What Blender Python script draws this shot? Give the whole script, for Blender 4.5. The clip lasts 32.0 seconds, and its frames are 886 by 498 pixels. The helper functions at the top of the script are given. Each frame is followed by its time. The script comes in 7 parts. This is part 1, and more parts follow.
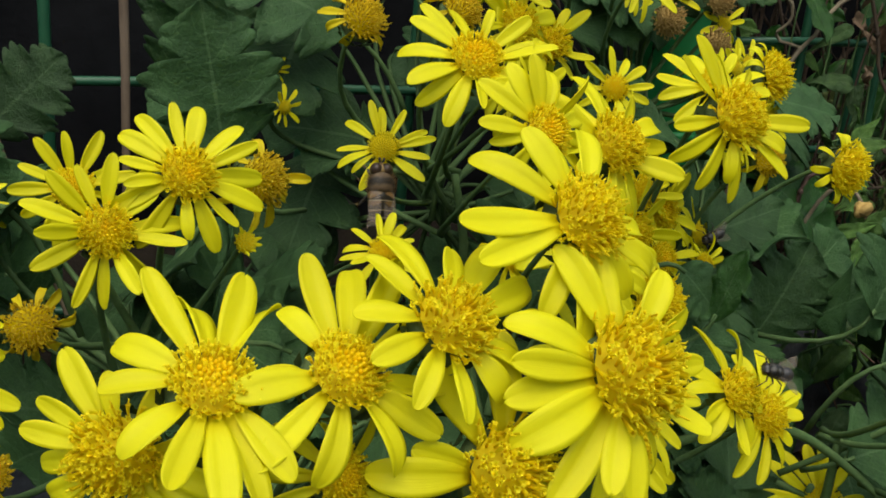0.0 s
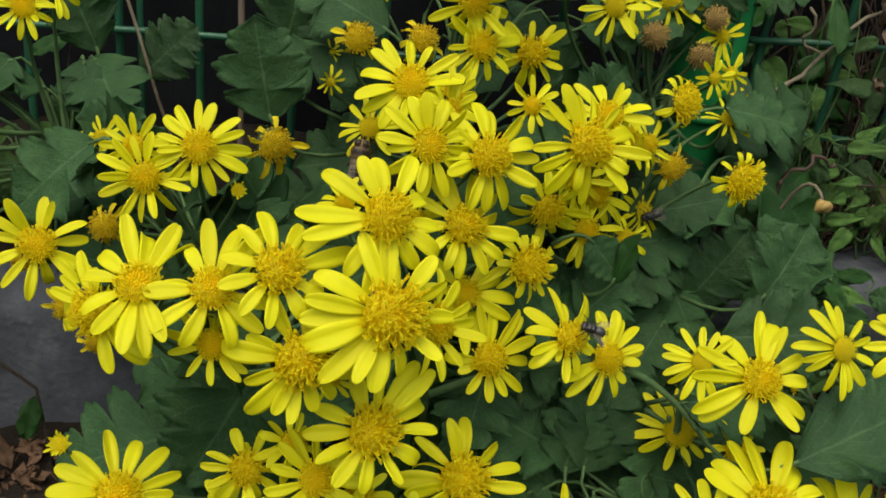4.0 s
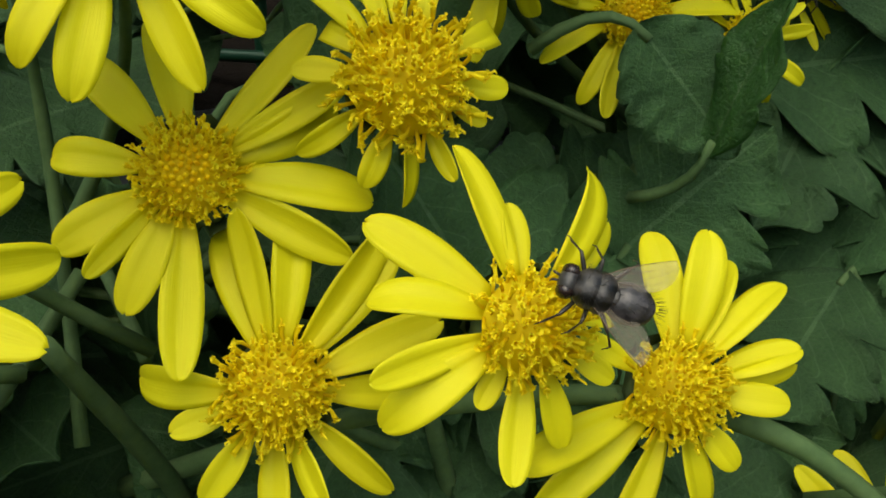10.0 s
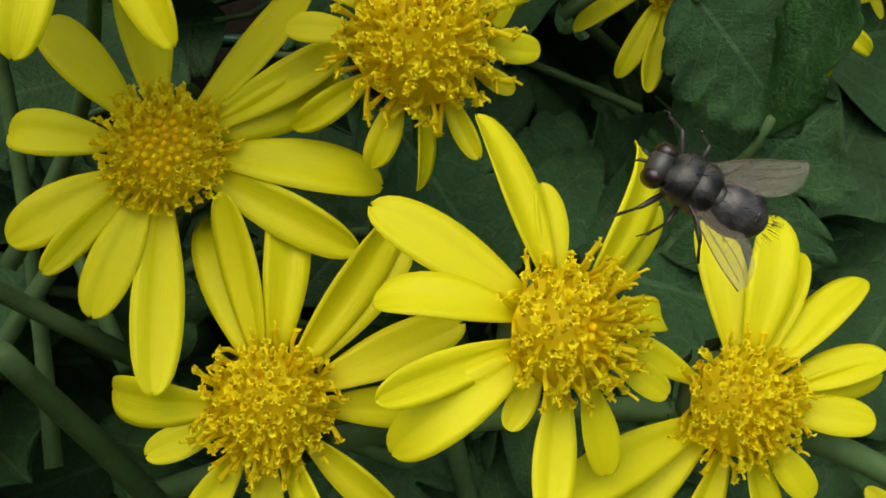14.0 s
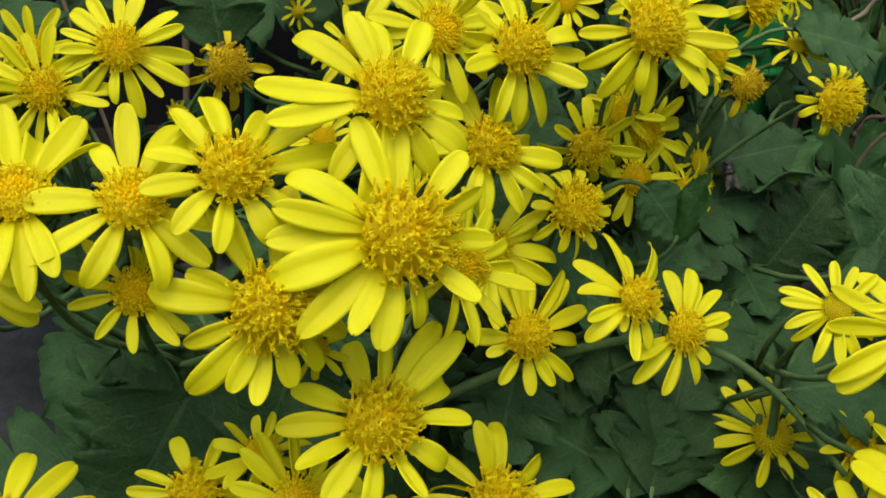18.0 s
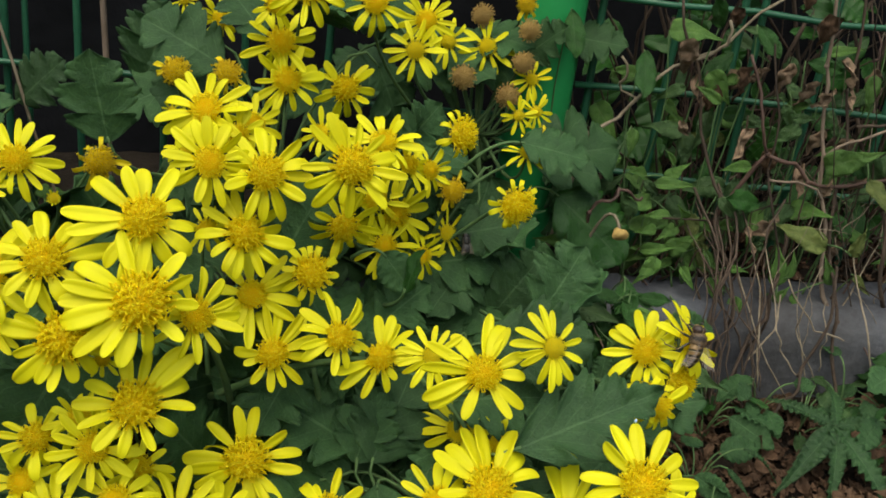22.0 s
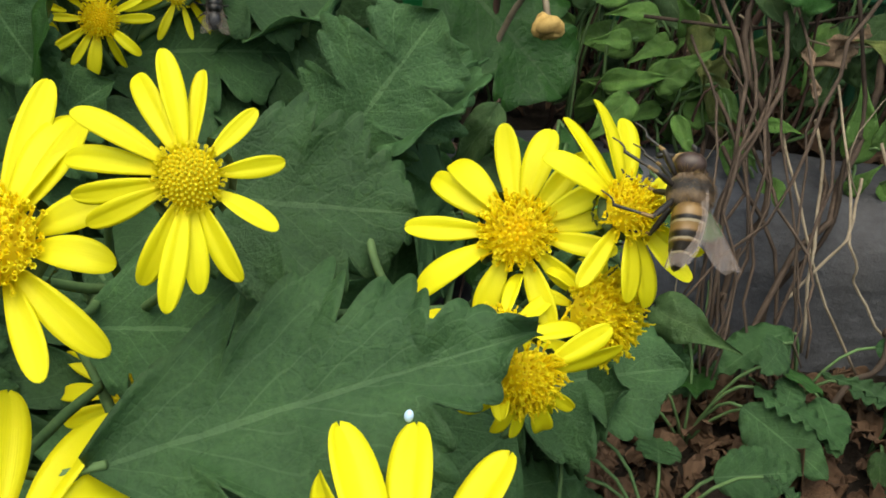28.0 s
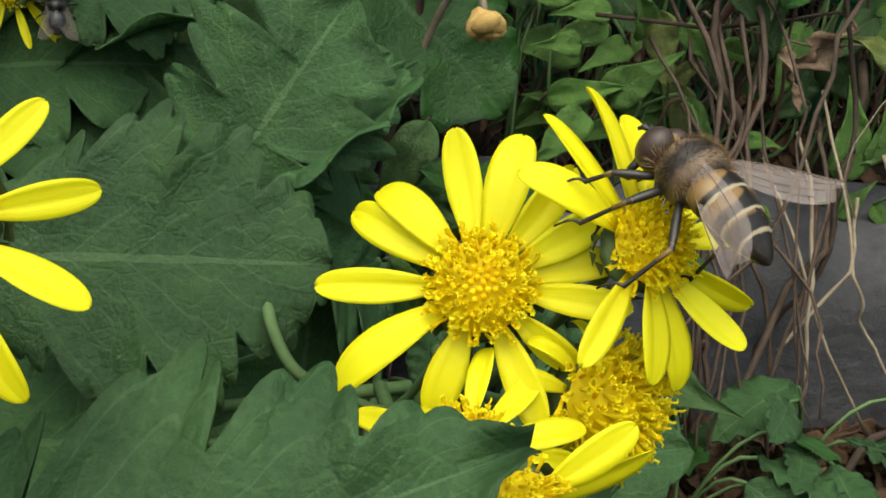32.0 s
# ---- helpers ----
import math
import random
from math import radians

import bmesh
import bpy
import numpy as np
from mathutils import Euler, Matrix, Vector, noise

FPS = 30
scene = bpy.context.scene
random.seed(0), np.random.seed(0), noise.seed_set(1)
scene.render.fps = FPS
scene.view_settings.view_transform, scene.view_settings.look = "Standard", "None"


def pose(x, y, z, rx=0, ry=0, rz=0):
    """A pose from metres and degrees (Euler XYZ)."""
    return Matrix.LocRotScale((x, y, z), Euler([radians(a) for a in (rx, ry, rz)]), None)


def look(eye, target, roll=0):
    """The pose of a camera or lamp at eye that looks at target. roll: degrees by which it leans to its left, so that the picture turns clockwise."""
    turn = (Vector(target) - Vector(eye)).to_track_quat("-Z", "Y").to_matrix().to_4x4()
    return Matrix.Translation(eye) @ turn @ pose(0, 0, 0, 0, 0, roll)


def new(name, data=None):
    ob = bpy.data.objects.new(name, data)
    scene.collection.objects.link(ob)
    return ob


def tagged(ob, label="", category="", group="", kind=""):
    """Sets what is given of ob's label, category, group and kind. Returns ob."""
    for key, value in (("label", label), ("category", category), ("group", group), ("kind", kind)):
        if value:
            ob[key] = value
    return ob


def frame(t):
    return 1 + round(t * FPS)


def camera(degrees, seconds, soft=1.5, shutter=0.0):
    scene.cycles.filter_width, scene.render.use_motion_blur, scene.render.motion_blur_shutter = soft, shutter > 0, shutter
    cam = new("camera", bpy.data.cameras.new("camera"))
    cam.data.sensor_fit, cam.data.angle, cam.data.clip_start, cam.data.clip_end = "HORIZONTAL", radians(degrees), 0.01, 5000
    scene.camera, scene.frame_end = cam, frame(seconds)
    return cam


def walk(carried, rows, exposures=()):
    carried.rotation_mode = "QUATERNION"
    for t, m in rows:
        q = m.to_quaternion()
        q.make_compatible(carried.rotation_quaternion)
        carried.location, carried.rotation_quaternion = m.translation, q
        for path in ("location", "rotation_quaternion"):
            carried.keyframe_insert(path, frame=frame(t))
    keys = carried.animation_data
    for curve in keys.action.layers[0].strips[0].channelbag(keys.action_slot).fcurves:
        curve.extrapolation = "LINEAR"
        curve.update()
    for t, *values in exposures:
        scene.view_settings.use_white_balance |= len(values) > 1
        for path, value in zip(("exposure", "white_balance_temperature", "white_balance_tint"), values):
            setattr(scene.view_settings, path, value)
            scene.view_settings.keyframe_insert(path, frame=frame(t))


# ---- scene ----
cam = camera(47.1, 32.0, 1.7)
PATH = [
    (0, pose(-0.1148, -0.1325, 0.0782, 71.34, -4.70, -20.82)),
    (0.5, pose(-0.1147, -0.1518, 0.0872, 69.06, -4.28, -16.92)),
    (1, pose(-0.1118, -0.1788, 0.1019, 67.27, -4.08, -13.25)),
    (1.5, pose(-0.1093, -0.1969, 0.1174, 65.45, -4.06, -10.17)),
    (2, pose(-0.1059, -0.2073, 0.1216, 64.83, -4.86, -7.46)),
    (2.5, pose(-0.1042, -0.2149, 0.1234, 64.84, -5.09, -5.78)),
    (3, pose(-0.0877, -0.2153, 0.1286, 63.58, -5.66, -3.77)),
    (3.5, pose(-0.0697, -0.2148, 0.1380, 62.20, -6.29, -2.65)),
    (4, pose(-0.0577, -0.2140, 0.1357, 62.23, -6.01, -2.90)),
    (4.5, pose(-0.0492, -0.2081, 0.1298, 62.32, -5.92, -2.79)),
    (6.5, pose(-0.0373, -0.1583, 0.0856, 64.56, -4.78, -2.01)),
    (7, pose(-0.0351, -0.1409, 0.0725, 65.24, -4.60, -1.48)),
    (7.5, pose(-0.0260, -0.1120, 0.0608, 63.71, -4.07, 0.50)),
    (8, pose(-0.0157, -0.0913, 0.0538, 61.92, -3.59, 1.66)),
    (8.5, pose(-0.0092, -0.0737, 0.0522, 58.09, -2.46, 3.94)),
    (9, pose(-0.0063, -0.0620, 0.0447, 58.77, -2.00, 4.34)),
    (9.5, pose(-0.0042, -0.0587, 0.0415, 59.35, -2.17, 3.63)),
    (10, pose(-0.0042, -0.0584, 0.0410, 59.10, -2.06, 3.41)),
    (10.5, pose(-0.0024, -0.0503, 0.0363, 59.37, -2.03, 3.36)),
    (11, pose(-0.0011, -0.0473, 0.0340, 58.96, -2.09, 3.41)),
    (11.5, pose(-0.0012, -0.0471, 0.0333, 58.33, -2.07, 3.55)),
    (12, pose(-0.0018, -0.0470, 0.0337, 57.58, -1.71, 3.55)),
    (12.5, pose(-0.0015, -0.0467, 0.0337, 57.81, -1.35, 3.76)),
    (13, pose(-0.0029, -0.0467, 0.0348, 58.49, -1.00, 3.78)),
    (13.5, pose(-0.0041, -0.0473, 0.0342, 58.58, -1.16, 4.39)),
    (15.5, pose(-0.0100, -0.0652, 0.0410, 61.30, -2.45, 2.56)),
    (16, pose(-0.0187, -0.0791, 0.0488, 61.69, -3.05, 1.13)),
    (16.5, pose(-0.0297, -0.0969, 0.0551, 63.81, -4.38, -0.91)),
    (17, pose(-0.0372, -0.1174, 0.0629, 65.29, -4.77, -2.44)),
    (17.5, pose(-0.0477, -0.1465, 0.0708, 67.64, -4.90, -4.23)),
    (18, pose(-0.0596, -0.1650, 0.0776, 67.47, -4.77, -5.69)),
    (18.5, pose(-0.0767, -0.2009, 0.0916, 68.02, -5.16, -7.07)),
    (19, pose(-0.0825, -0.2079, 0.0916, 68.46, -4.57, -7.10)),
    (19.5, pose(-0.0722, -0.2088, 0.0942, 68.34, -4.20, -5.46)),
    (20, pose(-0.0497, -0.2065, 0.1003, 67.71, -4.43, -4.20)),
    (20.5, pose(-0.0390, -0.2186, 0.1132, 66.81, -5.25, -4.23)),
    (21, pose(-0.0297, -0.2361, 0.1277, 65.91, -6.48, -3.18)),
    (21.5, pose(-0.0083, -0.2475, 0.1395, 65.24, -6.65, -1.43)),
    (22, pose(0.0076, -0.2530, 0.1492, 64.83, -6.84, -0.96)),
    (22.5, pose(0.0116, -0.2718, 0.1630, 64.25, -6.88, -0.72)),
    (23, pose(0.0237, -0.2814, 0.1657, 64.07, -6.40, 1.28)),
    (23.5, pose(0.0361, -0.2780, 0.1557, 64.34, -5.71, 2.47)),
    (24, pose(0.0479, -0.2738, 0.1454, 64.20, -5.63, 3.79)),
    (24.5, pose(0.0541, -0.2657, 0.1350, 64.03, -5.70, 4.36)),
    (25, pose(0.0581, -0.2591, 0.1262, 64.01, -5.70, 4.70)),
    (25.5, pose(0.0579, -0.2326, 0.1136, 63.60, -5.94, 4.38)),
    (26, pose(0.0651, -0.1851, 0.0881, 64.23, -6.30, 3.67)),
    (26.5, pose(0.0683, -0.1516, 0.0743, 64.58, -6.72, 2.11)),
    (28.5, pose(0.0792, -0.0962, 0.0553, 60.45, -9.01, 3.49)),
    (29, pose(0.0805, -0.0910, 0.0552, 60.09, -8.65, 3.36)),
    (29.5, pose(0.0807, -0.0882, 0.0540, 60.49, -6.72, 3.17)),
    (30, pose(0.0802, -0.0826, 0.0560, 60.51, -7.76, 2.62)),
    (30.5, pose(0.0766, -0.0776, 0.0511, 60.94, -7.99, 1.12)),
    (31, pose(0.0787, -0.0746, 0.0487, 62.36, -8.70, 0.42)),
    (31.5, pose(0.0774, -0.0722, 0.0456, 63.52, -9.02, -0.89)),
    (32, pose(0.0765, -0.0707, 0.0410, 64.71, -8.73, -2.20)),
]


walk(cam, PATH, [(0, -0.05, 6600, 1), (1, -0.1, 6600, 1), (4.5, -0.04, 6600, 1), (7.5, 0.0, 6600, 1), (9, 0.12, 6600, 1), (12, 0.06, 6600, 1), (13.5, 0.02, 6600, 1), (16, 0.0, 6600, 1), (18.5, 0.05, 6600, 1), (21, 0.08, 6600, 1), (22, 0.12, 6600, 1), (23, 0.3, 6600, 1), (25, 0.48, 6600, 1), (29, 0.5, 6600, 1), (32, 0.5, 6600, 1)])

# Overcast daylight: a soft sky and one wide, weak sun.
world = bpy.data.worlds.new("overcast_sky")
scene.world = world
world.use_nodes = True
wt = world.node_tree
sky = wt.nodes.new("ShaderNodeTexSky")
sky.sky_type = "NISHITA"
sky.sun_disc = False
sky.sun_elevation = radians(68)
sky.sun_rotation = radians(200)
sky.dust_density = 6.0
sky.air_density = 1.6
wt.links.new(sky.outputs[0], wt.nodes["Background"].inputs[0])
wt.nodes["Background"].inputs[1].default_value = 0.15

sun = new("sun", bpy.data.lights.new("sun", "SUN"))
sun.data.energy = 2.25
sun.data.angle = radians(80)
sun.data.color = (1.0, 0.965, 0.91)
sun.matrix_world = look((-0.17, -0.32, 0.92), (0, 0, 0))


# ---- materials ----
def shader(name, rough=0.6, spec=0.3):
    m = bpy.data.materials.new(name)
    m.use_nodes = True
    n = m.node_tree.nodes
    b = n["Principled BSDF"]
    b.inputs["Roughness"].default_value = rough
    b.inputs["Specular IOR Level"].default_value = spec
    return m, m.node_tree, b


def noise_tex(t, scale, detail=5.0, rough=0.6, coord="Object", stretch=None):
    tc = t.nodes.new("ShaderNodeTexCoord")
    tex = t.nodes.new("ShaderNodeTexNoise")
    tex.inputs["Scale"].default_value = scale
    tex.inputs["Detail"].default_value = detail
    tex.inputs["Roughness"].default_value = rough
    if stretch:
        mp = t.nodes.new("ShaderNodeMapping")
        mp.inputs["Scale"].default_value = stretch
        t.links.new(tc.outputs[coord], mp.inputs[0])
        t.links.new(mp.outputs[0], tex.inputs["Vector"])
    else:
        t.links.new(tc.outputs[coord], tex.inputs["Vector"])
    return tex.outputs["Fac"]


def ramp(t, fac, stops):
    r = t.nodes.new("ShaderNodeValToRGB")
    e = r.color_ramp.elements
    while len(e) < len(stops):
        e.new(0.5)
    for k, (p, c) in enumerate(stops):
        e[k].position = p
        e[k].color = (*c, 1)
    t.links.new(fac, r.inputs[0])
    return r.outputs[0]


def mixed(t, fac, a, b, mode="MIX"):
    m = t.nodes.new("ShaderNodeMix")
    m.data_type, m.blend_type = "RGBA", mode
    for sock, v in ((m.inputs[0], fac), (m.inputs[6], a), (m.inputs[7], b)):
        if isinstance(v, (int, float)):
            sock.default_value = v
        elif isinstance(v, tuple):
            sock.default_value = (*v, 1)
        else:
            t.links.new(v, sock)
    return m.outputs[2]


def bump(t, b, height, strength, distance):
    n = t.nodes.new("ShaderNodeBump")
    n.inputs["Strength"].default_value = strength
    n.inputs["Distance"].default_value = distance
    t.links.new(height, n.inputs["Height"])
    t.links.new(n.outputs[0], b.inputs["Normal"])
    return n


def maths(t, op, a, b=None, c=None):
    m = t.nodes.new("ShaderNodeMath")
    m.operation = op
    for sock, v in zip(m.inputs, (a, b, c)):
        if v is None:
            continue
        if isinstance(v, (int, float)):
            sock.default_value = v
        else:
            t.links.new(v, sock)
    return m.outputs[0]


def own_random(t):
    return t.nodes.new("ShaderNodeObjectInfo").outputs["Random"]


def uv_axes(t):
    tc = t.nodes.new("ShaderNodeTexCoord")
    s = t.nodes.new("ShaderNodeSeparateXYZ")
    t.links.new(tc.outputs["UV"], s.inputs[0])
    return s.outputs[0], s.outputs[1]


def thin(m, t, b, colour, share):
    """Lets part of the light through a thin blade."""
    tr = t.nodes.new("ShaderNodeBsdfTranslucent")
    if isinstance(colour, tuple):
        tr.inputs[0].default_value = (*colour, 1)
    else:
        t.links.new(colour, tr.inputs[0])
    mx = t.nodes.new("ShaderNodeMixShader")
    mx.inputs[0].default_value = share
    t.links.new(b.outputs[0], mx.inputs[1])
    t.links.new(tr.outputs[0], mx.inputs[2])
    t.links.new(mx.outputs[0], t.nodes["Material Output"].inputs[0])


def petal_material(name, fresh, base, spot):
    m, t, b = shader(name, 0.5, 0.25)
    u, v = uv_axes(t)
    streak = noise_tex(t, 1.0, 3, 0.5, "UV", (26, 1.6, 1))
    blotch = noise_tex(t, 5.0, 4, 0.6, "UV")
    col = mixed(t, maths(t, "MULTIPLY", streak, 0.5), fresh, base)
    col = mixed(t, ramp(t, v, [(0.0, (0.8, 0.8, 0.8)), (0.3, (0, 0, 0))]), col, base)
    col = mixed(t, ramp(t, blotch, [(0.62, (0, 0, 0)), (0.8, (0.6, 0.6, 0.6))]), col, spot)
    var = ramp(t, own_random(t), [(0.0, (0.9, 0.88, 0.8)), (1.0, (1.0, 1.0, 1.0))])
    col = mixed(t, 1.0, col, var, "MULTIPLY")
    t.links.new(col, b.inputs["Base Color"])
    ridge = maths(t, "ADD", maths(t, "MULTIPLY", streak, 0.7), maths(t, "MULTIPLY", maths(t, "SINE", maths(t, "MULTIPLY", u, 19.0)), 0.35))
    bump(t, b, ridge, 0.20, 0.0004)
    thin(m, t, b, col, 0.44)
    return m


PETAL = petal_material("yellow_petal", (0.83, 0.82, 0.018), (0.82, 0.72, 0.008), (0.74, 0.68, 0.02))
PETAL_OLD = petal_material("faded_petal", (0.80, 0.70, 0.020), (0.72, 0.54, 0.012), (0.50, 0.30, 0.02))


def floret_material(name, a, c, tubes=False):
    m, t, b = shader(name, 0.6, 0.2)
    geo = t.nodes.new("ShaderNodeNewGeometry")
    col = ramp(t, geo.outputs["Random Per Island"], [(0.0, a), (1.0, c)])
    # Tubes are tinted darker towards the foot: depth shade painted between the florets.
    foot_shade = ramp(t, uv_axes(t)[1], [(0.05, (0.82, 0.68, 0.5)), (0.7, (1, 1, 1))]) if tubes else (1.0, 1.0, 1.0)
    col = mixed(t, 1.0, col, foot_shade, "MULTIPLY")
    t.links.new(col, b.inputs["Base Color"])
    thin(m, t, b, col, 0.48)
    return m


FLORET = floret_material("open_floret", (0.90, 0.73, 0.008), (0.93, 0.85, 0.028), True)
FLORET_BUD = floret_material("closed_floret", (0.90, 0.64, 0.005), (0.92, 0.76, 0.014))
FLORET_GREEN = floret_material("young_floret", (0.70, 0.62, 0.02), (0.82, 0.72, 0.03))
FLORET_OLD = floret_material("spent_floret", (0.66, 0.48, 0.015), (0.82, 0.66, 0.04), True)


def plain(name, low, high, scale, rough=0.7, spec=0.25, relief=0.0, depth=0.001, stretch=None, random_share=0.25):
    """A natural surface: two sizes of colour noise, a shade of its own for each piece, fine relief."""
    m, t, b = shader(name, rough, spec)
    big = noise_tex(t, scale, 6, 0.62, "Object", stretch)
    fine = noise_tex(t, scale * 7, 4, 0.6, "Object", stretch)
    fac = maths(t, "ADD", maths(t, "MULTIPLY", big, 0.7), maths(t, "MULTIPLY", fine, 0.3))
    col = ramp(t, fac, [(0.32, low), (0.68, high)])
    dim = 1.0 - random_share
    col = mixed(t, 1.0, col, ramp(t, own_random(t), [(0.0, (dim, dim, dim)), (1.0, (1, 1, 1))]), "MULTIPLY")
    t.links.new(col, b.inputs["Base Color"])
    if relief:
        bump(t, b, fac, relief, depth)
    return m


STEM = plain("downy_green_stem", (0.050, 0.100, 0.034), (0.110, 0.180, 0.068), 160, 0.7, 0.2, 0.3, 0.0004)
CALYX = plain("calyx_green", (0.05, 0.09, 0.03), (0.12, 0.16, 0.06), 300, 0.7, 0.2, 0.4, 0.0003)
SPENT = plain("papery_brown", (0.30, 0.18, 0.055), (0.58, 0.41, 0.15), 400, 0.8, 0.1, 0.6, 0.0005)
TWIG = plain("dry_twig", (0.024, 0.017, 0.013), (0.100, 0.072, 0.054), 260, 0.8, 0.15, 0.5, 0.0005, (1, 1, 0.2), 0.5)
RED_TWIG = plain("reddish_vine_stem", (0.042, 0.025, 0.020), (0.115, 0.066, 0.053), 140, 0.6, 0.25, 0.3, 0.0004, None, 0.4)
DEAD_GRASS = plain("bleached_dry_grass", (0.14, 0.11, 0.075), (0.36, 0.30, 0.22), 90, 0.8, 0.1, 0.2, 0.0003, None, 0.5)
STICK = plain("weathered_grey_stick", (0.10, 0.072, 0.056), (0.28, 0.215, 0.165), 110, 0.85, 0.1, 0.6, 0.0008, (1, 1, 0.15), 0.1)
FENCE_GREEN = plain("green_coated_wire", (0.012, 0.066, 0.034), (0.024, 0.105, 0.055), 60, 0.4, 0.4, 0.15, 0.0003, None, 0.15)
POST_GREEN = plain("green_painted_post", (0.018, 0.20, 0.055), (0.032, 0.285, 0.085), 22, 0.35, 0.4, 0.1, 0.0005, None, 0.0)
# Near-black: on the right it stands in for deep shade between the stems.
SHEET_AND_SHADE = plain("black_sheet_and_gap_shade", (0.003, 0.0033, 0.004), (0.010, 0.0105, 0.013), 14, 0.85, 0.08, 0.5, 0.006, None, 0.0)


def stone_material():
    m, t, b = shader("grey_cast_concrete", 0.85, 0.2)
    big = noise_tex(t, 34, 9, 0.72)
    fine = noise_tex(t, 420, 4, 0.7)
    grit = t.nodes.new("ShaderNodeTexVoronoi")
    grit.inputs["Scale"].default_value = 260
    tc = t.nodes.new("ShaderNodeTexCoord")
    t.links.new(tc.outputs["Object"], grit.inputs["Vector"])
    col = ramp(t, big, [(0.34, (0.034, 0.037, 0.046)), (0.48, (0.078, 0.083, 0.100)), (0.56, (0.104, 0.110, 0.128)), (0.68, (0.180, 0.186, 0.208))])
    col = mixed(t, maths(t, "MULTIPLY", fine, 0.55), col, (0.028, 0.028, 0.031))
    stain = noise_tex(t, 9, 3, 0.5)
    col = mixed(t, ramp(t, stain, [(0.55, (0, 0, 0)), (0.75, (0.5, 0.5, 0.5))]), col, (0.042, 0.036, 0.028))
    t.links.new(col, b.inputs["Base Color"])
    bump(t, b, maths(t, "ADD", fine, maths(t, "MULTIPLY", grit.outputs["Distance"], 0.6)), 0.5, 0.0012)
    return m


CONCRETE = stone_material()


def soil_material():
    m, t, b = shader("dark_soil_with_crumbs", 0.95, 0.1)
    big = noise_tex(t, 16, 8, 0.65)
    fine = noise_tex(t, 230, 6, 0.7)
    col = ramp(t, big, [(0.3, (0.008, 0.0065, 0.005)), (0.55, (0.022, 0.017, 0.013)), (0.75, (0.050, 0.038, 0.028))])
    col = mixed(t, maths(t, "MULTIPLY", fine, 0.6), col, (0.02, 0.015, 0.012))
    t.links.new(col, b.inputs["Base Color"])
    bump(t, b, maths(t, "ADD", big, fine), 0.9, 0.004)
    return m


SOIL = soil_material()


def blade_material(name, dark, light, vein, gloss, share, veins=7.0, spec=0.3):
    """A leaf: pale midrib and side veins that run forwards, mottled green between."""
    m, t, b = shader(name, gloss, spec)
    u, v = uv_axes(t)
    au = maths(t, "ABSOLUTE", u)
    mid = maths(t, "LESS_THAN", au, 0.030)
    run = maths(t, "FRACT", maths(t, "ADD", maths(t, "MULTIPLY", maths(t, "SUBTRACT", v, maths(t, "MULTIPLY", au, 0.30)), veins), 0.3))
    side = maths(t, "LESS_THAN", maths(t, "ABSOLUTE", maths(t, "SUBTRACT", run, 0.5)), 0.035)
    lines = maths(t, "MAXIMUM", mid, maths(t, "MULTIPLY", side, 0.6))
    mott = noise_tex(t, 60, 6, 0.65)
    fine = noise_tex(t, 700, 3, 0.6)
    broad = noise_tex(t, 5.0, 3, 0.5)
    tc = t.nodes.new("ShaderNodeTexCoord")
    net = t.nodes.new("ShaderNodeTexVoronoi")
    net.feature = "DISTANCE_TO_EDGE"
    net.inputs["Scale"].default_value = 22
    t.links.new(tc.outputs["Object"], net.inputs["Vector"])
    mesh_lines = ramp(t, net.outputs["Distance"], [(0.0, (1, 1, 1)), (0.09, (0, 0, 0))])
    col = ramp(t, maths(t, "ADD", maths(t, "MULTIPLY", mott, 0.75), maths(t, "MULTIPLY", fine, 0.25)), [(0.3, dark), (0.7, light)])
    col = mixed(t, maths(t, "MULTIPLY", mesh_lines, 0.07), col, vein)
    col = mixed(t, maths(t, "MULTIPLY", lines, 0.55), col, vein)
    col = mixed(t, 1.0, col, ramp(t, broad, [(0.35, (0.72, 0.76, 0.74)), (0.65, (1.12, 1.08, 1.05))]), "MULTIPLY")
    lo = tuple(0.68 for _ in range(3))
    col = mixed(t, 1.0, col, ramp(t, own_random(t), [(0.0, lo), (1.0, (1.0, 1.0, 1.0))]), "MULTIPLY")
    t.links.new(col, b.inputs["Base Color"])
    puff = maths(t, "SUBTRACT", maths(t, "ADD", maths(t, "MULTIPLY", mott, 0.5), maths(t, "MULTIPLY", broad, 2.2)), maths(t, "ADD", maths(t, "MULTIPLY", lines, 0.8), maths(t, "MULTIPLY", mesh_lines, 0.07)))
    bump(t, b, puff, 0.6, 0.0014)
    thin(m, t, b, col, share)
    return m


LEAF = blade_material("grey_green_lobed_leaf", (0.024, 0.072, 0.022), (0.058, 0.138, 0.043), (0.11, 0.20, 0.09), 0.6, 0.16)
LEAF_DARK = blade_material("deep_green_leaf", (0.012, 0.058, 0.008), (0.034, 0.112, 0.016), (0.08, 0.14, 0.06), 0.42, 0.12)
# LEAF with shade put into its colour; also serves the dark weed leaves.
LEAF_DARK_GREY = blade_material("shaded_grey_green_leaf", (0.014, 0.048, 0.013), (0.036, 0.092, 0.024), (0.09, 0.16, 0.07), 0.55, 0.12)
LEAF_VINE = blade_material("fresh_green_vine_leaf", (0.060, 0.145, 0.026), (0.135, 0.265, 0.055), (0.17, 0.25, 0.09), 0.5, 0.22, 5.0)
LEAF_MID = blade_material("dull_green_vine_leaf", (0.030, 0.072, 0.022), (0.072, 0.140, 0.042), (0.12, 0.19, 0.08), 0.45, 0.15, 5.0)
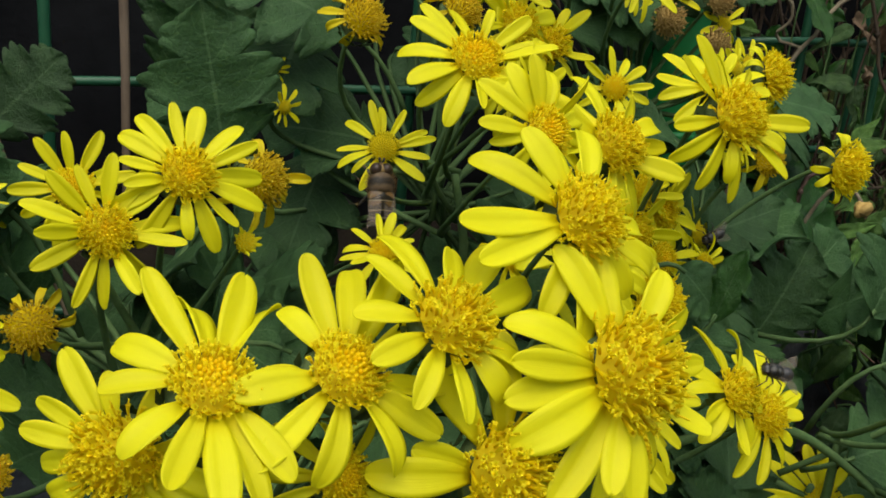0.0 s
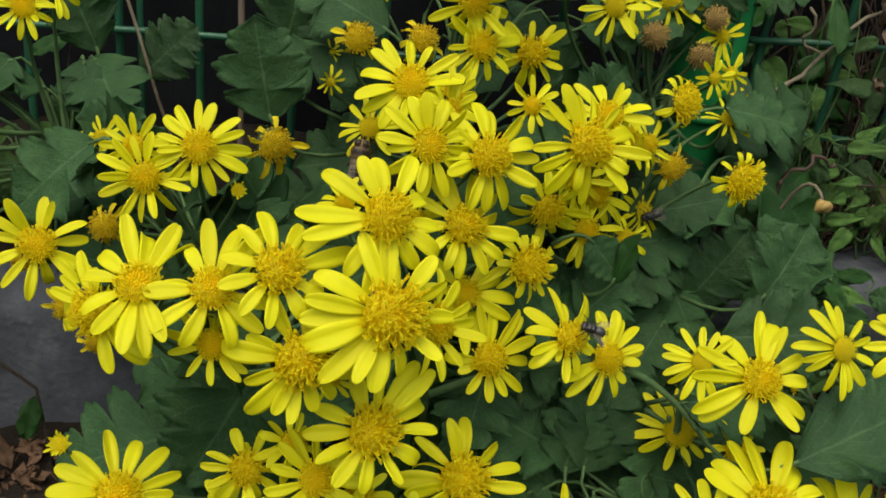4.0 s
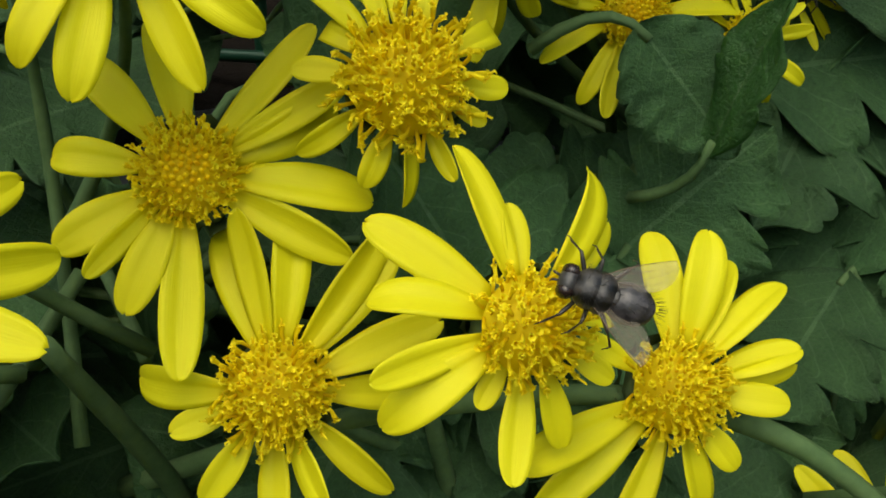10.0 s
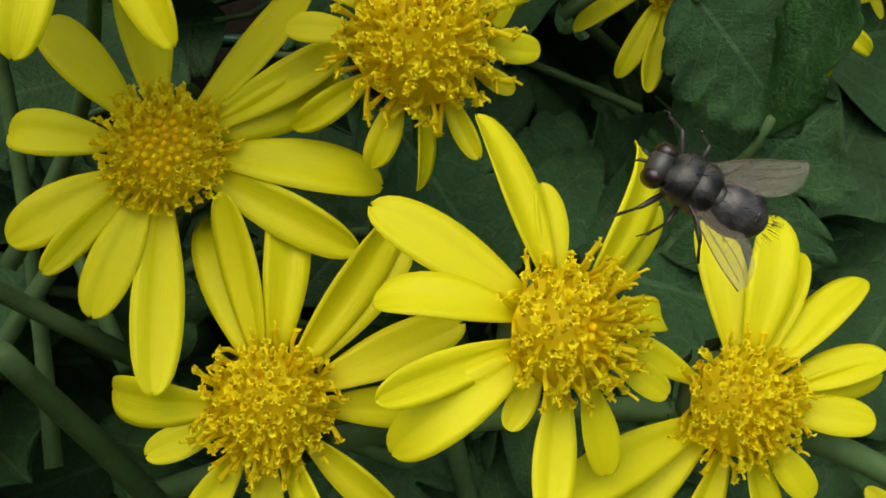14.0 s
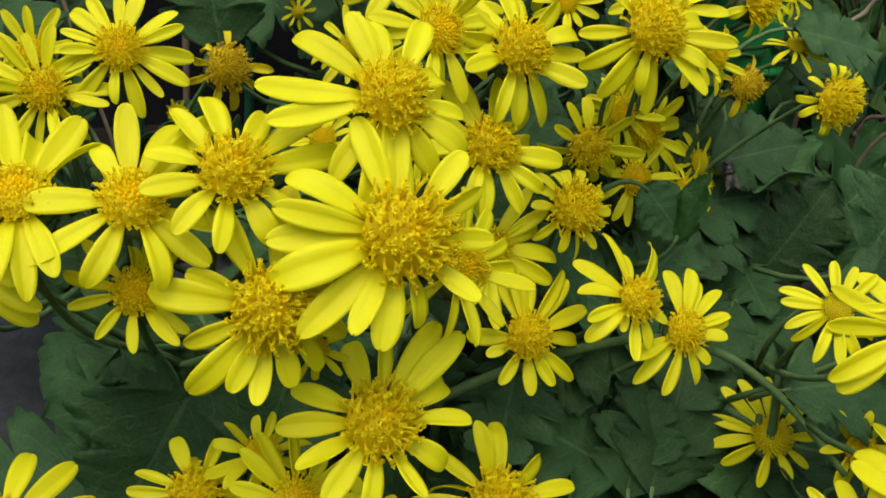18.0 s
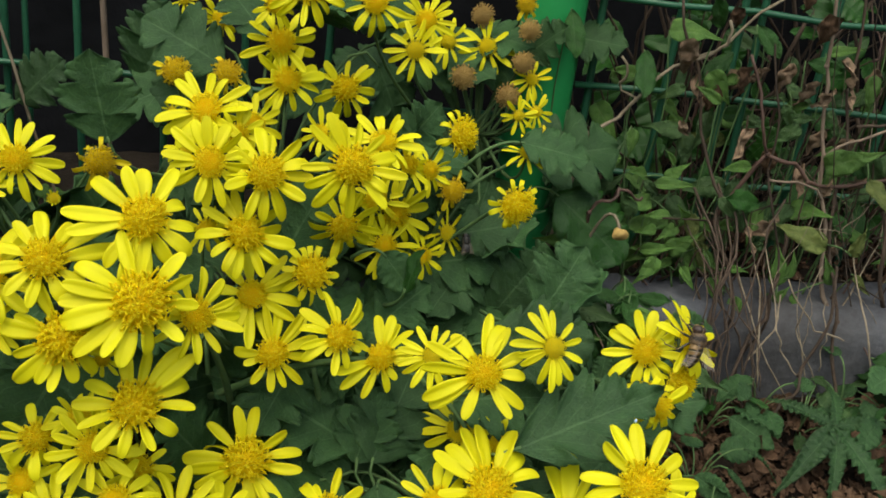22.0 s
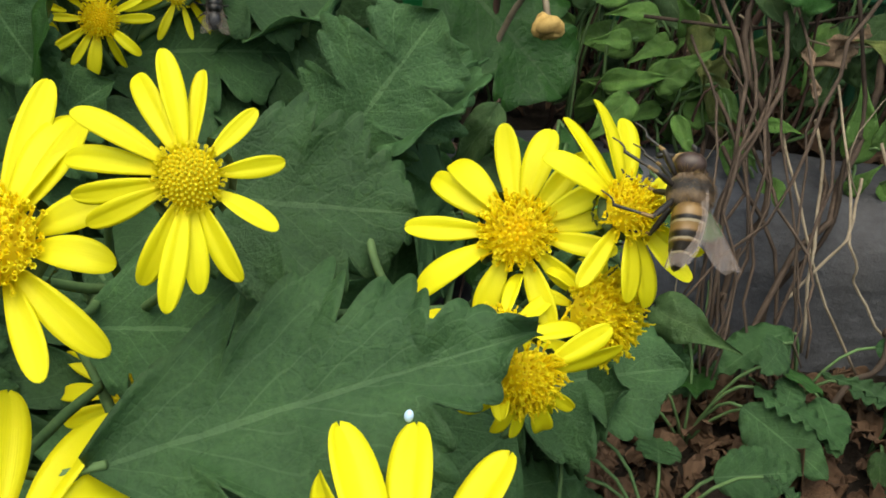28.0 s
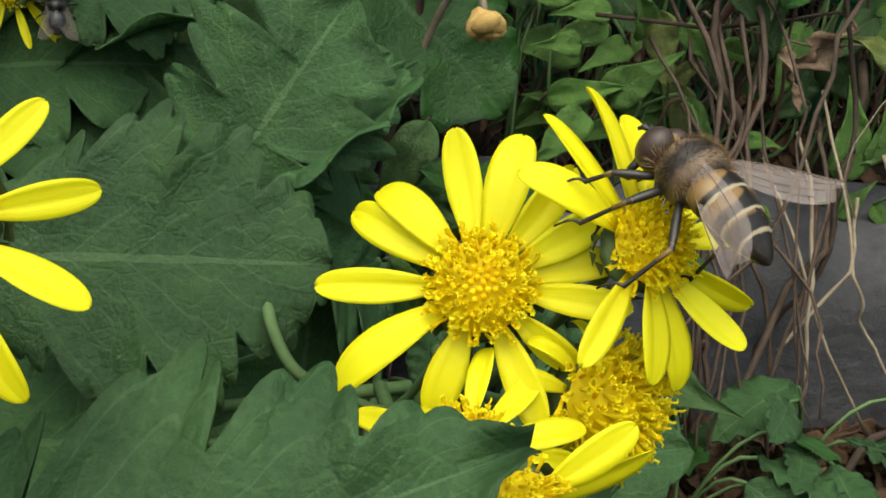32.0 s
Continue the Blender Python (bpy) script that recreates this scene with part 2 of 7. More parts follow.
LEAF_PALE = blade_material("yellowing_vine_leaf", (0.075, 0.12, 0.024), (0.19, 0.22, 0.06), (0.2, 0.2, 0.08), 0.55, 0.22, 5.0)
LEAF_TAN = blade_material("bleached_dead_leaf", (0.16, 0.105, 0.072), (0.42, 0.30, 0.21), (0.22, 0.15, 0.10), 0.85, 0.15, 6.0, 0.12)
LEAF_DEAD = blade_material("dead_brown_leaf", (0.040, 0.023, 0.016), (0.20, 0.120, 0.075), (0.09, 0.060, 0.042), 0.85, 0.08, 6.0, 0.12)


def insect_material(name, low, high, scale, rough, spec=0.5):
    return plain(name, low, high, scale, rough, spec, 0.3, 0.0001, None, 0.0)


FLY_GREY = insect_material("grey_dusted_black_chitin", (0.004, 0.004, 0.005), (0.050, 0.047, 0.046), 420, 0.4)


def striped_material(name, axis, period, dark, light, rough, share=0.10):
    """Dusted chitin with soft bands across one axis of the body."""
    m, t, b = shader(name, rough, 0.5)
    tc = t.nodes.new("ShaderNodeTexCoord")
    s = t.nodes.new("ShaderNodeSeparateXYZ")
    t.links.new(tc.outputs["Object"], s.inputs[0])
    wave = maths(t, "SINE", maths(t, "MULTIPLY", s.outputs[axis], 2 * math.pi / period))
    dust = noise_tex(t, 900, 5, 0.7)
    fac = maths(t, "ADD", maths(t, "MULTIPLY", wave, share), dust)
    t.links.new(ramp(t, fac, [(0.36, dark), (0.78, light)]), b.inputs["Base Color"])
    bump(t, b, dust, 0.4, 0.0002)
    return m


FLY_BACK = striped_material("striped_black_thorax", 1, 0.0011, (0.003, 0.003, 0.003), (0.050, 0.045, 0.043), 0.40, 0.16)
FLY_BELLY = striped_material("chequered_grey_abdomen", 0, 0.0011, (0.012, 0.011, 0.012), (0.080, 0.073, 0.077), 0.36, 0.05)
FLY_EYE = insect_material("dark_brown_eye", (0.008, 0.0045, 0.004), (0.032, 0.019, 0.016), 1500, 0.22)
FLY_LEG = insect_material("black_leg", (0.006, 0.006, 0.006), (0.03, 0.024, 0.02), 900, 0.45)
BACK_FUR = insect_material("brown_hair", (0.055, 0.033, 0.016), (0.20, 0.130, 0.066), 900, 0.8, 0.1)
HOVER_THORAX = striped_material("banded_brown_thorax", 0, 0.0024, (0.014, 0.009, 0.006), (0.145, 0.098, 0.060), 0.65, 0.30)
AMBER = insect_material("amber_scutellum", (0.09, 0.05, 0.018), (0.24, 0.15, 0.06), 700, 0.4, 0.4)
FUR = insect_material("tawny_hair", (0.13, 0.085, 0.04), (0.34, 0.24, 0.11), 900, 0.8, 0.1)


def banded_material():
    """Black abdomen with tawny side patches and thin pale rings; u round it from the top line, v along it."""
    m, t, b = shader("banded_abdomen", 0.38, 0.45)
    u, v = uv_axes(t)
    wob = noise_tex(t, 1400, 3, 0.5)
    dark, tan, pale = (0.011, 0.008, 0.006), (0.21, 0.125, 0.045), (0.36, 0.30, 0.20)
    au = maths(t, "ABSOLUTE", u)
    along = maths(t, "ADD", v, maths(t, "MULTIPLY", wob, 0.03))
    side = [(0.0, dark), (0.07, dark), (0.10, tan), (0.27, tan), (0.29, dark), (0.33, dark), (0.347, pale), (0.366, pale), (0.378, tan), (0.47, tan), (0.51, dark), (0.575, dark), (0.59, pale), (0.606, pale), (0.618, tan), (0.65, dark), (0.76, dark), (0.775, pale), (0.790, pale), (0.802, dark)]
    middle = [(0.0, dark), (0.33, dark), (0.347, pale), (0.362, pale), (0.374, dark), (0.575, dark), (0.59, pale), (0.602, pale), (0.614, dark), (0.76, dark), (0.775, pale), (0.795, pale), (0.81, dark)]
    waist = maths(t, "SUBTRACT", au, maths(t, "MULTIPLY", maths(t, "SINE", maths(t, "MULTIPLY", along, 27.0)), 0.045))
    back = ramp(t, waist, [(0.055, (1, 1, 1)), (0.085, (0, 0, 0))])
    col = mixed(t, back, ramp(t, along, side), ramp(t, along, middle))
    col = mixed(t, maths(t, "MULTIPLY", wob, 0.22), col, (0.02, 0.015, 0.01))
    bump(t, b, wob, 0.25, 0.0001)
    t.links.new(col, b.inputs["Base Color"])
    return m


BANDS = banded_material()


def wing_material(name, tint, clear):
    m, t, b = shader(name, 0.28, 0.4)
    b.inputs["Base Color"].default_value = (*tint, 1)
    tr = t.nodes.new("ShaderNodeBsdfTransparent")
    mx = t.nodes.new("ShaderNodeMixShader")
    streaks = noise_tex(t, 1.0, 3, 0.5, "UV", (3, 14, 1))
    t.links.new(maths(t, "MULTIPLY_ADD", streaks, 0.30, 1.0 - clear - 0.15), mx.inputs[0])
    t.links.new(tr.outputs[0], mx.inputs[1])
    t.links.new(b.outputs[0], mx.inputs[2])
    t.links.new(mx.outputs[0], t.nodes["Material Output"].inputs[0])
    return m


WING = wing_material("smoky_clear_wing", (0.22, 0.19, 0.15), 0.80)
WING_PALE = wing_material("veined_pale_wing", (0.40, 0.33, 0.30), 0.84)
HOVER_EYE = insect_material("matt_brown_eye", (0.022, 0.013, 0.010), (0.060, 0.038, 0.031), 1700, 0.38, 0.35)
FLY_KNEE = insect_material("tawny_knee", (0.10, 0.06, 0.02), (0.28, 0.18, 0.07), 900, 0.5, 0.3)
VEIN = insect_material("wing_vein", (0.06, 0.036, 0.024), (0.17, 0.105, 0.07), 900, 0.5)
FLORET_BASE = floret_material("floret_base", (0.88, 0.68, 0.008), (0.88, 0.68, 0.008))
DEW, _t, _b = shader("pale_blue_speck", 0.1, 0.6)
_b.inputs["Base Color"].default_value = (0.45, 0.62, 0.85, 1)


# ---- builders ----
def mesh(name, verts, faces, material, uvs=None, smooth=True):
    me = bpy.data.meshes.new(name)
    me.from_pydata([tuple(v) for v in verts], [], faces)
    for one in material if isinstance(material, (list, tuple)) else [material]:
        me.materials.append(one)
    if uvs is not None:
        layer = me.uv_layers.new(name="map")
        idx = np.empty(len(me.loops), dtype=np.int32)
        me.loops.foreach_get("vertex_index", idx)
        layer.data.foreach_set("uv", np.asarray(uvs, dtype=np.float32)[idx].ravel())
    if smooth:
        me.polygons.foreach_set("use_smooth", [True] * len(me.polygons))
    me.update()
    return me


def part(name, me, parent, m=None, label="", kind=""):
    """One mesh object under a thing or under a part, at the pose m in its parent's space."""
    ob = new(name, me)
    ob.parent = parent
    if m is not None:
        ob.matrix_basis = m
    if label or kind:
        tagged(ob, label, kind=kind)
    return ob


def root(name, at, label, category, group="", kind=""):
    ob = new(name)
    ob.empty_display_size = 0.01
    ob.location = at
    return tagged(ob, label, category, group, kind)


def aim(n, spin=0.0):
    """A turn whose z axis is n."""
    n = Vector(n).normalized()
    side = Vector((0, 0, 1)).cross(n)
    if side.length < 1e-3:
        side = Vector((1, 0, 0))
    side.normalize()
    return Matrix((side, n.cross(side), n)).transposed().to_4x4() @ Matrix.Rotation(spin, 4, "Z")


class Shape:
    """Gathers vertices and faces of one mesh."""

    def __init__(self):
        self.v, self.f, self.uv, self.slot = [], [], [], []

    def add(self, verts, faces, uvs=None, slot=0):
        k = len(self.v)
        self.v += [tuple(p) for p in verts]
        self.uv += list(uvs) if uvs is not None else [(0.0, 0.0)] * len(verts)
        self.f += [tuple(k + i for i in face) for face in faces]
        self.slot += [slot] * len(faces)
        return self

    def tube(self, points, radii, sides=6, slot=0, closed=True):
        pts = [Vector(p) for p in points]
        if isinstance(radii, (int, float)):
            radii = [radii] * len(pts)
        verts, uvs = [], []
        ref = Vector((0.31, 0.2, 0.93))
        for i, p in enumerate(pts):
            d = (pts[min(i + 1, len(pts) - 1)] - pts[max(i - 1, 0)])
            d = d.normalized() if d.length > 1e-9 else Vector((0, 0, 1))
            a = d.cross(ref)
            if a.length < 1e-3:
                a = d.cross(Vector((1, 0, 0)))
            a.normalize()
            b = d.cross(a)
            for k in range(sides):
                w = 2 * math.pi * k / sides
                verts.append(p + (a * math.cos(w) + b * math.sin(w)) * radii[i])
                uvs.append((k / sides, i / max(1, len(pts) - 1)))
        faces = [(i * sides + k, i * sides + (k + 1) % sides, (i + 1) * sides + (k + 1) % sides, (i + 1) * sides + k) for i in range(len(pts) - 1) for k in range(sides)]
        if closed:
            faces += [tuple(range(sides))[::-1], tuple((len(pts) - 1) * sides + k for k in range(sides))]
        return self.add(verts, faces, uvs, slot)

    def ball(self, centre, size, turn=None, rings=6, sides=9, slot=0):
        """An ellipsoid; u runs round it from its top line, v along its x axis."""
        verts, uvs = [], []
        c = Vector(centre)
        turn = turn or Matrix.Identity(3)
        for i in range(rings + 1):
            a = math.pi * i / rings
            for k in range(sides):
                w = 2 * math.pi * k / sides
                p = Vector((-math.cos(a) * size[0], math.sin(a) * math.sin(w) * size[1], math.sin(a) * math.cos(w) * size[2]))
                verts.append(c + turn @ p)
                uvs.append((k / sides if k <= sides / 2 else k / sides - 1, i / rings))
        faces = [(i * sides + k, i * sides + (k + 1) % sides, (i + 1) * sides + (k + 1) % sides, (i + 1) * sides + k) for i in range(rings) for k in range(sides)]
        return self.add(verts, faces, uvs, slot)

    def done(self, name, material, smooth=True):
        me = mesh(name, self.v, self.f, material, self.uv, smooth)
        if any(self.slot):
            me.polygons.foreach_set("material_index", self.slot)
        return me


def arc(a, b, c, n=8):
    """Points from a to c, drawn towards b on the way."""
    a, b, c = Vector(a), Vector(b), Vector(c)
    return [a * (1 - s) ** 2 + b * 2 * s * (1 - s) + c * s * s for s in (k / (n - 1) for k in range(n))]


def wander(rng, a, b, sway, n=9, kink=0.12):
    """An uneven line from a to b."""
    a, b = Vector(a), Vector(b)
    p1, p2 = (Vector([rng.uniform(-sway, sway) for _ in range(3)]) for _ in range(2))
    out = []
    for k in range(n):
        s = k / (n - 1)
        wob = math.sin(math.pi * s) * p1 + math.sin(2 * math.pi * s) * p2 * 0.6
        out.append(a.lerp(b, s) + wob + Vector([rng.uniform(-sway, sway) * kink for _ in range(3)]))
    return out


def petal_mesh(name, width, curl, cup, twist=0.0, fork=0.0, material=PETAL, rows=14, crumple=0.0, seed=0):
    """A ray floret, one long, that grows along +y from the origin; curl bends its tip away from +z."""
    rng = random.Random(seed)
    cols = 6
    verts, uvs = [], []
    y = z = 0.0
    spine = []
    for i in range(rows):
        s = 1 - (1 - i / (rows - 1)) ** 1.45
        step = 1 - (1 - min(1, (i + 1) / (rows - 1))) ** 1.45 - s
        spine.append((y, z, s))
        a = curl * s * s * 1.2
        y += math.cos(a) * step
        z -= math.sin(a) * step
    for side in (1, -1):
        for y, z, s in spine:
            h = width * (0.36 + 0.64 * math.sin(min(1.0, s / 0.58) * math.pi / 2))
            if s > 0.52:
                h *= max(0.004, 1 - ((s - 0.52) / 0.481) ** 2.6) ** 0.48
            tw = twist * s
            for k in range(cols + 1):
                u = -1 + 2 * k / cols
                notch = -fork * max(0.0, s - 0.85) / 0.15 * (1 - abs(u))
                lift = 0.75 * cup * h * u * u - 0.058 * width * math.cos(2.0 * math.pi * u) * math.sin(math.pi * min(1, s * 1.1))
                lift += crumple * rng.uniform(-1, 1) * width * s
                x = u * h
                x, dz = x * math.cos(tw) - lift * math.sin(tw), x * math.sin(tw) + lift * math.cos(tw)
                verts.append((x, y + notch * 0.5, z + dz + (0.006 if side > 0 else -0.006)))
                uvs.append((0.5 + 0.5 * u, s))
    w, n = cols + 1, rows * (cols + 1)
    faces = []
    for i in range(rows - 1):
        for k in range(cols):
            a = i * w + k
            faces.append((a, a + 1, a + w + 1, a + w))
            faces.append((n + a, n + a + w, n + a + w + 1, n + a + 1))
    rim = [k for k in range(w)] + [i * w + cols for i in range(1, rows)] + [(rows - 1) * w + k for k in range(cols - 1, -1, -1)] + [i * w for i in range(rows - 2, 0, -1)]
    for a, b in zip(rim, rim[1:] + rim[:1]):
        faces.append((b, a, n + a, n + b))
    return mesh(name, verts, faces, material, uvs)


def disc_mesh(name, seed, closed, tall, shag, materials, count=125, radius=0.40):
    """The dome of tube florets of a flower head; closed: share of the radius, from the middle, still in bud."""
    rng = random.Random(seed)
    sh = Shape()
    sides = 16
    for i in range(7):
        a = i / 6
        for k in range(sides):
            w = 2 * math.pi * k / sides
            r = radius * 0.93 * math.sin(a * math.pi / 2)
            sh.v.append((r * math.cos(w), r * math.sin(w), tall * radius * (1 - (r / radius) ** 2) - 0.01))
            sh.uv.append((0, 0))
    for i in range(6):
        for k in range(sides):
            sh.f.append((i * sides + k, (i + 1) * sides + k, (i + 1) * sides + (k + 1) % sides, i * sides + (k + 1) % sides))
            sh.slot.append(2)
    for i in range(count):
        q = math.sqrt((i + 0.5) / count)
        w = i * 2.399963
        r = radius * q
        p = Vector((r * math.cos(w), r * math.sin(w), tall * radius * (1 - q * q)))
        n = Vector((math.cos(w) * q * (0.55 + tall * 0.5), math.sin(w) * q * (0.55 + tall * 0.5), 1.0)).normalized()
        gap = radius * math.sqrt(math.pi / count)
        if q < closed:
            turn = aim(n).to_3x3() @ Matrix.Rotation(-math.pi / 2, 3, "Y")
            sh.ball(p + n * gap * 0.25, (gap * 0.62, gap * 0.46, gap * 0.46), turn, 4, 6, 1)
            continue
        wild = shag * (0.35 + 0.65 * q)
        n = (n + Vector([rng.uniform(-1, 1) for _ in range(3)]) * 0.42 * wild).normalized()
        long = gap * rng.uniform(1.1, 1.8) * (0.8 + wild * 0.9)
        side = Vector([rng.uniform(-1, 1) for _ in range(3)]) * gap * 0.55 * wild
        p1, p2 = p + n * long * 0.55, p + n * long + side
        r0 = gap * 0.26
        sides_t = 6
        t = aim(n).to_3x3()
        ring = []
        for q0, rr in ((p - n * gap * 0.2, r0 * 0.85), (p1, r0 * 1.05), (p2, r0 * 1.55)):
            ring.append([q0 + t @ Vector((rr * math.cos(math.pi * 2 * k / sides_t), rr * math.sin(math.pi * 2 * k / sides_t), 0)) for k in range(sides_t)])
        verts = ring[0] + ring[1] + ring[2]
        faces = [(j * 6 + k, j * 6 + (k + 1) % 6, j * 6 + 6 + (k + 1) % 6, j * 6 + 6 + k) for j in (0, 1) for k in range(6)]
        for k in range(6):
            out = (ring[2][k] + ring[2][(k + 1) % 6]) / 2 - p2
            verts.append(p2 + out * rng.uniform(1.5, 2.0) - n * gap * rng.uniform(-0.1, 0.25))
            faces.append((12 + k, 12 + (k + 1) % 6, 18 + k))
        sh.add(verts, faces, [(0, 0.0)] * 6 + [(0, 0.55)] * 6 + [(0, 1.0)] * 12, 0)
        if rng.random() < 0.35 + 0.5 * wild:
            tip = p2 + n * gap * rng.uniform(0.3, 0.75) + Vector([rng.uniform(-1, 1) for _ in range(3)]) * gap * 0.4 * wild
            sh.tube([p1, p2, tip, tip + Vector([rng.uniform(-1, 1) for _ in range(3)]) * gap * 0.32], [r0 * 0.5, r0 * 0.55, r0 * 0.62, r0 * 0.45], 5, 0)
    me = sh.done(name, materials, False)
    me.polygons.foreach_set("use_smooth", [True] * len(me.polygons))
    return me


def calyx_mesh(name):
    """The green cup of overlapping bracts behind a flower head."""
    sh = Shape()
    sides, rings = 12, [(-0.06, 0.07), (-0.08, 0.33), (-0.16, 0.36), (-0.26, 0.29), (-0.36, 0.16), (-0.42, 0.07)]
    verts = [(r * math.cos(2 * math.pi * k / sides), r * math.sin(2 * math.pi * k / sides), z) for z, r in rings for k in range(sides)]
    sh.add(verts, [(i * sides + k, (i + 1) * sides + k, (i + 1) * sides + (k + 1) % sides, i * sides + (k + 1) % sides) for i in range(len(rings) - 1) for k in range(sides)])
    for row, n, z, r in ((0, 11, -0.15, 0.40), (1, 9, -0.25, 0.36)):
        for k in range(n):
            w = 2 * math.pi * (k + 0.5 * row) / n
            d, s = Vector((math.cos(w), math.sin(w), 0)), Vector((-math.sin(w), math.cos(w), 0))
            foot = d * (r - 0.06) + Vector((0, 0, z - 0.12))
            tip = d * (r + 0.03) + Vector((0, 0, z + 0.09))
            mid = (foot + tip) / 2 + d * 0.035
            sh.add([foot - s * 0.05, foot + s * 0.05, mid + s * 0.07, tip, mid - s * 0.07], [(0, 1, 2, 3, 4)])
    return sh.done(name, CALYX)


def leaf_mesh(name, seed, material, lobes=3, depth=0.55, width=0.34, teeth=0.05, droop=0.35, fold=0.25, rows=60, forward=1.5, taper=0.0, crumple=0.0):
    """A blade one long along +y, with rounded forward lobes that bear a few teeth; u runs across it and v along it."""
    rng = random.Random(seed)
    cols = 8
    top, uvs = [], []
    shift = rng.uniform(-0.12, 0.12)
    wave = rng.uniform(0.012, 0.03)
    for i in range(rows):
        s = i / (rows - 1)
        shape = math.sin(math.pi * min(1.0, s ** 0.8)) ** 0.7 * (1 - 0.22 * s) * (1 - taper * s)
        for k in range(cols + 1):
            u = -1 + 2 * k / cols
            ph = s * (lobes + 0.12) + (0.16 + shift if u > 0 else 0.0)
            lobe = abs(math.sin(math.pi * ph)) ** 0.42
            if s > 0.84:
                lobe = max(lobe, 0.75)
            tooth = teeth * lobe * abs(math.sin(math.pi * ph * 3)) ** 0.6
            h = max(width * shape * ((1 - depth) + depth * lobe + tooth), 0.012)
            x = u * h
            y = s * 0.86 + forward * 0.42 * abs(u) * h
            z = -droop * s * s * 0.5 + fold * abs(x) - 0.9 * fold * x * x / width + wave * math.cos(2 * math.pi * ph) * u * u
            z += 0.020 * math.sin(7 * s + 3 * u + seed) * abs(u) - 0.008 * (1 - abs(u)) ** 6
            if crumple:
                q = Vector((x * 4.5, y * 4.5, seed * 3.7))
                z += crumple * (noise.noise(q) + 0.5 * noise.noise(q * 2.7))
                x += crumple * 0.5 * noise.noise(q + Vector((9, 0, 0)))
            top.append((x, y, z))
            uvs.append((u, s))
    w, n = cols + 1, rows * (cols + 1)
    verts = top + [(x, y, z - 0.006) for x, y, z in top]
    faces = []
    for i in range(rows - 1):
        for k in range(cols):
            a = i * w + k
            faces.append((a, a + 1, a + w + 1, a + w))
            faces.append((n + a, n + a + w, n + a + w + 1, n + a + 1))
    rim = [k for k in range(w)] + [i * w + cols for i in range(1, rows)] + [(rows - 1) * w + k for k in range(cols - 1, -1, -1)] + [i * w for i in range(rows - 2, 0, -1)]
    for a, b in zip(rim, rim[1:] + rim[:1]):
        faces.append((b, a, n + a, n + b))
    return mesh(name, verts, faces, material, uvs + uvs)


def leaf_pose(at, along, face, size):
    """A pose for a blade: foot at a place, its length along one way, its face towards another."""
    y = Vector(along).normalized()
    z = Vector(face)
    z = (z - y * z.dot(y)).normalized()
    x = y.cross(z)
    return Matrix.Translation(at) @ Matrix((x, y, z)).transposed().to_4x4() @ Matrix.Diagonal((size, size, size, 1))


PETALS = {
    "open": [petal_mesh("petal", w, c, k, t, f) for w, c, k, t, f in ((0.185, 0.25, 0.22, 0.0, 0.05), (0.20, 0.45, 0.15, 0.15, 0.0), (0.170, 0.10, 0.35, -0.2, 0.08), (0.19, 0.7, 0.2, 0.1, 0.03), (0.16, -0.25, 0.35, 0.05, 0.02), (0.175, 0.55, 0.45, 0.35, 0.0), (0.165, 0.3, 0.5, -0.4, 0.04), (0.19, 1.0, 0.3, -0.15, 0.02))],
    "young": [petal_mesh("petal", w, c, k, t, f) for w, c, k, t, f in ((0.155, 0.2, 0.35, 0.0, 0.02), (0.165, 0.4, 0.25, 0.1, 0.0), (0.145, 0.0, 0.4, -0.1, 0.03), (0.15, 0.7, 0.3, 0.25, 0.0))],
    "reflexed": [petal_mesh("petal", w, c, k, t, f) for w, c, k, t, f in ((0.20, 1.7, 0.1, 0.0, 0.0), (0.19, 2.2, 0.25, 0.2, 0.04), (0.20, 1.2, 0.1, -0.2, 0.0))],
    "withered": [petal_mesh("petal", w, c, k, t, f, PETAL_OLD, 14, 0.2, s) for s, (w, c, k, t, f) in enumerate(((0.20, 0.9, 0.5, 0.4, 0.0), (0.20, 0.4, 0.7, -0.5, 0.0), (0.18, 1.5, 0.5, 0.3, 0.0)))],
}
DISCS = {
    "open": [disc_mesh("flower_head", s, c, 0.50, g, [FLORET, FLORET_BUD, FLORET_BASE], 145, 0.325) for s, c, g in ((1, 0.46, 0.6), (2, 0.34, 0.85), (3, 0.56, 0.5))],
    "shaggy": [disc_mesh("flower_head", s, c, 0.72, g, [FLORET, FLORET_BUD, FLORET_BASE], 140, 0.36) for s, c, g in ((4, 0.0, 1.0), (5, 0.14, 1.15))],
    "young": [disc_mesh("flower_head", s, c, 0.62, 0.3, [FLORET_GREEN, FLORET_GREEN, FLORET_BASE], 150, 0.30) for s, c in ((6, 0.86), (7, 0.72))],
    "reflexed": [disc_mesh("flower_head", s, 0.0, 0.80, 1.2, [FLORET, FLORET_BUD, FLORET_BASE], 150, 0.55) for s in (8, 9)],
    "withered": [disc_mesh("flower_head", s, 0.0, 0.70, 0.8, [FLORET_OLD, FLORET_OLD, FLORET_BASE], 125, 0.48) for s in (10, 11)],
    "spent": [disc_mesh("flower_head", s, 0.0, 1.1, 0.7, [SPENT, SPENT, SPENT], 90, 0.75) for s in (12, 13)],
    "bud": [disc_mesh("flower_head", s, 1.0, 0.7, 0.1, [FLORET_GREEN, FLORET_GREEN, FLORET_BASE], 60, 0.55) for s in (14, 15)],
}
CALYX_MESH = calyx_mesh("calyx")
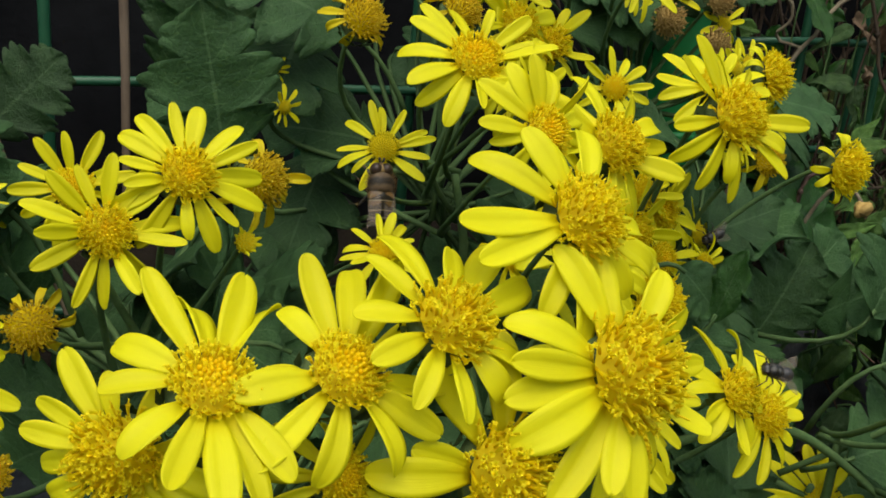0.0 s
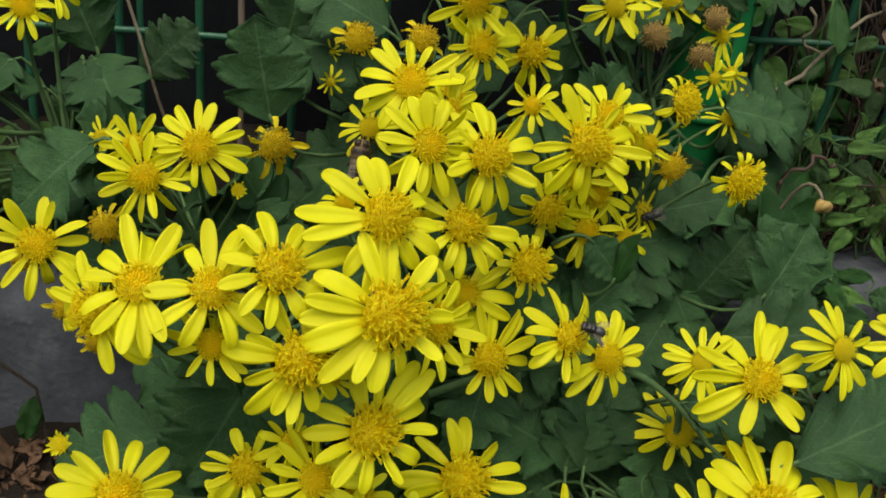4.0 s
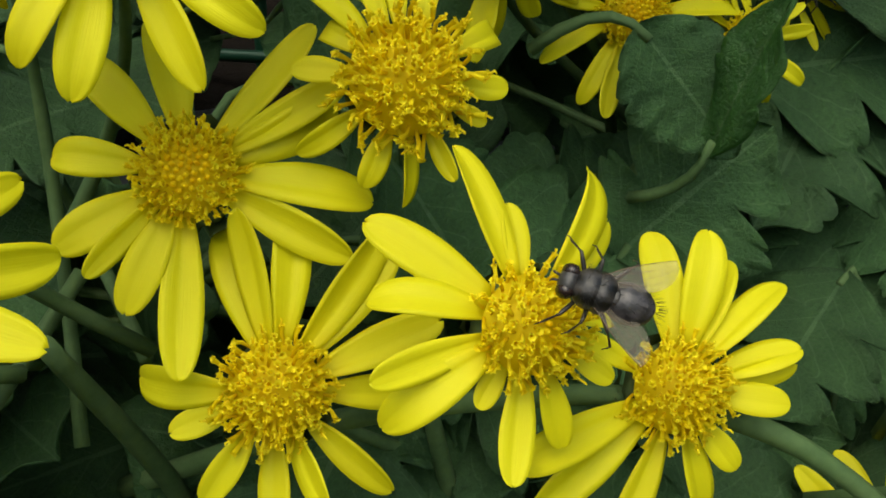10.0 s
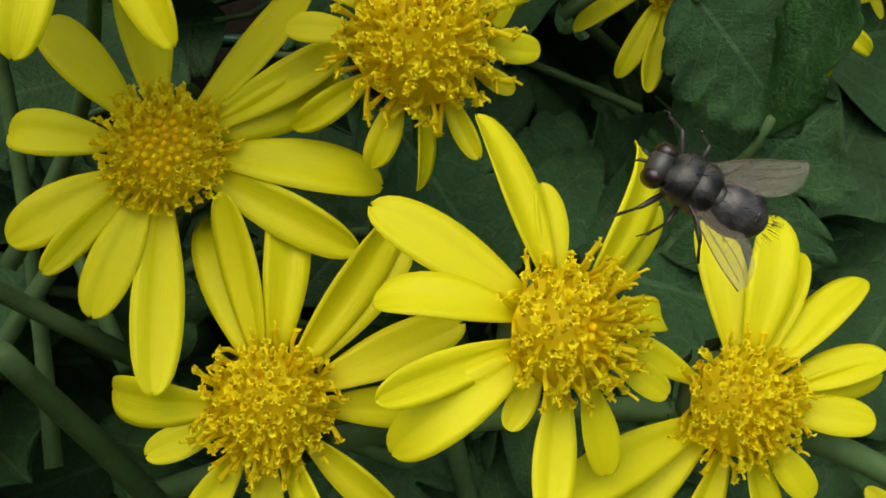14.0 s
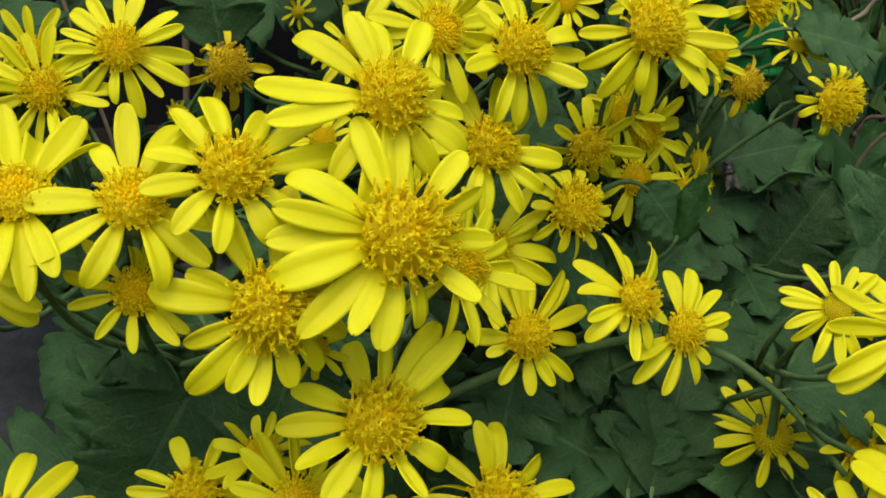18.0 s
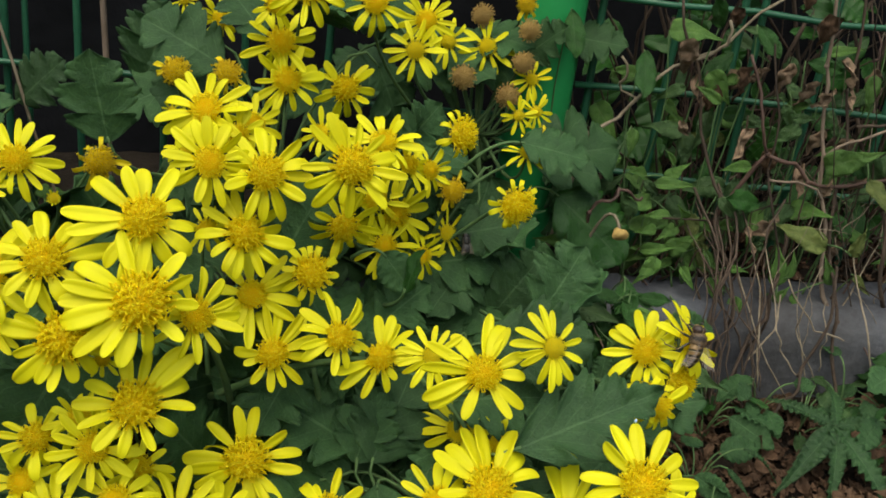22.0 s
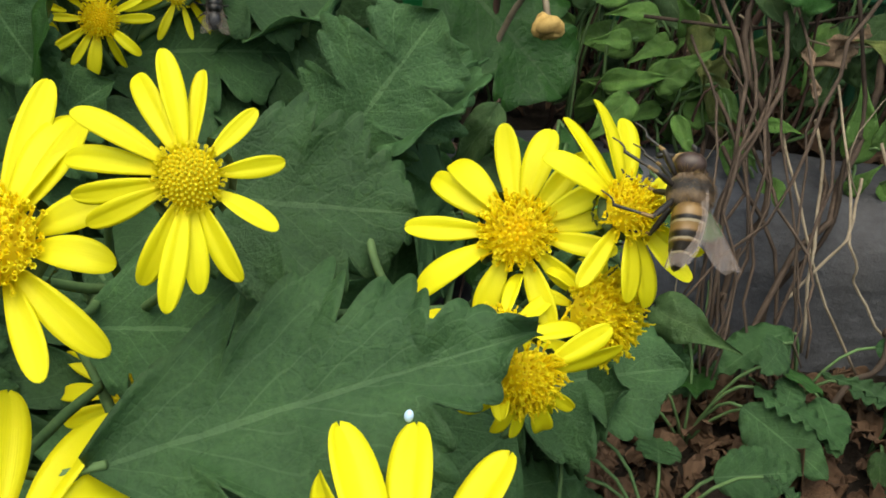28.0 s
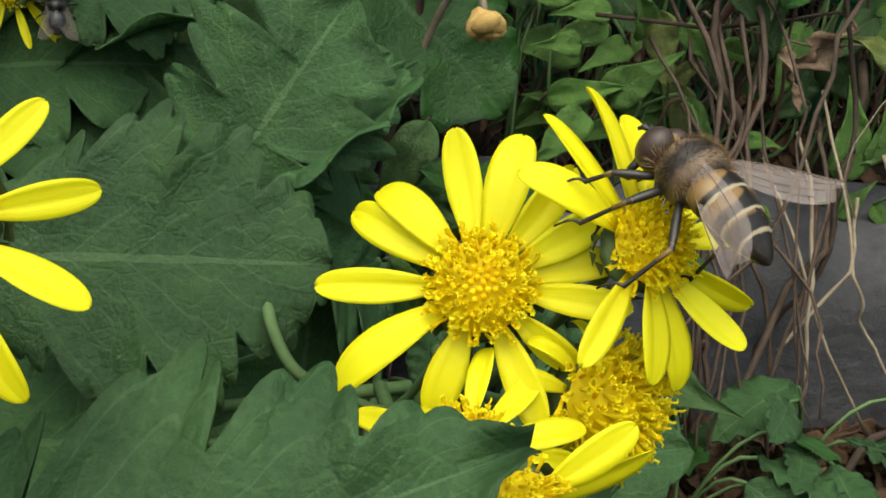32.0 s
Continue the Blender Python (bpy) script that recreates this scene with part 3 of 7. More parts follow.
LOOKS = {"open": "", "shaggy": "older head with a tall shaggy golden disc", "young": "young head with a smooth greenish-yellow disc", "reflexed": "ageing head with petals curled back",
         "withered": "withered head with crumpled brownish petals", "spent": "spent brown seed head without petals", "bud": "half-closed bud with yellow tips"}


def flower(plant, at, facing, size, kind, petals=13, foot=None, seed=0, rays=None):
    """A flower head on its stalk: a disc with a calyx and ray petals; foot is where the stalk leaves the branch.
    rays: the turn and the reach of each petal, for the heads that stand out."""
    rng = random.Random(seed * 7919 + petals)
    base = plant.location
    n = Vector(facing).normalized()
    at = Vector(at)
    r = size * 0.54
    spin = rng.uniform(0, 6.28)
    turn = aim(n, 0.0 if rays else spin)
    head = part("flower_head", rng.choice(DISCS[kind]), plant, Matrix.Translation(at - base) @ turn @ Matrix.Diagonal((r, r, r, 1)), LOOKS[kind])
    wide = {"spent": 1.7, "withered": 1.35, "reflexed": 1.3, "bud": 1.3}.get(kind, 1.0)
    part("calyx", CALYX_MESH, head, Matrix.Diagonal((wide, wide, wide * 1.1, 1)))
    looks = {"shaggy": "open", "spent": "withered", "bud": "young"}.get(kind, kind)
    spread = {"open": (4, 16), "shaggy": (-4, 21), "young": (6, 10), "reflexed": (-8, 18), "withered": (-28, 26), "spent": (20, 30), "bud": (62, 9)}[kind]
    start = {"young": 0.27, "reflexed": 0.46, "withered": 0.40, "spent": 0.5, "bud": 0.34, "open": 0.27}.get(kind, 0.30)
    long = {"young": 0.82, "reflexed": 0.62, "withered": 0.74, "spent": 0.35, "bud": 0.7}.get(kind, 0.80)
    petals += kind in ("open", "shaggy")
    sag, way = rng.uniform(0.0, 0.22), rng.uniform(0, 6.28)
    narrow = rng.uniform(0.76, 0.95)
    for k in range(len(rays) if rays else petals):
        w = 2 * math.pi * (k + rng.uniform(-0.36, 0.36)) / petals
        lift = radians(rng.gauss(spread[0], spread[1])) + sag * math.cos(w - way)
        size_k = long * rng.choice((rng.uniform(0.90, 1.08), rng.uniform(0.90, 1.08), rng.uniform(0.70, 1.0)))
        wide_k = size_k * rng.uniform(0.85, 1.08) * narrow
        pool = PETALS[looks]
        if rays:
            w, reach = rays[k]
            lift = radians(rng.gauss(1.0, 7.0))
            size_k = max(0.25, reach - start + 0.05)
            wide_k = (0.5 * size_k + 0.40) * rng.uniform(0.82, 1.0)
            if looks == "reflexed":
                pool = PETALS["open"] if math.cos(w) < 0.2 else PETALS["reflexed"]
                size_k *= 1.0 if math.cos(w) < 0.2 else 1.5
        m = Matrix.Rotation(w, 4, "Z") @ Matrix.Translation((0, start, (k % 2) * 0.03 - 0.04)) @ Matrix.Rotation(lift, 4, "X") @ Matrix.Rotation(rng.gauss(0, 0.27), 4, "Y")
        part("petal", rng.choice(pool), head, m @ Matrix.Diagonal((wide_k, size_k, size_k, 1)))
    if foot is not None:
        a = at - n * r * 0.42 * wide
        foot = Vector(foot)
        reach = (a - foot).length
        foot = foot + Vector((rng.uniform(-0.006, 0.006), rng.uniform(0.002, 0.012), rng.uniform(-0.016, 0.0)))
        pts = arc(foot - base, a - base - n * reach * 0.45 + Vector((0, 0.1 * reach, -0.3 * reach)), a - base, 11)
        sh = Shape().tube(pts, [0.00045 + 0.00035 * (1 - i / 10) for i in range(11)], 6)
        part("flower_stalk", sh.done("flower_stalk", STEM), plant)
    return head


LEAF_MESHES = [leaf_mesh("leaf", s, LEAF, lo, d, w, 0.17, dr, f, 90, fw) for s, lo, d, w, dr, f, fw in ((1, 3, 0.66, 0.40, 0.3, 0.12, 0.65), (2, 3, 0.62, 0.36, 0.40, 0.08, 0.75), (3, 3, 0.60, 0.37, 0.12, 0.15, 0.6), (4, 4, 0.62, 0.39, 0.35, 0.10, 0.7), (17, 3, 0.70, 0.45, 0.5, 0.2, 0.55), (18, 4, 0.56, 0.33, 0.1, 0.2, 0.7))]
LEAF_FINGER = leaf_mesh("leaf", 34, LEAF, 3, 0.80, 0.38, 0.16, 0.10, 0.10, 90, 0.75)
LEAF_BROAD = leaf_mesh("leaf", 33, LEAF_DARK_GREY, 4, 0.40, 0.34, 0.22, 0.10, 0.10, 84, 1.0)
POINTED_LEAF = leaf_mesh("leaf", 23, LEAF, 4, 0.62, 0.32, 0.22, 0.06, 0.18, 80, 1.9, 0.62)
DARK_LEAVES = [leaf_mesh("leaf", s, LEAF_DARK, 2, 0.25, 0.22, 0.06, 0.3, 0.15) for s in (5, 6)]
DARK_LOBED = leaf_mesh("leaf", 24, LEAF_DARK, 3, 0.50, 0.36, 0.16, 0.15, 0.12, 70, 0.8)
VINE_LEAVES = [leaf_mesh("leaf", s, m, 1, 0.0, w, 0.0, d, f, 22, fw, tp, 0.05) for s, m, w, d, f, fw, tp in ((7, LEAF_VINE, 0.27, 0.4, 0.5, 0.0, 0.75), (8, LEAF_VINE, 0.33, 0.9, 0.3, -0.3, 0.7), (9, LEAF_VINE, 0.21, 0.3, 0.9, 0.0, 0.6), (25, LEAF_MID, 0.30, 0.7, 0.45, -0.2, 0.7), (26, LEAF_MID, 0.23, 1.3, 0.7, 0.0, 0.7))]
PALE_LEAVES = [leaf_mesh("leaf", s, LEAF_PALE, 1, 0.0, w, 0.0, d, 0.5, 18, 0.0, 0.65, 0.07) for s, w, d in ((10, 0.26, 0.5), (11, 0.20, 0.9))]
WEED_LEAVES = [leaf_mesh("leaf", s, LEAF, n, 0.16, w, 0.04, 0.4, 0.1, 54, 0.3) for s, n, w in ((12, 6, 0.36), (13, 7, 0.29))]
ROUND_LEAVES = [leaf_mesh("leaf", s, LEAF_VINE, 1, 0.0, 0.46, 0.05, 0.5, 0.1, 20, 0.0) for s in (21, 22)]
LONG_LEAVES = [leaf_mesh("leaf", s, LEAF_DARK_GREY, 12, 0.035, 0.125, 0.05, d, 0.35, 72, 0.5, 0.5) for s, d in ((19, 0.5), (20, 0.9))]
DEAD_LEAVES = [leaf_mesh("dead_leaf", s, LEAF_DEAD, 1, 0.1, w, 0.06, d, f, 10, 0.2, 0.3, 0.22) for s, w, d, f in ((14, 0.34, 0.9, 0.8), (15, 0.28, -0.7, 0.6), (16, 0.40, 0.5, -0.5))]
TAN_LEAVES = [leaf_mesh("dead_leaf", s, LEAF_TAN, 1, 0.1, w, 0.06, d, f, 18, 0.2, 0.35, 0.26) for s, w, d, f in ((27, 0.20, 1.2, 1.6), (28, 0.15, -0.8, 1.9), (29, 0.30, 1.6, 1.2), (35, 0.24, 0.5, 2.2))]
HUSKS = [leaf_mesh("dead_leaf", s, LEAF_DEAD, 1, 0.0, w, 0.0, d, f, 9, 0.0, 0.2, 0.30) for s, w, d, f in ((30, 0.34, 1.4, -1.2), (31, 0.26, 0.8, 1.4), (32, 0.40, 1.8, -0.8))]


def leaf(plant, at, along, face, size, meshes=None, foot=None, seed=0):
    rng = random.Random(seed)
    base = plant.location
    at = Vector(at)
    ob = part("leaf", rng.choice(meshes or LEAF_MESHES), plant, leaf_pose(at - base, along, face, size))
    if foot is not None:
        d = Vector(along).normalized()
        pts = arc(Vector(foot) - base, at - base - d * (Vector(foot) - at).length * 0.4, at - base + d * 0.002, 6)
        part("leaf_stalk", Shape().tube(pts, [0.0007, 0.0007, 0.0006, 0.0006, 0.0005, 0.0005], 5).done("leaf_stalk", STEM), plant)
    return ob


def stem(plant, points, thick, sides=7):
    base = plant.location
    pts = [Vector(p) - base for p in points]
    n = len(pts)
    fine = []
    for i in range(n - 1):
        p0, p1, p2, p3 = pts[max(i - 1, 0)], pts[i], pts[i + 1], pts[min(i + 2, n - 1)]
        for k in range(6):
            s = k / 6
            fine.append(0.5 * (2 * p1 + (p2 - p0) * s + (2 * p0 - 5 * p1 + 4 * p2 - p3) * s * s + (3 * p1 - p0 - 3 * p2 + p3) * s ** 3))
    fine.append(pts[-1])
    r = [thick * (1.15 - 0.5 * i / len(fine)) for i in range(len(fine))]
    return part("stem", Shape().tube(fine, r, sides).done("stem", STEM), plant)


# ---- the setting ----
def clamp(v, a, b):
    return max(a, min(b, v))


def ease(s):
    s = clamp(s, 0.0, 1.0)
    return s * s * (3 - 2 * s)


def front_level(x):
    return -0.100 + 0.15 * (clamp(x, -0.4, 0.4) + 0.14)


def curb_top(x):
    return -0.039 + 0.066 * (clamp(x, -0.75, 0.75) + 0.14)


def ground_z(x, y):
    lump = noise.noise(Vector((x * 18, y * 18, 0))) * 0.006 + noise.noise(Vector((x * 70, y * 70, 3))) * 0.0025
    spill = ease((-0.055 - x) / 0.04)
    front, back = front_level(x), curb_top(x) - 0.004 + 0.010 * spill
    z = front + (back - front) * ease((y - 0.085 + 0.004 * spill) / (0.02 - 0.012 * spill))
    # Added bank that ends the view and blocks sky light from the rear.
    z += 1.1 * ease((y - 0.23) / 0.9) * (1 + 0.25 * noise.noise(Vector((x * 5, y * 5, 7))))
    return z + lump * (1 if abs(x) < 3 and abs(y) < 3 else 0)


def build_ground():
    axis = [-60, -20, -6, -2.5, -1.2, -0.8] + [-0.6 + 0.0125 * k for k in range(97)] + [0.8, 1.2, 2.5, 6, 20, 60]
    rows = [-60, -20, -6, -2, -0.9, -0.5] + [-0.3 + 0.0125 * k for k in range(85)] + [1.0, 1.5, 3, 8, 20, 60]
    verts = [(x, y, ground_z(x, y)) for y in rows for x in axis]
    w = len(axis)
    faces = [(j * w + i, j * w + i + 1, (j + 1) * w + i + 1, (j + 1) * w + i) for j in range(len(rows) - 1) for i in range(w - 1)]
    ob = new("ground", mesh("ground", verts, faces, SOIL))
    return tagged(ob, "dark crumbly soil with leaf litter and an added bank that blocks rear sky light", "ground", kind="structure")


def build_curb():
    """A row of cast blocks that holds back the bed, each a little out of line."""
    curb = root("curb", (0, 0.095, curb_top(0)), "weathered grey concrete curb blocks along the bed", "curb", kind="structure")
    rng = random.Random(5)
    edges = [-0.93, -0.63, -0.345, -0.045, 0.252, 0.55, 0.85]
    for a, b in zip(edges, edges[1:]):
        nx, nz, ny = 34, 9, 5
        x0, x1, y0, y1 = a + 0.0015, b - 0.0015, 0.075 + rng.uniform(-0.002, 0.002), 0.116
        verts, index = [], {}

        def vert(i, j, k):
            key = (i, j, k)
            if key not in index:
                x = x0 + (x1 - x0) * i / nx
                y = y0 + (y1 - y0) * j / ny
                top = curb_top(x) + (0.001 if i in (0, nx) else 0.0)
                z = top - 0.12 * (1 - k / nz) ** 1.4
                edge = (i in (0, nx)) + (j in (0, ny)) + (k == nz)
                soft = 0.0035 if edge >= 2 else 0.0
                p = Vector((x, y, z))
                nse = noise.noise(p * 38) * 0.0014 + noise.noise(p * 160) * 0.0010
                x += soft if i == 0 else (-soft if i == nx else 0)
                y += (soft if j == 0 else 0) + nse * (j == 0)
                z += -soft * (k == nz) + nse * (k == nz)
                index[key] = len(verts)
                verts.append((x, y - 0.095, z - curb_top(0)))
            return index[key]

        faces = []
        for i in range(nx):
            for k in range(nz):
                faces.append((vert(i, 0, k), vert(i + 1, 0, k), vert(i + 1, 0, k + 1), vert(i, 0, k + 1)))
                faces.append((vert(i + 1, ny, k), vert(i, ny, k), vert(i, ny, k + 1), vert(i + 1, ny, k + 1)))
            for j in range(ny):
                faces.append((vert(i, j, nz), vert(i + 1, j, nz), vert(i + 1, j + 1, nz), vert(i, j + 1, nz)))
        for j in range(ny):
            for k in range(nz):
                faces.append((vert(0, j + 1, k), vert(0, j, k), vert(0, j, k + 1), vert(0, j + 1, k + 1)))
                faces.append((vert(nx, j, k), vert(nx, j + 1, k), vert(nx, j + 1, k + 1), vert(nx, j, k + 1)))
        part("block", mesh("block", verts, faces, CONCRETE), curb)


def build_fence():
    """A panel of coated wire mesh with its round post."""
    y = 0.135
    fence = root("fence", (0, y, curb_top(0)), "green plastic-coated wire mesh fence on a round green post", "fence", kind="structure")
    rng = random.Random(9)
    zero = curb_top(0)
    for x in [-0.47, -0.44, -0.41, -0.38, -0.35, -0.32, -0.292, -0.262, -0.232, -0.201, -0.171, -0.142, -0.113, -0.081, -0.05, -0.019, 0.012, 0.084, 0.115, 0.1375, 0.147, 0.174, 0.204, 0.235, 0.266, 0.297, 0.328, 0.36, 0.39, 0.42, 0.45]:
        lean = rng.uniform(-0.003, 0.003)
        pts = [(x + lean * s + 0.0008 * math.sin(7 * s + x * 90), rng.uniform(-0.0006, 0.0006), -0.05 + 0.42 * s) for s in (k / 9 for k in range(10))]
        part("wire", Shape().tube(pts, 0.0015, 8).done("wire", FENCE_GREEN), fence)
    part("wire", Shape().tube([(-0.134, 0.004, -0.05), (-0.1345, 0.004, 0.06), (-0.133, 0.004, 0.37)], 0.0012, 8).done("wire", FENCE_GREEN), fence)
    for a, b, levels in ((-0.48, 0.053, (-0.031, 0.030, 0.095, 0.160, 0.225, 0.29)), (0.078, 0.46, (-0.029, 0.012, 0.047, 0.081, 0.115, 0.149, 0.183, 0.218, 0.253, 0.288, 0.323))):
        for z in levels:
            pts = [(a + (b - a) * k / 12, -0.0042 + rng.uniform(-0.0006, 0.0006), z - zero + rng.uniform(-0.0009, 0.0009)) for k in range(13)]
            part("wire", Shape().tube(pts, 0.00125, 8).done("wire", FENCE_GREEN), fence)
    part("post", Shape().tube([(0.0655, -0.001, -0.06 + 0.042 * k) for k in range(11)], 0.0125, 28).done("post", POST_GREEN), fence, None, "round green painted post")
    part("cap", Shape().ball((0.0655, -0.001, 0.362), (0.0132, 0.0132, 0.006), None, 8, 20).done("cap", POST_GREEN), fence)
    for z in (0.048, 0.118):
        ring = [(0.0655 + 0.0132 * math.cos(w), -0.001 + 0.0132 * math.sin(w), z) for w in (2 * math.pi * k / 20 for k in range(21))]
        part("clamp", Shape().tube(ring, 0.0016, 6).done("clamp", POST_GREEN), fence)


def build_sheet_and_shade():
    """Black ground sheet that hangs in folds behind the fence; its right half stands in for shade."""
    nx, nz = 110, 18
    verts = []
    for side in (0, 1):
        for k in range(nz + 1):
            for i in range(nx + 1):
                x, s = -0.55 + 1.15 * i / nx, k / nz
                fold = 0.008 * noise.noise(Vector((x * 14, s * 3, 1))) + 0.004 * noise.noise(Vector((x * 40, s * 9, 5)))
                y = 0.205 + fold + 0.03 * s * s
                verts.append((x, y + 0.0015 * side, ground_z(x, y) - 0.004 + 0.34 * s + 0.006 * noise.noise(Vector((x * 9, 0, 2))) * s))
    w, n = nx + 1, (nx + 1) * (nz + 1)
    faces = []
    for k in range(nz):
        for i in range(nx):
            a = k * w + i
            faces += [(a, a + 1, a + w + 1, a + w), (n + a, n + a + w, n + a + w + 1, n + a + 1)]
    tagged(new("ground_sheet", mesh("ground_sheet", verts, faces, SHEET_AND_SHADE)), "wrinkled black plastic sheet hanging behind the fence, its right half standing in for shade", "plastic sheet")


def build_sticks():
    rng = random.Random(3)
    a = root("wooden_stick", (-0.099, 0.119, curb_top(-0.099) - 0.004), "upright weathered brown stick beside the fence", "stick")
    z = a.location.z
    pts = [(0.006 * s + 0.0012 * math.sin(9 * s), -0.022 * s, -0.01 + 0.32 * s) for s in (k / 11 for k in range(12))]
    part("shaft", Shape().tube(pts, [0.0010 + 0.0001 * math.sin(5 * k) for k in range(12)], 9).done("shaft", STICK), a)
    b = root("dry_stalk", (-0.104, 0.10, curb_top(-0.104) - 0.002), "thin bleached dry stalk leaning against the fence", "stalk")
    part("shaft", Shape().tube(wander(rng, (0, 0, -0.004), (-0.062, 0.020, 0.22), 0.005, 12), 0.0006, 6).done("shaft", DEAD_GRASS), b)


build_ground()
build_curb()
build_fence()
build_sheet_and_shade()
build_sticks()


# ---- the flowering plants ----

far_left_plant = root("chrysanthemum", (-0.146, 0.122, ground_z(-0.146, 0.122) - 0.002), "wild chrysanthemum leaning on the wire fence with yellow flowers", "flowering plant", "chrysanthemums in the bed")
stem(far_left_plant, [far_left_plant.location, (-0.143, 0.095, -0.018), (-0.148, 0.075, 0.012)], 0.0013)
flower(far_left_plant, (-0.1670, 0.0343, 0.0436), (0.33, -0.82, 0.47), 0.0175, "open", 14, (-0.148, 0.075, 0.012), 1)
flower(far_left_plant, (-0.1588, 0.0253, 0.0277), (0.34, -0.75, 0.57), 0.0185, "shaggy", 11, (-0.148, 0.075, 0.012), 2)
flower(far_left_plant, (-0.1476, 0.0588, 0.0558), (0.29, -0.81, 0.51), 0.0165, "open", 13, (-0.148, 0.075, 0.012), 3)
flower(far_left_plant, (-0.1410, 0.0658, 0.0600), (0.36, -0.82, 0.44), 0.0161, "open", 12, (-0.148, 0.075, 0.012), 4)
flower(far_left_plant, (-0.1726, 0.0340, 0.0313), (0.09, -0.93, 0.36), 0.0121, "withered", 8, (-0.148, 0.075, 0.012), 5)
flower(far_left_plant, (-0.1319, 0.0070, 0.0131), (0.17, -0.81, 0.56), 0.0235, "open", 12, (-0.148, 0.075, 0.012), 6)
flower(far_left_plant, (-0.1389, 0.0168, 0.0035), (0.10, -0.98, 0.18), 0.0103, "withered", 8, (-0.148, 0.075, 0.012), 7)

left_plant = root("chrysanthemum", (-0.095, 0.05, ground_z(-0.095, 0.05) - 0.002), "wild chrysanthemum with open flowers and withered heads by the curb", "flowering plant", "chrysanthemums in the bed")
stem(left_plant, [left_plant.location, (-0.093, 0.039, -0.030), (-0.1, 0.035, 0.0)], 0.0013)
flower(left_plant, (-0.0952, 0.0173, 0.0372), (0.18, -0.83, 0.53), 0.0223, "open", 14, (-0.1, 0.035, 0.0), 8)
flower(left_plant, (-0.1071, 0.0126, 0.0304), (0.10, -0.94, 0.32), 0.0206, "open", 13, (-0.1, 0.035, 0.0), 9)
flower(left_plant, (-0.1111, 0.0210, 0.0345), (-0.12, -0.87, 0.47), 0.0160, "open", 12, (-0.1, 0.035, 0.0), 10)
flower(left_plant, (-0.1269, 0.0519, 0.0233), (-0.11, -0.82, 0.56), 0.0133, "young", 11, (-0.1, 0.035, 0.0), 11)
flower(left_plant, (-0.0858, 0.0196, 0.0254), (0.11, -0.94, 0.34), 0.0060, "bud", 9, (-0.1, 0.035, 0.0), 12)
flower(left_plant, (-0.1177, 0.0147, 0.0154), (0.04, -0.97, 0.26), 0.0129, "withered", 9, (-0.1, 0.035, 0.0), 13)
flower(left_plant, (-0.0791, 0.0411, 0.0297), (0.48, -0.85, 0.22), 0.0163, "withered", 9, (-0.1, 0.035, 0.0), 14)
flower(left_plant, (-0.1239, -0.0002, 0.0005), (0.15, -0.78, 0.61), 0.0106, "withered", 9, (-0.1, 0.035, 0.0), 15)
flower(left_plant, (-0.1148, -0.0094, -0.0027), (0.14, -0.92, 0.37), 0.0091, "withered", 8, (-0.1, 0.035, 0.0), 16)

front_left_plant = root("chrysanthemum", (-0.075, 0.03, ground_z(-0.075, 0.03) - 0.002), "wild chrysanthemum with a close cluster of large yellow flowers", "flowering plant", "chrysanthemums in the bed")
stem(front_left_plant, [front_left_plant.location, (-0.074, 0.009, -0.036), (-0.082, -0.004, -0.006)], 0.0013)
flower(front_left_plant, (-0.0991, -0.0336, 0.0280), (0.07, -0.44, 0.90), 0.0252, "open", 13, (-0.082, -0.004, -0.006), 17, [(0.19, 1.26), (-0.16, 1.25), (-0.53, 1.16), (-0.75, 1.05), (-3.03, 1.11), (-2.74, 0.97), (2.95, 1.12), (2.55, 1.05), (2.02, 0.89), (1.29, 0.83), (0.73, 0.94), (-1.60, 0.73)])
flower(front_left_plant, (-0.0845, -0.0337, 0.0281), (0.19, -0.61, 0.77), 0.0241, "open", 12, (-0.082, -0.004, -0.006), 18, [(-0.07, 1.13), (-0.52, 1.27), (-0.82, 1.29), (-1.32, 1.19), (-1.98, 0.95), (-2.42, 1.00), (-2.83, 0.99), (2.63, 1.02), (2.07, 1.15), (1.51, 1.00), (0.37, 0.83)])
flower(front_left_plant, (-0.0714, -0.0314, 0.0320), (0.27, -0.60, 0.75), 0.0239, "shaggy", 11, (-0.082, -0.004, -0.006), 19, [(-0.06, 1.17), (-0.67, 0.92), (-1.05, 1.44), (-1.48, 1.40), (0.47, 0.94), (1.07, 0.89), (1.68, 0.96), (2.21, 0.92), (2.76, 0.94), (-2.87, 0.88), (-2.27, 0.96)])
flower(front_left_plant, (-0.1088, -0.0307, 0.0189), (-0.42, -0.81, 0.41), 0.0236, "shaggy", 14, (-0.082, -0.004, -0.006), 20, [(0.68, 1.05), (1.38, 0.81), (-1.31, 1.01), (-1.70, 1.13), (-1.93, 1.21), (-2.14, 1.17), (-2.54, 1.00), (-0.47, 0.72), (0.29, 0.69), (1.79, 0.72), (2.25, 0.70), (1.05, 0.80)])
flower(front_left_plant, (-0.0844, -0.0338, 0.0148), (0.20, -0.90, 0.39), 0.0176, "open", 10, (-0.082, -0.004, -0.006), 21)
flower(front_left_plant, (-0.0653, -0.0376, 0.0148), (0.22, -0.89, 0.41), 0.0286, "shaggy", 12, (-0.082, -0.004, -0.006), 22, [(0.45, 1.10), (-0.20, 1.09), (1.38, 1.11), (1.92, 0.81), (2.34, 1.04), (2.63, 0.79), (2.92, 0.84), (-2.48, 0.78), (1.13, 0.77), (-1.15, 0.59), (-1.98, 0.75), (-2.94, 0.71)])
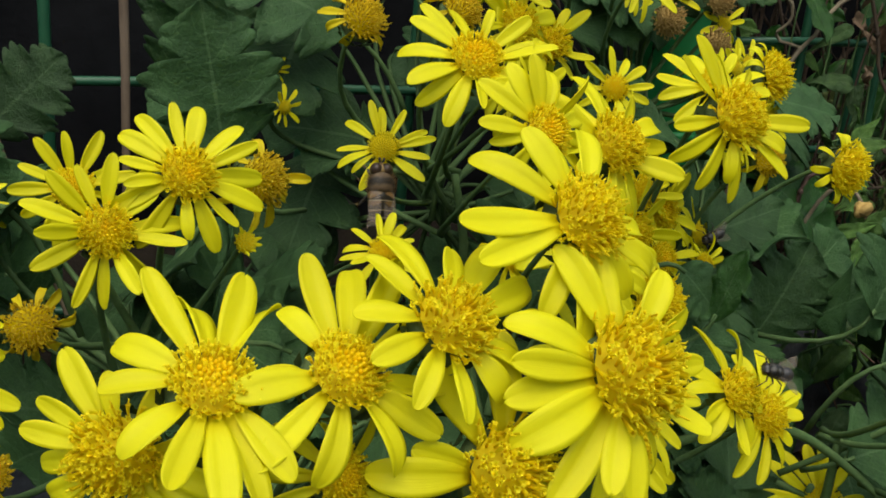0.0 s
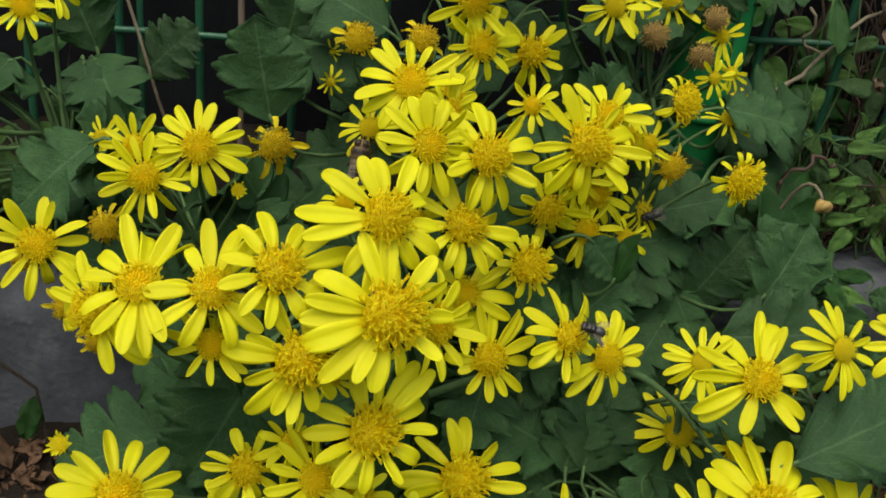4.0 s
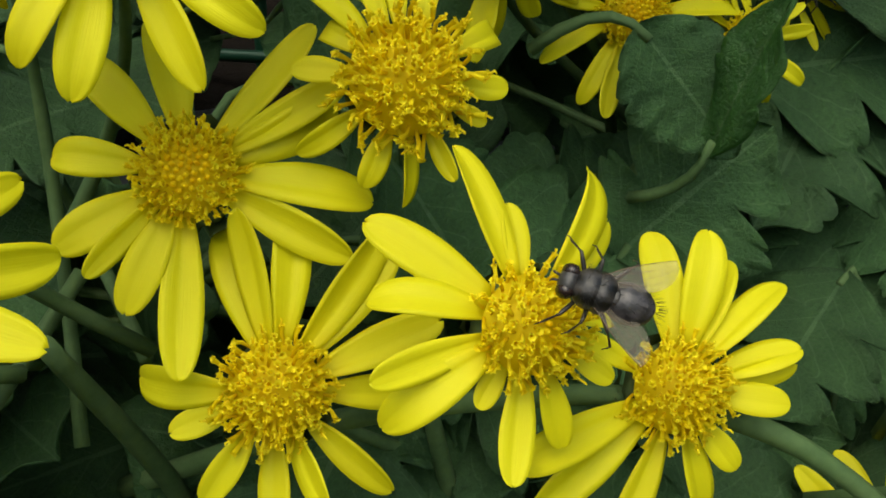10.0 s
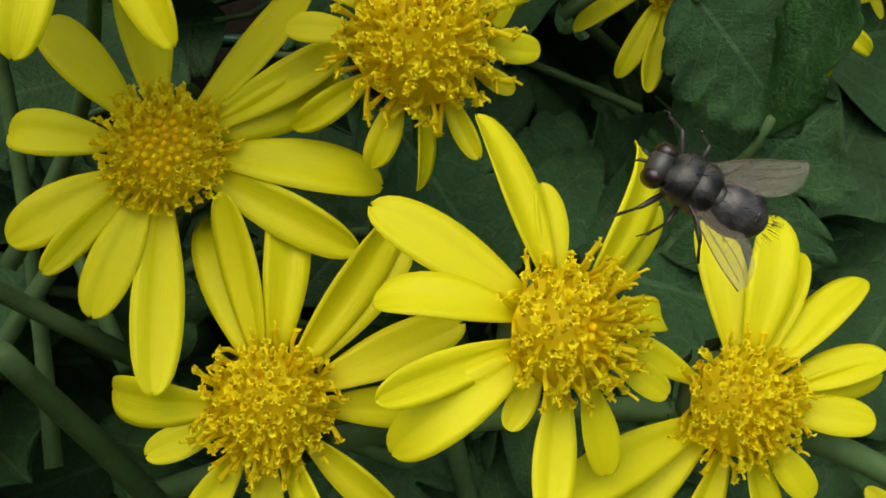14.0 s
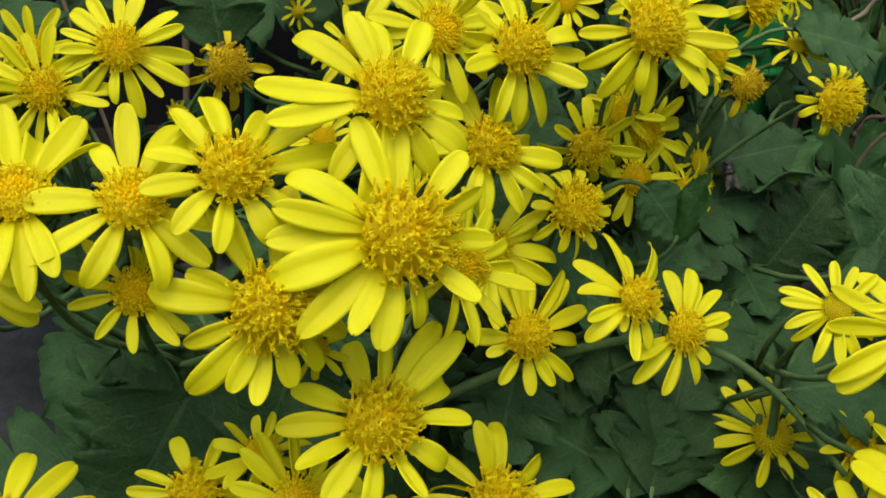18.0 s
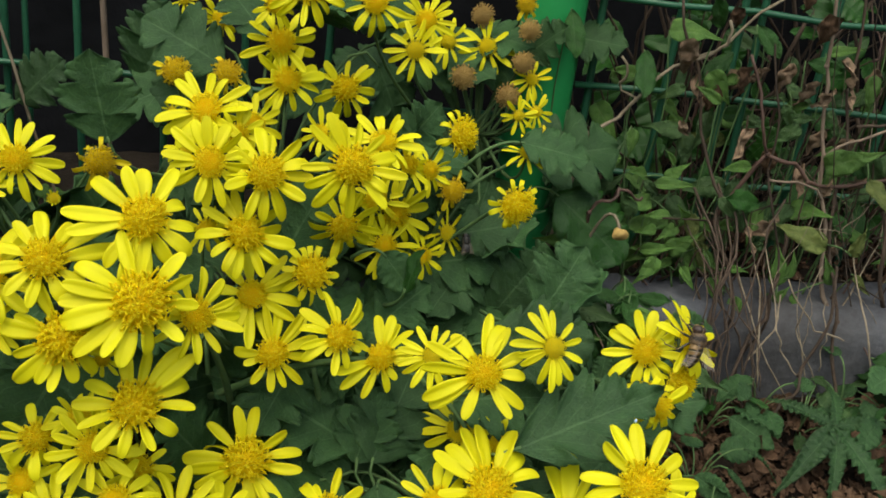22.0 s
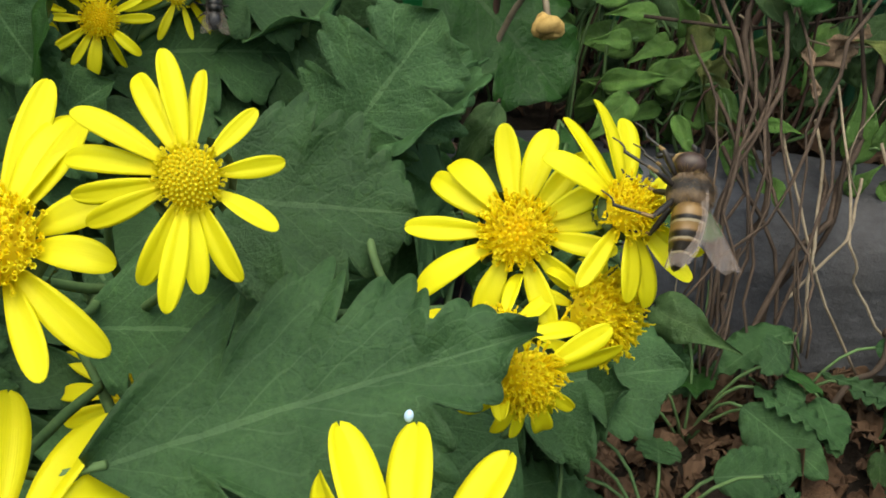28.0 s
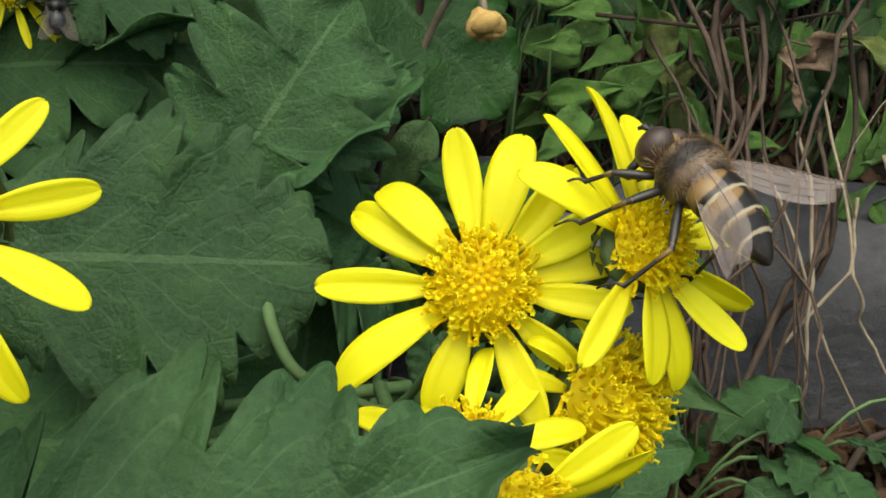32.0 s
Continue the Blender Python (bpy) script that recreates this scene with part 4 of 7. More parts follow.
flower(front_left_plant, (-0.0591, -0.0277, 0.0031), (0.22, -0.95, 0.22), 0.0099, "open", 8, (-0.082, -0.004, -0.006), 23)

middle_plant = root("chrysanthemum", (-0.035, 0.04, ground_z(-0.035, 0.04) - 0.002), "tall wild chrysanthemum with the largest fully open yellow flowers", "flowering plant", "chrysanthemums in the bed")
stem(middle_plant, [middle_plant.location, (-0.033, 0.018, -0.038), (-0.038, 0.005, -0.008)], 0.0013)
flower(middle_plant, (-0.0498, -0.0219, 0.0412), (0.25, -0.74, 0.62), 0.0262, "shaggy", 13, (-0.038, 0.005, -0.008), 24, [(0.82, 1.21), (0.31, 0.97), (-0.05, 1.00), (-0.60, 1.14), (1.44, 1.34), (1.71, 1.28), (2.78, 1.19), (3.08, 1.20), (-2.25, 1.01), (-2.69, 0.89), (2.36, 1.04), (-1.13, 0.82), (-1.80, 0.84)])
flower(middle_plant, (-0.0477, -0.0339, 0.0247), (0.26, -0.79, 0.55), 0.0330, "shaggy", 14, (-0.038, 0.005, -0.008), 25, [(0.94, 1.01), (0.25, 1.00), (-0.07, 0.98), (-0.76, 0.85), (-1.16, 0.74), (1.29, 1.01), (1.50, 1.03), (1.80, 1.10), (2.22, 1.09), (2.79, 0.88), (-3.01, 0.70), (-2.43, 0.75), (-1.69, 0.73), (2.50, 0.86)])
flower(middle_plant, (-0.0493, -0.0348, -0.0052), (0.23, -0.65, 0.73), 0.0284, "shaggy", 12, (-0.038, 0.005, -0.008), 26, [(0.14, 0.93), (-0.31, 1.02), (-0.73, 1.22), (-0.96, 1.25), (-1.19, 1.04), (0.96, 0.88), (1.41, 0.97), (-1.68, 0.95), (1.88, 0.93), (2.33, 0.91), (2.83, 0.85), (-2.88, 0.82), (-2.27, 0.85)])
flower(middle_plant, (-0.0296, 0.0089, 0.0255), (0.26, -0.76, 0.59), 0.0240, "shaggy", 12, (-0.038, 0.005, -0.008), 27)
flower(middle_plant, (-0.0372, -0.0205, 0.0144), (0.47, -0.70, 0.54), 0.0241, "open", 12, (-0.038, 0.005, -0.008), 28)
flower(middle_plant, (-0.0412, 0.0145, 0.0231), (0.32, -0.89, 0.32), 0.0153, "open", 11, (-0.038, 0.005, -0.008), 29)
flower(middle_plant, (-0.0593, 0.0304, 0.0187), (-0.01, -0.80, 0.61), 0.0139, "open", 12, (-0.038, 0.005, -0.008), 30)

low_left_plant = root("chrysanthemum", (-0.06, 0.025, ground_z(-0.06, 0.025) - 0.002), "low wild chrysanthemum with yellow flowers close to the soil", "flowering plant", "chrysanthemums in the bed")
stem(low_left_plant, [low_left_plant.location, (-0.057, 0.007, -0.085), (-0.062, -0.004, -0.055)], 0.0013)
flower(low_left_plant, (-0.0776, -0.0268, -0.0241), (0.17, -0.74, 0.65), 0.0190, "shaggy", 11, (-0.062, -0.004, -0.055), 31)
flower(low_left_plant, (-0.0612, -0.0319, -0.0218), (0.28, -0.71, 0.65), 0.0222, "open", 12, (-0.062, -0.004, -0.055), 32)
flower(low_left_plant, (-0.0537, -0.0385, -0.0333), (0.02, -0.58, 0.82), 0.0218, "open", 12, (-0.062, -0.004, -0.055), 33)
flower(low_left_plant, (-0.0386, -0.0345, -0.0414), (0.33, -0.48, 0.81), 0.0258, "open", 12, (-0.062, -0.004, -0.055), 34)
flower(low_left_plant, (-0.0284, -0.0292, -0.0442), (0.23, -0.55, 0.81), 0.0219, "open", 11, (-0.062, -0.004, -0.055), 35)
flower(low_left_plant, (-0.0144, -0.0282, -0.0467), (0.28, -0.53, 0.80), 0.0123, "young", 9, (-0.062, -0.004, -0.055), 36)
flower(low_left_plant, (-0.0693, -0.0376, -0.0416), (0.16, -0.55, 0.82), 0.0221, "open", 12, (-0.062, -0.004, -0.055), 37)
flower(low_left_plant, (-0.0807, -0.0303, -0.0363), (-0.01, -0.66, 0.75), 0.0190, "open", 11, (-0.062, -0.004, -0.055), 38)
flower(low_left_plant, (-0.0673, -0.0223, -0.0196), (0.31, -0.50, 0.81), 0.0165, "open", 11, (-0.062, -0.004, -0.055), 39)
flower(low_left_plant, (-0.0676, -0.0427, -0.0517), (0.15, -0.53, 0.84), 0.0228, "shaggy", 12, (-0.062, -0.004, -0.055), 40)
flower(low_left_plant, (-0.0167, -0.0349, -0.0530), (0.19, -0.49, 0.85), 0.0216, "open", 12, (-0.062, -0.004, -0.055), 41)
flower(low_left_plant, (-0.0590, -0.0404, -0.0601), (0.30, -0.49, 0.82), 0.0199, "open", 12, (-0.062, -0.004, -0.055), 42)
flower(low_left_plant, (-0.0512, -0.0252, -0.0326), (0.28, -0.52, 0.81), 0.0184, "shaggy", 11, (-0.062, -0.004, -0.055), 43)
flower(low_left_plant, (-0.1028, -0.0434, -0.0190), (0.36, -0.57, 0.73), 0.0263, "open", 13, (-0.062, -0.004, -0.055), 44)
flower(low_left_plant, (-0.1148, -0.0416, -0.0075), (-0.08, -0.70, 0.71), 0.0069, "bud", 10, (-0.062, -0.004, -0.055), 45)

high_plant = root("chrysanthemum", (-0.03, 0.075, ground_z(-0.03, 0.075) - 0.002), "wild chrysanthemum with many small yellow flowers before the fence", "flowering plant", "chrysanthemums in the bed")
stem(high_plant, [high_plant.location, (-0.026, 0.069, -0.008), (-0.03, 0.07, 0.022)], 0.0013)
flower(high_plant, (-0.0448, 0.0296, 0.0538), (-0.08, -0.72, 0.69), 0.0248, "open", 13, (-0.03, 0.07, 0.022), 46)
flower(high_plant, (-0.0400, 0.0102, 0.0453), (0.26, -0.85, 0.45), 0.0230, "open", 13, (-0.03, 0.07, 0.022), 47)
flower(high_plant, (-0.0250, 0.0135, 0.0423), (0.26, -0.82, 0.51), 0.0244, "shaggy", 12, (-0.03, 0.07, 0.022), 48)
flower(high_plant, (-0.0250, 0.0563, 0.0570), (0.15, -0.89, 0.44), 0.0218, "open", 12, (-0.03, 0.07, 0.022), 49)
flower(high_plant, (-0.0280, 0.0606, 0.0678), (0.05, -0.89, 0.45), 0.0229, "open", 12, (-0.03, 0.07, 0.022), 50)
flower(high_plant, (-0.0190, 0.0420, 0.0890), (0.20, -0.93, 0.32), 0.0219, "open", 13, (-0.03, 0.07, 0.022), 51)
flower(high_plant, (-0.0293, 0.0515, 0.0811), (0.17, -0.93, 0.33), 0.0141, "open", 11, (-0.03, 0.07, 0.022), 52)
flower(high_plant, (-0.0585, 0.0529, 0.0569), (0.18, -0.83, 0.52), 0.0148, "withered", 9, (-0.03, 0.07, 0.022), 53)
flower(high_plant, (-0.0419, 0.0461, 0.0602), (0.27, -0.70, 0.66), 0.0136, "withered", 9, (-0.03, 0.07, 0.022), 54)
flower(high_plant, (-0.0077, 0.0755, 0.0506), (-0.07, -0.88, 0.47), 0.0210, "shaggy", 11, (-0.03, 0.07, 0.022), 55)
flower(high_plant, (-0.0560, 0.1128, 0.0602), (0.30, -0.89, 0.34), 0.0159, "open", 11, (-0.03, 0.07, 0.022), 56)
flower(high_plant, (-0.0699, 0.1178, 0.0642), (0.24, -0.91, 0.33), 0.0103, "young", 10, (-0.03, 0.07, 0.022), 57)
flower(high_plant, (-0.0539, 0.0496, 0.0332), (-0.13, -0.80, 0.58), 0.0176, "young", 13, (-0.03, 0.07, 0.022), 58)
flower(high_plant, (-0.0662, 0.0821, 0.0343), (0.32, -0.94, 0.06), 0.0090, "young", 9, (-0.03, 0.07, 0.022), 59)
flower(high_plant, (-0.0668, 0.0908, 0.0409), (0.02, -0.92, 0.39), 0.0069, "young", 9, (-0.03, 0.07, 0.022), 60)
flower(high_plant, (-0.0329, 0.0425, 0.0465), (0.44, -0.74, 0.50), 0.0181, "open", 11, (-0.03, 0.07, 0.022), 61)
flower(high_plant, (-0.0348, 0.0252, 0.0489), (0.38, -0.86, 0.34), 0.0163, "open", 11, (-0.03, 0.07, 0.022), 62)

mid_right_plant = root("chrysanthemum", (0.02, 0.06, ground_z(0.02, 0.06) - 0.002), "wild chrysanthemum with crowded yellow flowers and toothed grey-green leaves", "flowering plant", "chrysanthemums in the bed")
stem(mid_right_plant, [mid_right_plant.location, (0.023, 0.053, -0.032), (0.018, 0.055, -0.002)], 0.0013)
flower(mid_right_plant, (-0.0011, 0.0140, 0.0472), (0.19, -0.87, 0.46), 0.0263, "shaggy", 13, (0.018, 0.055, -0.002), 63)
flower(mid_right_plant, (0.0068, 0.0314, 0.0490), (0.02, -0.63, 0.78), 0.0206, "open", 12, (0.018, 0.055, -0.002), 64)
flower(mid_right_plant, (0.0148, 0.0367, 0.0409), (0.48, -0.76, 0.44), 0.0166, "open", 11, (0.018, 0.055, -0.002), 65)
flower(mid_right_plant, (0.0217, 0.0401, 0.0385), (0.52, -0.78, 0.35), 0.0149, "open", 11, (0.018, 0.055, -0.002), 66)
flower(mid_right_plant, (-0.0032, 0.0385, 0.0174), (0.23, -0.97, 0.08), 0.0218, "shaggy", 11, (0.018, 0.055, -0.002), 67)
flower(mid_right_plant, (0.0129, 0.0521, 0.0177), (0.16, -0.94, 0.31), 0.0226, "open", 12, (0.018, 0.055, -0.002), 68)
flower(mid_right_plant, (0.0105, 0.0456, 0.0087), (0.25, -0.87, 0.43), 0.0200, "open", 12, (0.018, 0.055, -0.002), 69)
flower(mid_right_plant, (0.0230, 0.0472, 0.0060), (0.33, -0.88, 0.35), 0.0154, "open", 11, (0.018, 0.055, -0.002), 70)
flower(mid_right_plant, (0.0060, 0.0499, 0.0226), (0.26, -0.84, 0.48), 0.0189, "open", 11, (0.018, 0.055, -0.002), 71)
flower(mid_right_plant, (-0.0121, 0.0374, 0.0477), (-0.42, -0.83, 0.36), 0.0135, "open", 10, (0.018, 0.055, -0.002), 72)
flower(mid_right_plant, (0.0312, 0.0620, 0.0082), (0.45, -0.79, 0.41), 0.0173, "young", 11, (0.018, 0.055, -0.002), 73)
flower(mid_right_plant, (0.0296, 0.0402, 0.0325), (0.02, -0.96, 0.28), 0.0126, "withered", 9, (0.018, 0.055, -0.002), 74)
flower(mid_right_plant, (0.0301, 0.0452, 0.0493), (0.60, -0.73, 0.32), 0.0154, "reflexed", 11, (0.018, 0.055, -0.002), 75)
flower(mid_right_plant, (0.0494, 0.0387, 0.0306), (0.24, -0.97, 0.11), 0.0166, "reflexed", 11, (0.018, 0.055, -0.002), 76)

centre_plant = root("chrysanthemum", (-0.005, 0.035, ground_z(-0.005, 0.035) - 0.002), "wild chrysanthemum with shaggy golden discs and long narrow petals", "flowering plant", "chrysanthemums in the bed")
stem(centre_plant, [centre_plant.location, (-0.003, 0.024, -0.054), (-0.008, 0.02, -0.024)], 0.0013)
flower(centre_plant, (-0.0105, 0.0156, 0.0117), (0.12, -0.86, 0.50), 0.0161, "reflexed", 12, (-0.008, 0.02, -0.024), 77, [(0.72, 0.96), (0.36, 0.89), (0.09, 0.90), (-0.26, 0.91), (-1.04, 1.03), (-1.64, 0.93), (-2.04, 0.78), (-2.69, 0.96), (-3.09, 1.12), (2.79, 1.00), (2.18, 1.14), (1.45, 0.97), (0.98, 0.80)])
flower(centre_plant, (-0.0271, 0.0115, 0.0047), (0.21, -0.78, 0.59), 0.0223, "open", 12, (-0.008, 0.02, -0.024), 78, [(0.65, 1.04), (0.08, 1.20), (-0.79, 1.26), (-1.11, 1.17), (-1.25, 1.17), (-1.74, 1.23), (-2.13, 1.17), (2.67, 0.95), (3.03, 1.31), (1.35, 0.91), (2.04, 0.92), (2.30, 0.88)])
flower(centre_plant, (-0.0193, 0.0038, -0.0102), (0.15, -0.82, 0.56), 0.0213, "shaggy", 12, (-0.008, 0.02, -0.024), 79, [(0.30, 1.22), (0.15, 1.24), (-0.16, 1.30), (-0.64, 1.33), (-0.73, 1.25), (-1.21, 1.24), (-1.64, 1.11), (1.51, 1.02), (1.91, 0.72), (2.55, 0.87), (3.10, 0.92), (-2.77, 0.87), (-2.34, 1.06)])
flower(centre_plant, (-0.0001, 0.0015, -0.0007), (0.33, -0.75, 0.57), 0.0201, "shaggy", 11, (-0.008, 0.02, -0.024), 80, [(0.81, 1.24), (0.19, 1.25), (-0.03, 0.78), (-0.74, 1.25), (-0.95, 1.01), (1.15, 1.09), (1.71, 1.12), (1.96, 1.20), (2.86, 1.01), (-2.97, 0.86), (2.39, 0.60), (-2.30, 0.66), (-1.59, 0.76)])
flower(centre_plant, (0.0123, 0.0062, -0.0093), (0.15, -0.79, 0.60), 0.0198, "shaggy", 11, (-0.008, 0.02, -0.024), 81, [(0.01, 1.22), (-0.32, 1.24), (-0.52, 1.15), (-0.83, 1.20), (-1.29, 1.00), (-1.43, 0.95), (-1.74, 0.84), (-2.54, 0.72), (-2.92, 0.98), (2.73, 1.20), (2.20, 1.38), (1.92, 1.46), (1.03, 0.82)])
flower(centre_plant, (-0.0238, -0.0103, -0.0383), (0.13, -0.63, 0.76), 0.0301, "shaggy", 14, (-0.008, 0.02, -0.024), 82)

right_branch_plant = root("chrysanthemum", (0.035, 0.03, ground_z(0.035, 0.03) - 0.002), "wild chrysanthemum branch with young yellow flowers and lobed leaves", "flowering plant", "chrysanthemums in the bed")
stem(right_branch_plant, [right_branch_plant.location, (0.040, 0.016, -0.050), (0.036, 0.01, -0.02)], 0.0013)
flower(right_branch_plant, (0.0252, -0.0230, 0.0106), (-0.08, -0.81, 0.58), 0.0149, "young", 12, (0.036, 0.01, -0.02), 83, [(0.61, 1.07), (0.02, 0.99), (1.22, 1.17), (1.51, 1.11), (1.94, 1.16), (2.28, 1.11), (2.70, 1.24), (-3.07, 1.13), (-0.87, 1.13), (-0.44, 0.96), (-2.73, 1.14), (-1.49, 0.98), (-2.12, 1.00)])
flower(right_branch_plant, (0.0390, -0.0253, 0.0081), (-0.03, -0.77, 0.64), 0.0247, "open", 13, (0.036, 0.01, -0.02), 84, [(-0.01, 1.19), (-0.24, 1.16), (0.73, 0.97), (1.21, 1.23), (1.54, 1.20), (2.07, 1.28), (2.19, 1.22), (2.84, 0.95), (-2.51, 1.02), (-2.18, 1.05), (-0.43, 1.01), (-1.52, 0.83), (-1.03, 0.87)])
flower(right_branch_plant, (0.0564, -0.0249, 0.0176), (0.13, -0.85, 0.51), 0.0173, "young", 14, (0.036, 0.01, -0.02), 85, [(0.29, 1.22), (0.57, 1.23), (-0.01, 1.03), (1.09, 1.19), (1.44, 1.24), (2.10, 1.03), (2.81, 1.10), (3.07, 1.23), (-2.97, 1.04), (-2.65, 1.03), (-2.00, 0.89), (-0.67, 0.84), (-1.30, 0.85), (1.84, 1.07)])
flower(right_branch_plant, (0.0399, 0.0140, -0.0380), (-0.23, -0.70, 0.67), 0.0256, "young", 12, (0.036, 0.01, -0.02), 86, [(0.94, 1.02), (0.59, 0.98), (0.17, 0.91), (-0.09, 0.90), (1.44, 0.95), (1.85, 0.92), (2.28, 0.86), (3.01, 0.78), (-0.64, 0.76), (-2.15, 0.66), (-1.38, 0.68), (-2.66, 0.68)])
flower(right_branch_plant, (0.0504, -0.0008, -0.0313), (0.16, -0.85, 0.49), 0.0171, "shaggy", 9, (0.036, 0.01, -0.02), 87)

low_right_plant = root("chrysanthemum", (0.045, 0.02, ground_z(0.045, 0.02) - 0.002), "wild chrysanthemum with large low yellow flowers and a dewy petal", "flowering plant", "chrysanthemums in the bed")
stem(low_right_plant, [low_right_plant.location, (0.051, -0.003, -0.070), (0.048, -0.018, -0.04)], 0.0013)
flower(low_right_plant, (0.0437, -0.0394, -0.0184), (-0.05, -0.67, 0.74), 0.0319, "open", 13, (0.048, -0.018, -0.04), 88, [(1.14, 0.99), (0.83, 0.97), (0.49, 1.03), (0.26, 1.01), (-0.27, 1.03), (-0.61, 0.91), (-1.02, 0.80), (-2.45, 0.81), (2.94, 0.79), (-2.96, 0.74), (-1.66, 0.86), (1.82, 0.77), (2.36, 0.76)])
flower(low_right_plant, (0.0801, -0.0496, -0.0052), (-0.13, -0.60, 0.79), 0.0311, "open", 12, (0.048, -0.018, -0.04), 89, [(0.90, 0.90), (0.62, 1.00), (0.27, 0.98), (-0.24, 0.94), (-0.72, 0.76), (-1.29, 0.82), (-1.75, 0.83), (1.61, 0.91), (1.94, 0.89), (2.66, 0.84), (-3.09, 0.86), (-2.84, 0.90), (-2.24, 0.72)])
flower(low_right_plant, (0.0307, -0.0393, -0.0244), (-0.11, -0.63, 0.77), 0.0232, "open", 12, (0.048, -0.018, -0.04), 90)
flower(low_right_plant, (0.0656, -0.0395, -0.0269), (-0.03, -0.54, 0.84), 0.0249, "open", 10, (0.048, -0.018, -0.04), 91, [(0.26, 1.38), (-0.02, 1.50), (-0.72, 0.95), (-1.59, 0.86), (1.64, 0.87), (1.40, 0.96), (2.61, 0.90), (-2.33, 0.87), (-0.37, 1.13), (3.10, 0.90), (-2.68, 0.88)])
flower(low_right_plant, (0.0014, -0.0216, -0.0456), (0.15, -0.56, 0.81), 0.0241, "shaggy", 10, (0.048, -0.018, -0.04), 92)
flower(low_right_plant, (0.0942, -0.0375, -0.0232), (0.14, -0.86, 0.49), 0.0208, "shaggy", 11, (0.048, -0.018, -0.04), 93)
flower(low_right_plant, (0.0244, -0.0367, -0.0480), (0.09, -0.54, 0.83), 0.0246, "open", 12, (0.048, -0.018, -0.04), 94)

far_right_plant = root("chrysanthemum", (0.085, 0.03, ground_z(0.085, 0.03) - 0.002), "wild chrysanthemum branch with four yellow flowers visited by a hoverfly", "flowering plant", "chrysanthemums in the bed")
stem(far_right_plant, [far_right_plant.location, (0.089, 0.017, -0.042), (0.086, 0.012, -0.012)], 0.0013)
flower(far_right_plant, (0.0871, -0.0041, 0.0072), (-0.17, -0.82, 0.55), 0.0218, "open", 13, (0.086, 0.012, -0.012), 95, [(1.25, 1.01), (0.94, 0.96), (0.38, 0.99), (-0.04, 1.02), (-0.46, 0.94), (-0.86, 0.95), (-1.16, 0.95), (-1.52, 0.91), (-2.08, 0.79), (-2.53, 0.93), (2.98, 0.85), (2.32, 1.10), (1.79, 1.03)])
flower(far_right_plant, (0.0983, -0.0053, 0.0125), (0.27, -0.69, 0.67), 0.0161, "shaggy", 11, (0.086, 0.012, -0.012), 96, [(0.54, 1.34), (0.22, 1.39), (-0.17, 1.23), (0.95, 1.24), (2.42, 1.18), (3.04, 1.10), (-2.96, 1.22), (-2.61, 1.10), (-2.12, 1.13), (-1.47, 0.97), (-1.03, 0.91)])
flower(far_right_plant, (0.0975, -0.0069, -0.0000), (0.50, -0.77, 0.40), 0.0149, "reflexed", 11, (0.086, 0.012, -0.012), 97)
flower(far_right_plant, (0.0898, -0.0183, -0.0019), (0.24, -0.94, 0.25), 0.0170, "shaggy", 11, (0.086, 0.012, -0.012), 98, [(-1.29, 1.15), (-0.96, 1.06), (-2.14, 0.72), (-2.71, 0.85), (1.66, 1.04), (2.74, 0.75), (3.09, 0.73), (2.15, 0.83), (1.05, 0.73), (0.59, 0.68), (0.12, 0.60)])
flower(far_right_plant, (0.0865, -0.0139, -0.0009), (-0.09, -0.61, 0.78), 0.0159, "shaggy", 10, (0.086, 0.012, -0.012), 99)
flower(far_right_plant, (0.0632, 0.0028, -0.0131), (0.28, -0.95, 0.13), 0.0032, "bud", 8, (0.086, 0.012, -0.012), 100)

high_right_plant = root("chrysanthemum", (0.045, 0.105, ground_z(0.045, 0.105) - 0.002), "wild chrysanthemum with small flowers and brown spent heads at the post", "flowering plant", "chrysanthemums in the bed")
stem(high_right_plant, [high_right_plant.location, (0.046, 0.101, 0.000), (0.04, 0.105, 0.03)], 0.0013)
flower(high_right_plant, (0.0000, 0.0620, 0.0830), (0.09, -0.94, 0.32), 0.0194, "open", 12, (0.04, 0.105, 0.03), 101)
flower(high_right_plant, (0.0165, 0.0799, 0.0755), (-0.08, -0.91, 0.42), 0.0185, "open", 13, (0.04, 0.105, 0.03), 102)
flower(high_right_plant, (0.0140, 0.0736, 0.0667), (0.04, -0.91, 0.40), 0.0185, "young", 12, (0.04, 0.105, 0.03), 103)
flower(high_right_plant, (0.0253, 0.0971, 0.0651), (0.11, -0.93, 0.35), 0.0161, "young", 11, (0.04, 0.105, 0.03), 104)
flower(high_right_plant, (0.0400, 0.1060, 0.0626), (-0.03, -0.92, 0.39), 0.0192, "young", 10, (0.04, 0.105, 0.03), 105)
flower(high_right_plant, (0.0520, 0.1088, 0.0785), (0.04, -0.95, 0.32), 0.0112, "withered", 9, (0.04, 0.105, 0.03), 106)
flower(high_right_plant, (0.0374, 0.1114, 0.0722), (-0.03, -0.91, 0.42), 0.0087, "spent", 6, (0.04, 0.105, 0.03), 107)
flower(high_right_plant, (0.0536, 0.1040, 0.0704), (0.14, -0.93, 0.35), 0.0086, "spent", 6, (0.04, 0.105, 0.03), 108)
flower(high_right_plant, (0.0316, 0.0892, 0.0557), (-0.07, -0.99, 0.08), 0.0093, "spent", 6, (0.04, 0.105, 0.03), 109)
flower(high_right_plant, (0.0524, 0.0981, 0.0601), (0.04, -0.93, 0.36), 0.0086, "spent", 6, (0.04, 0.105, 0.03), 110)
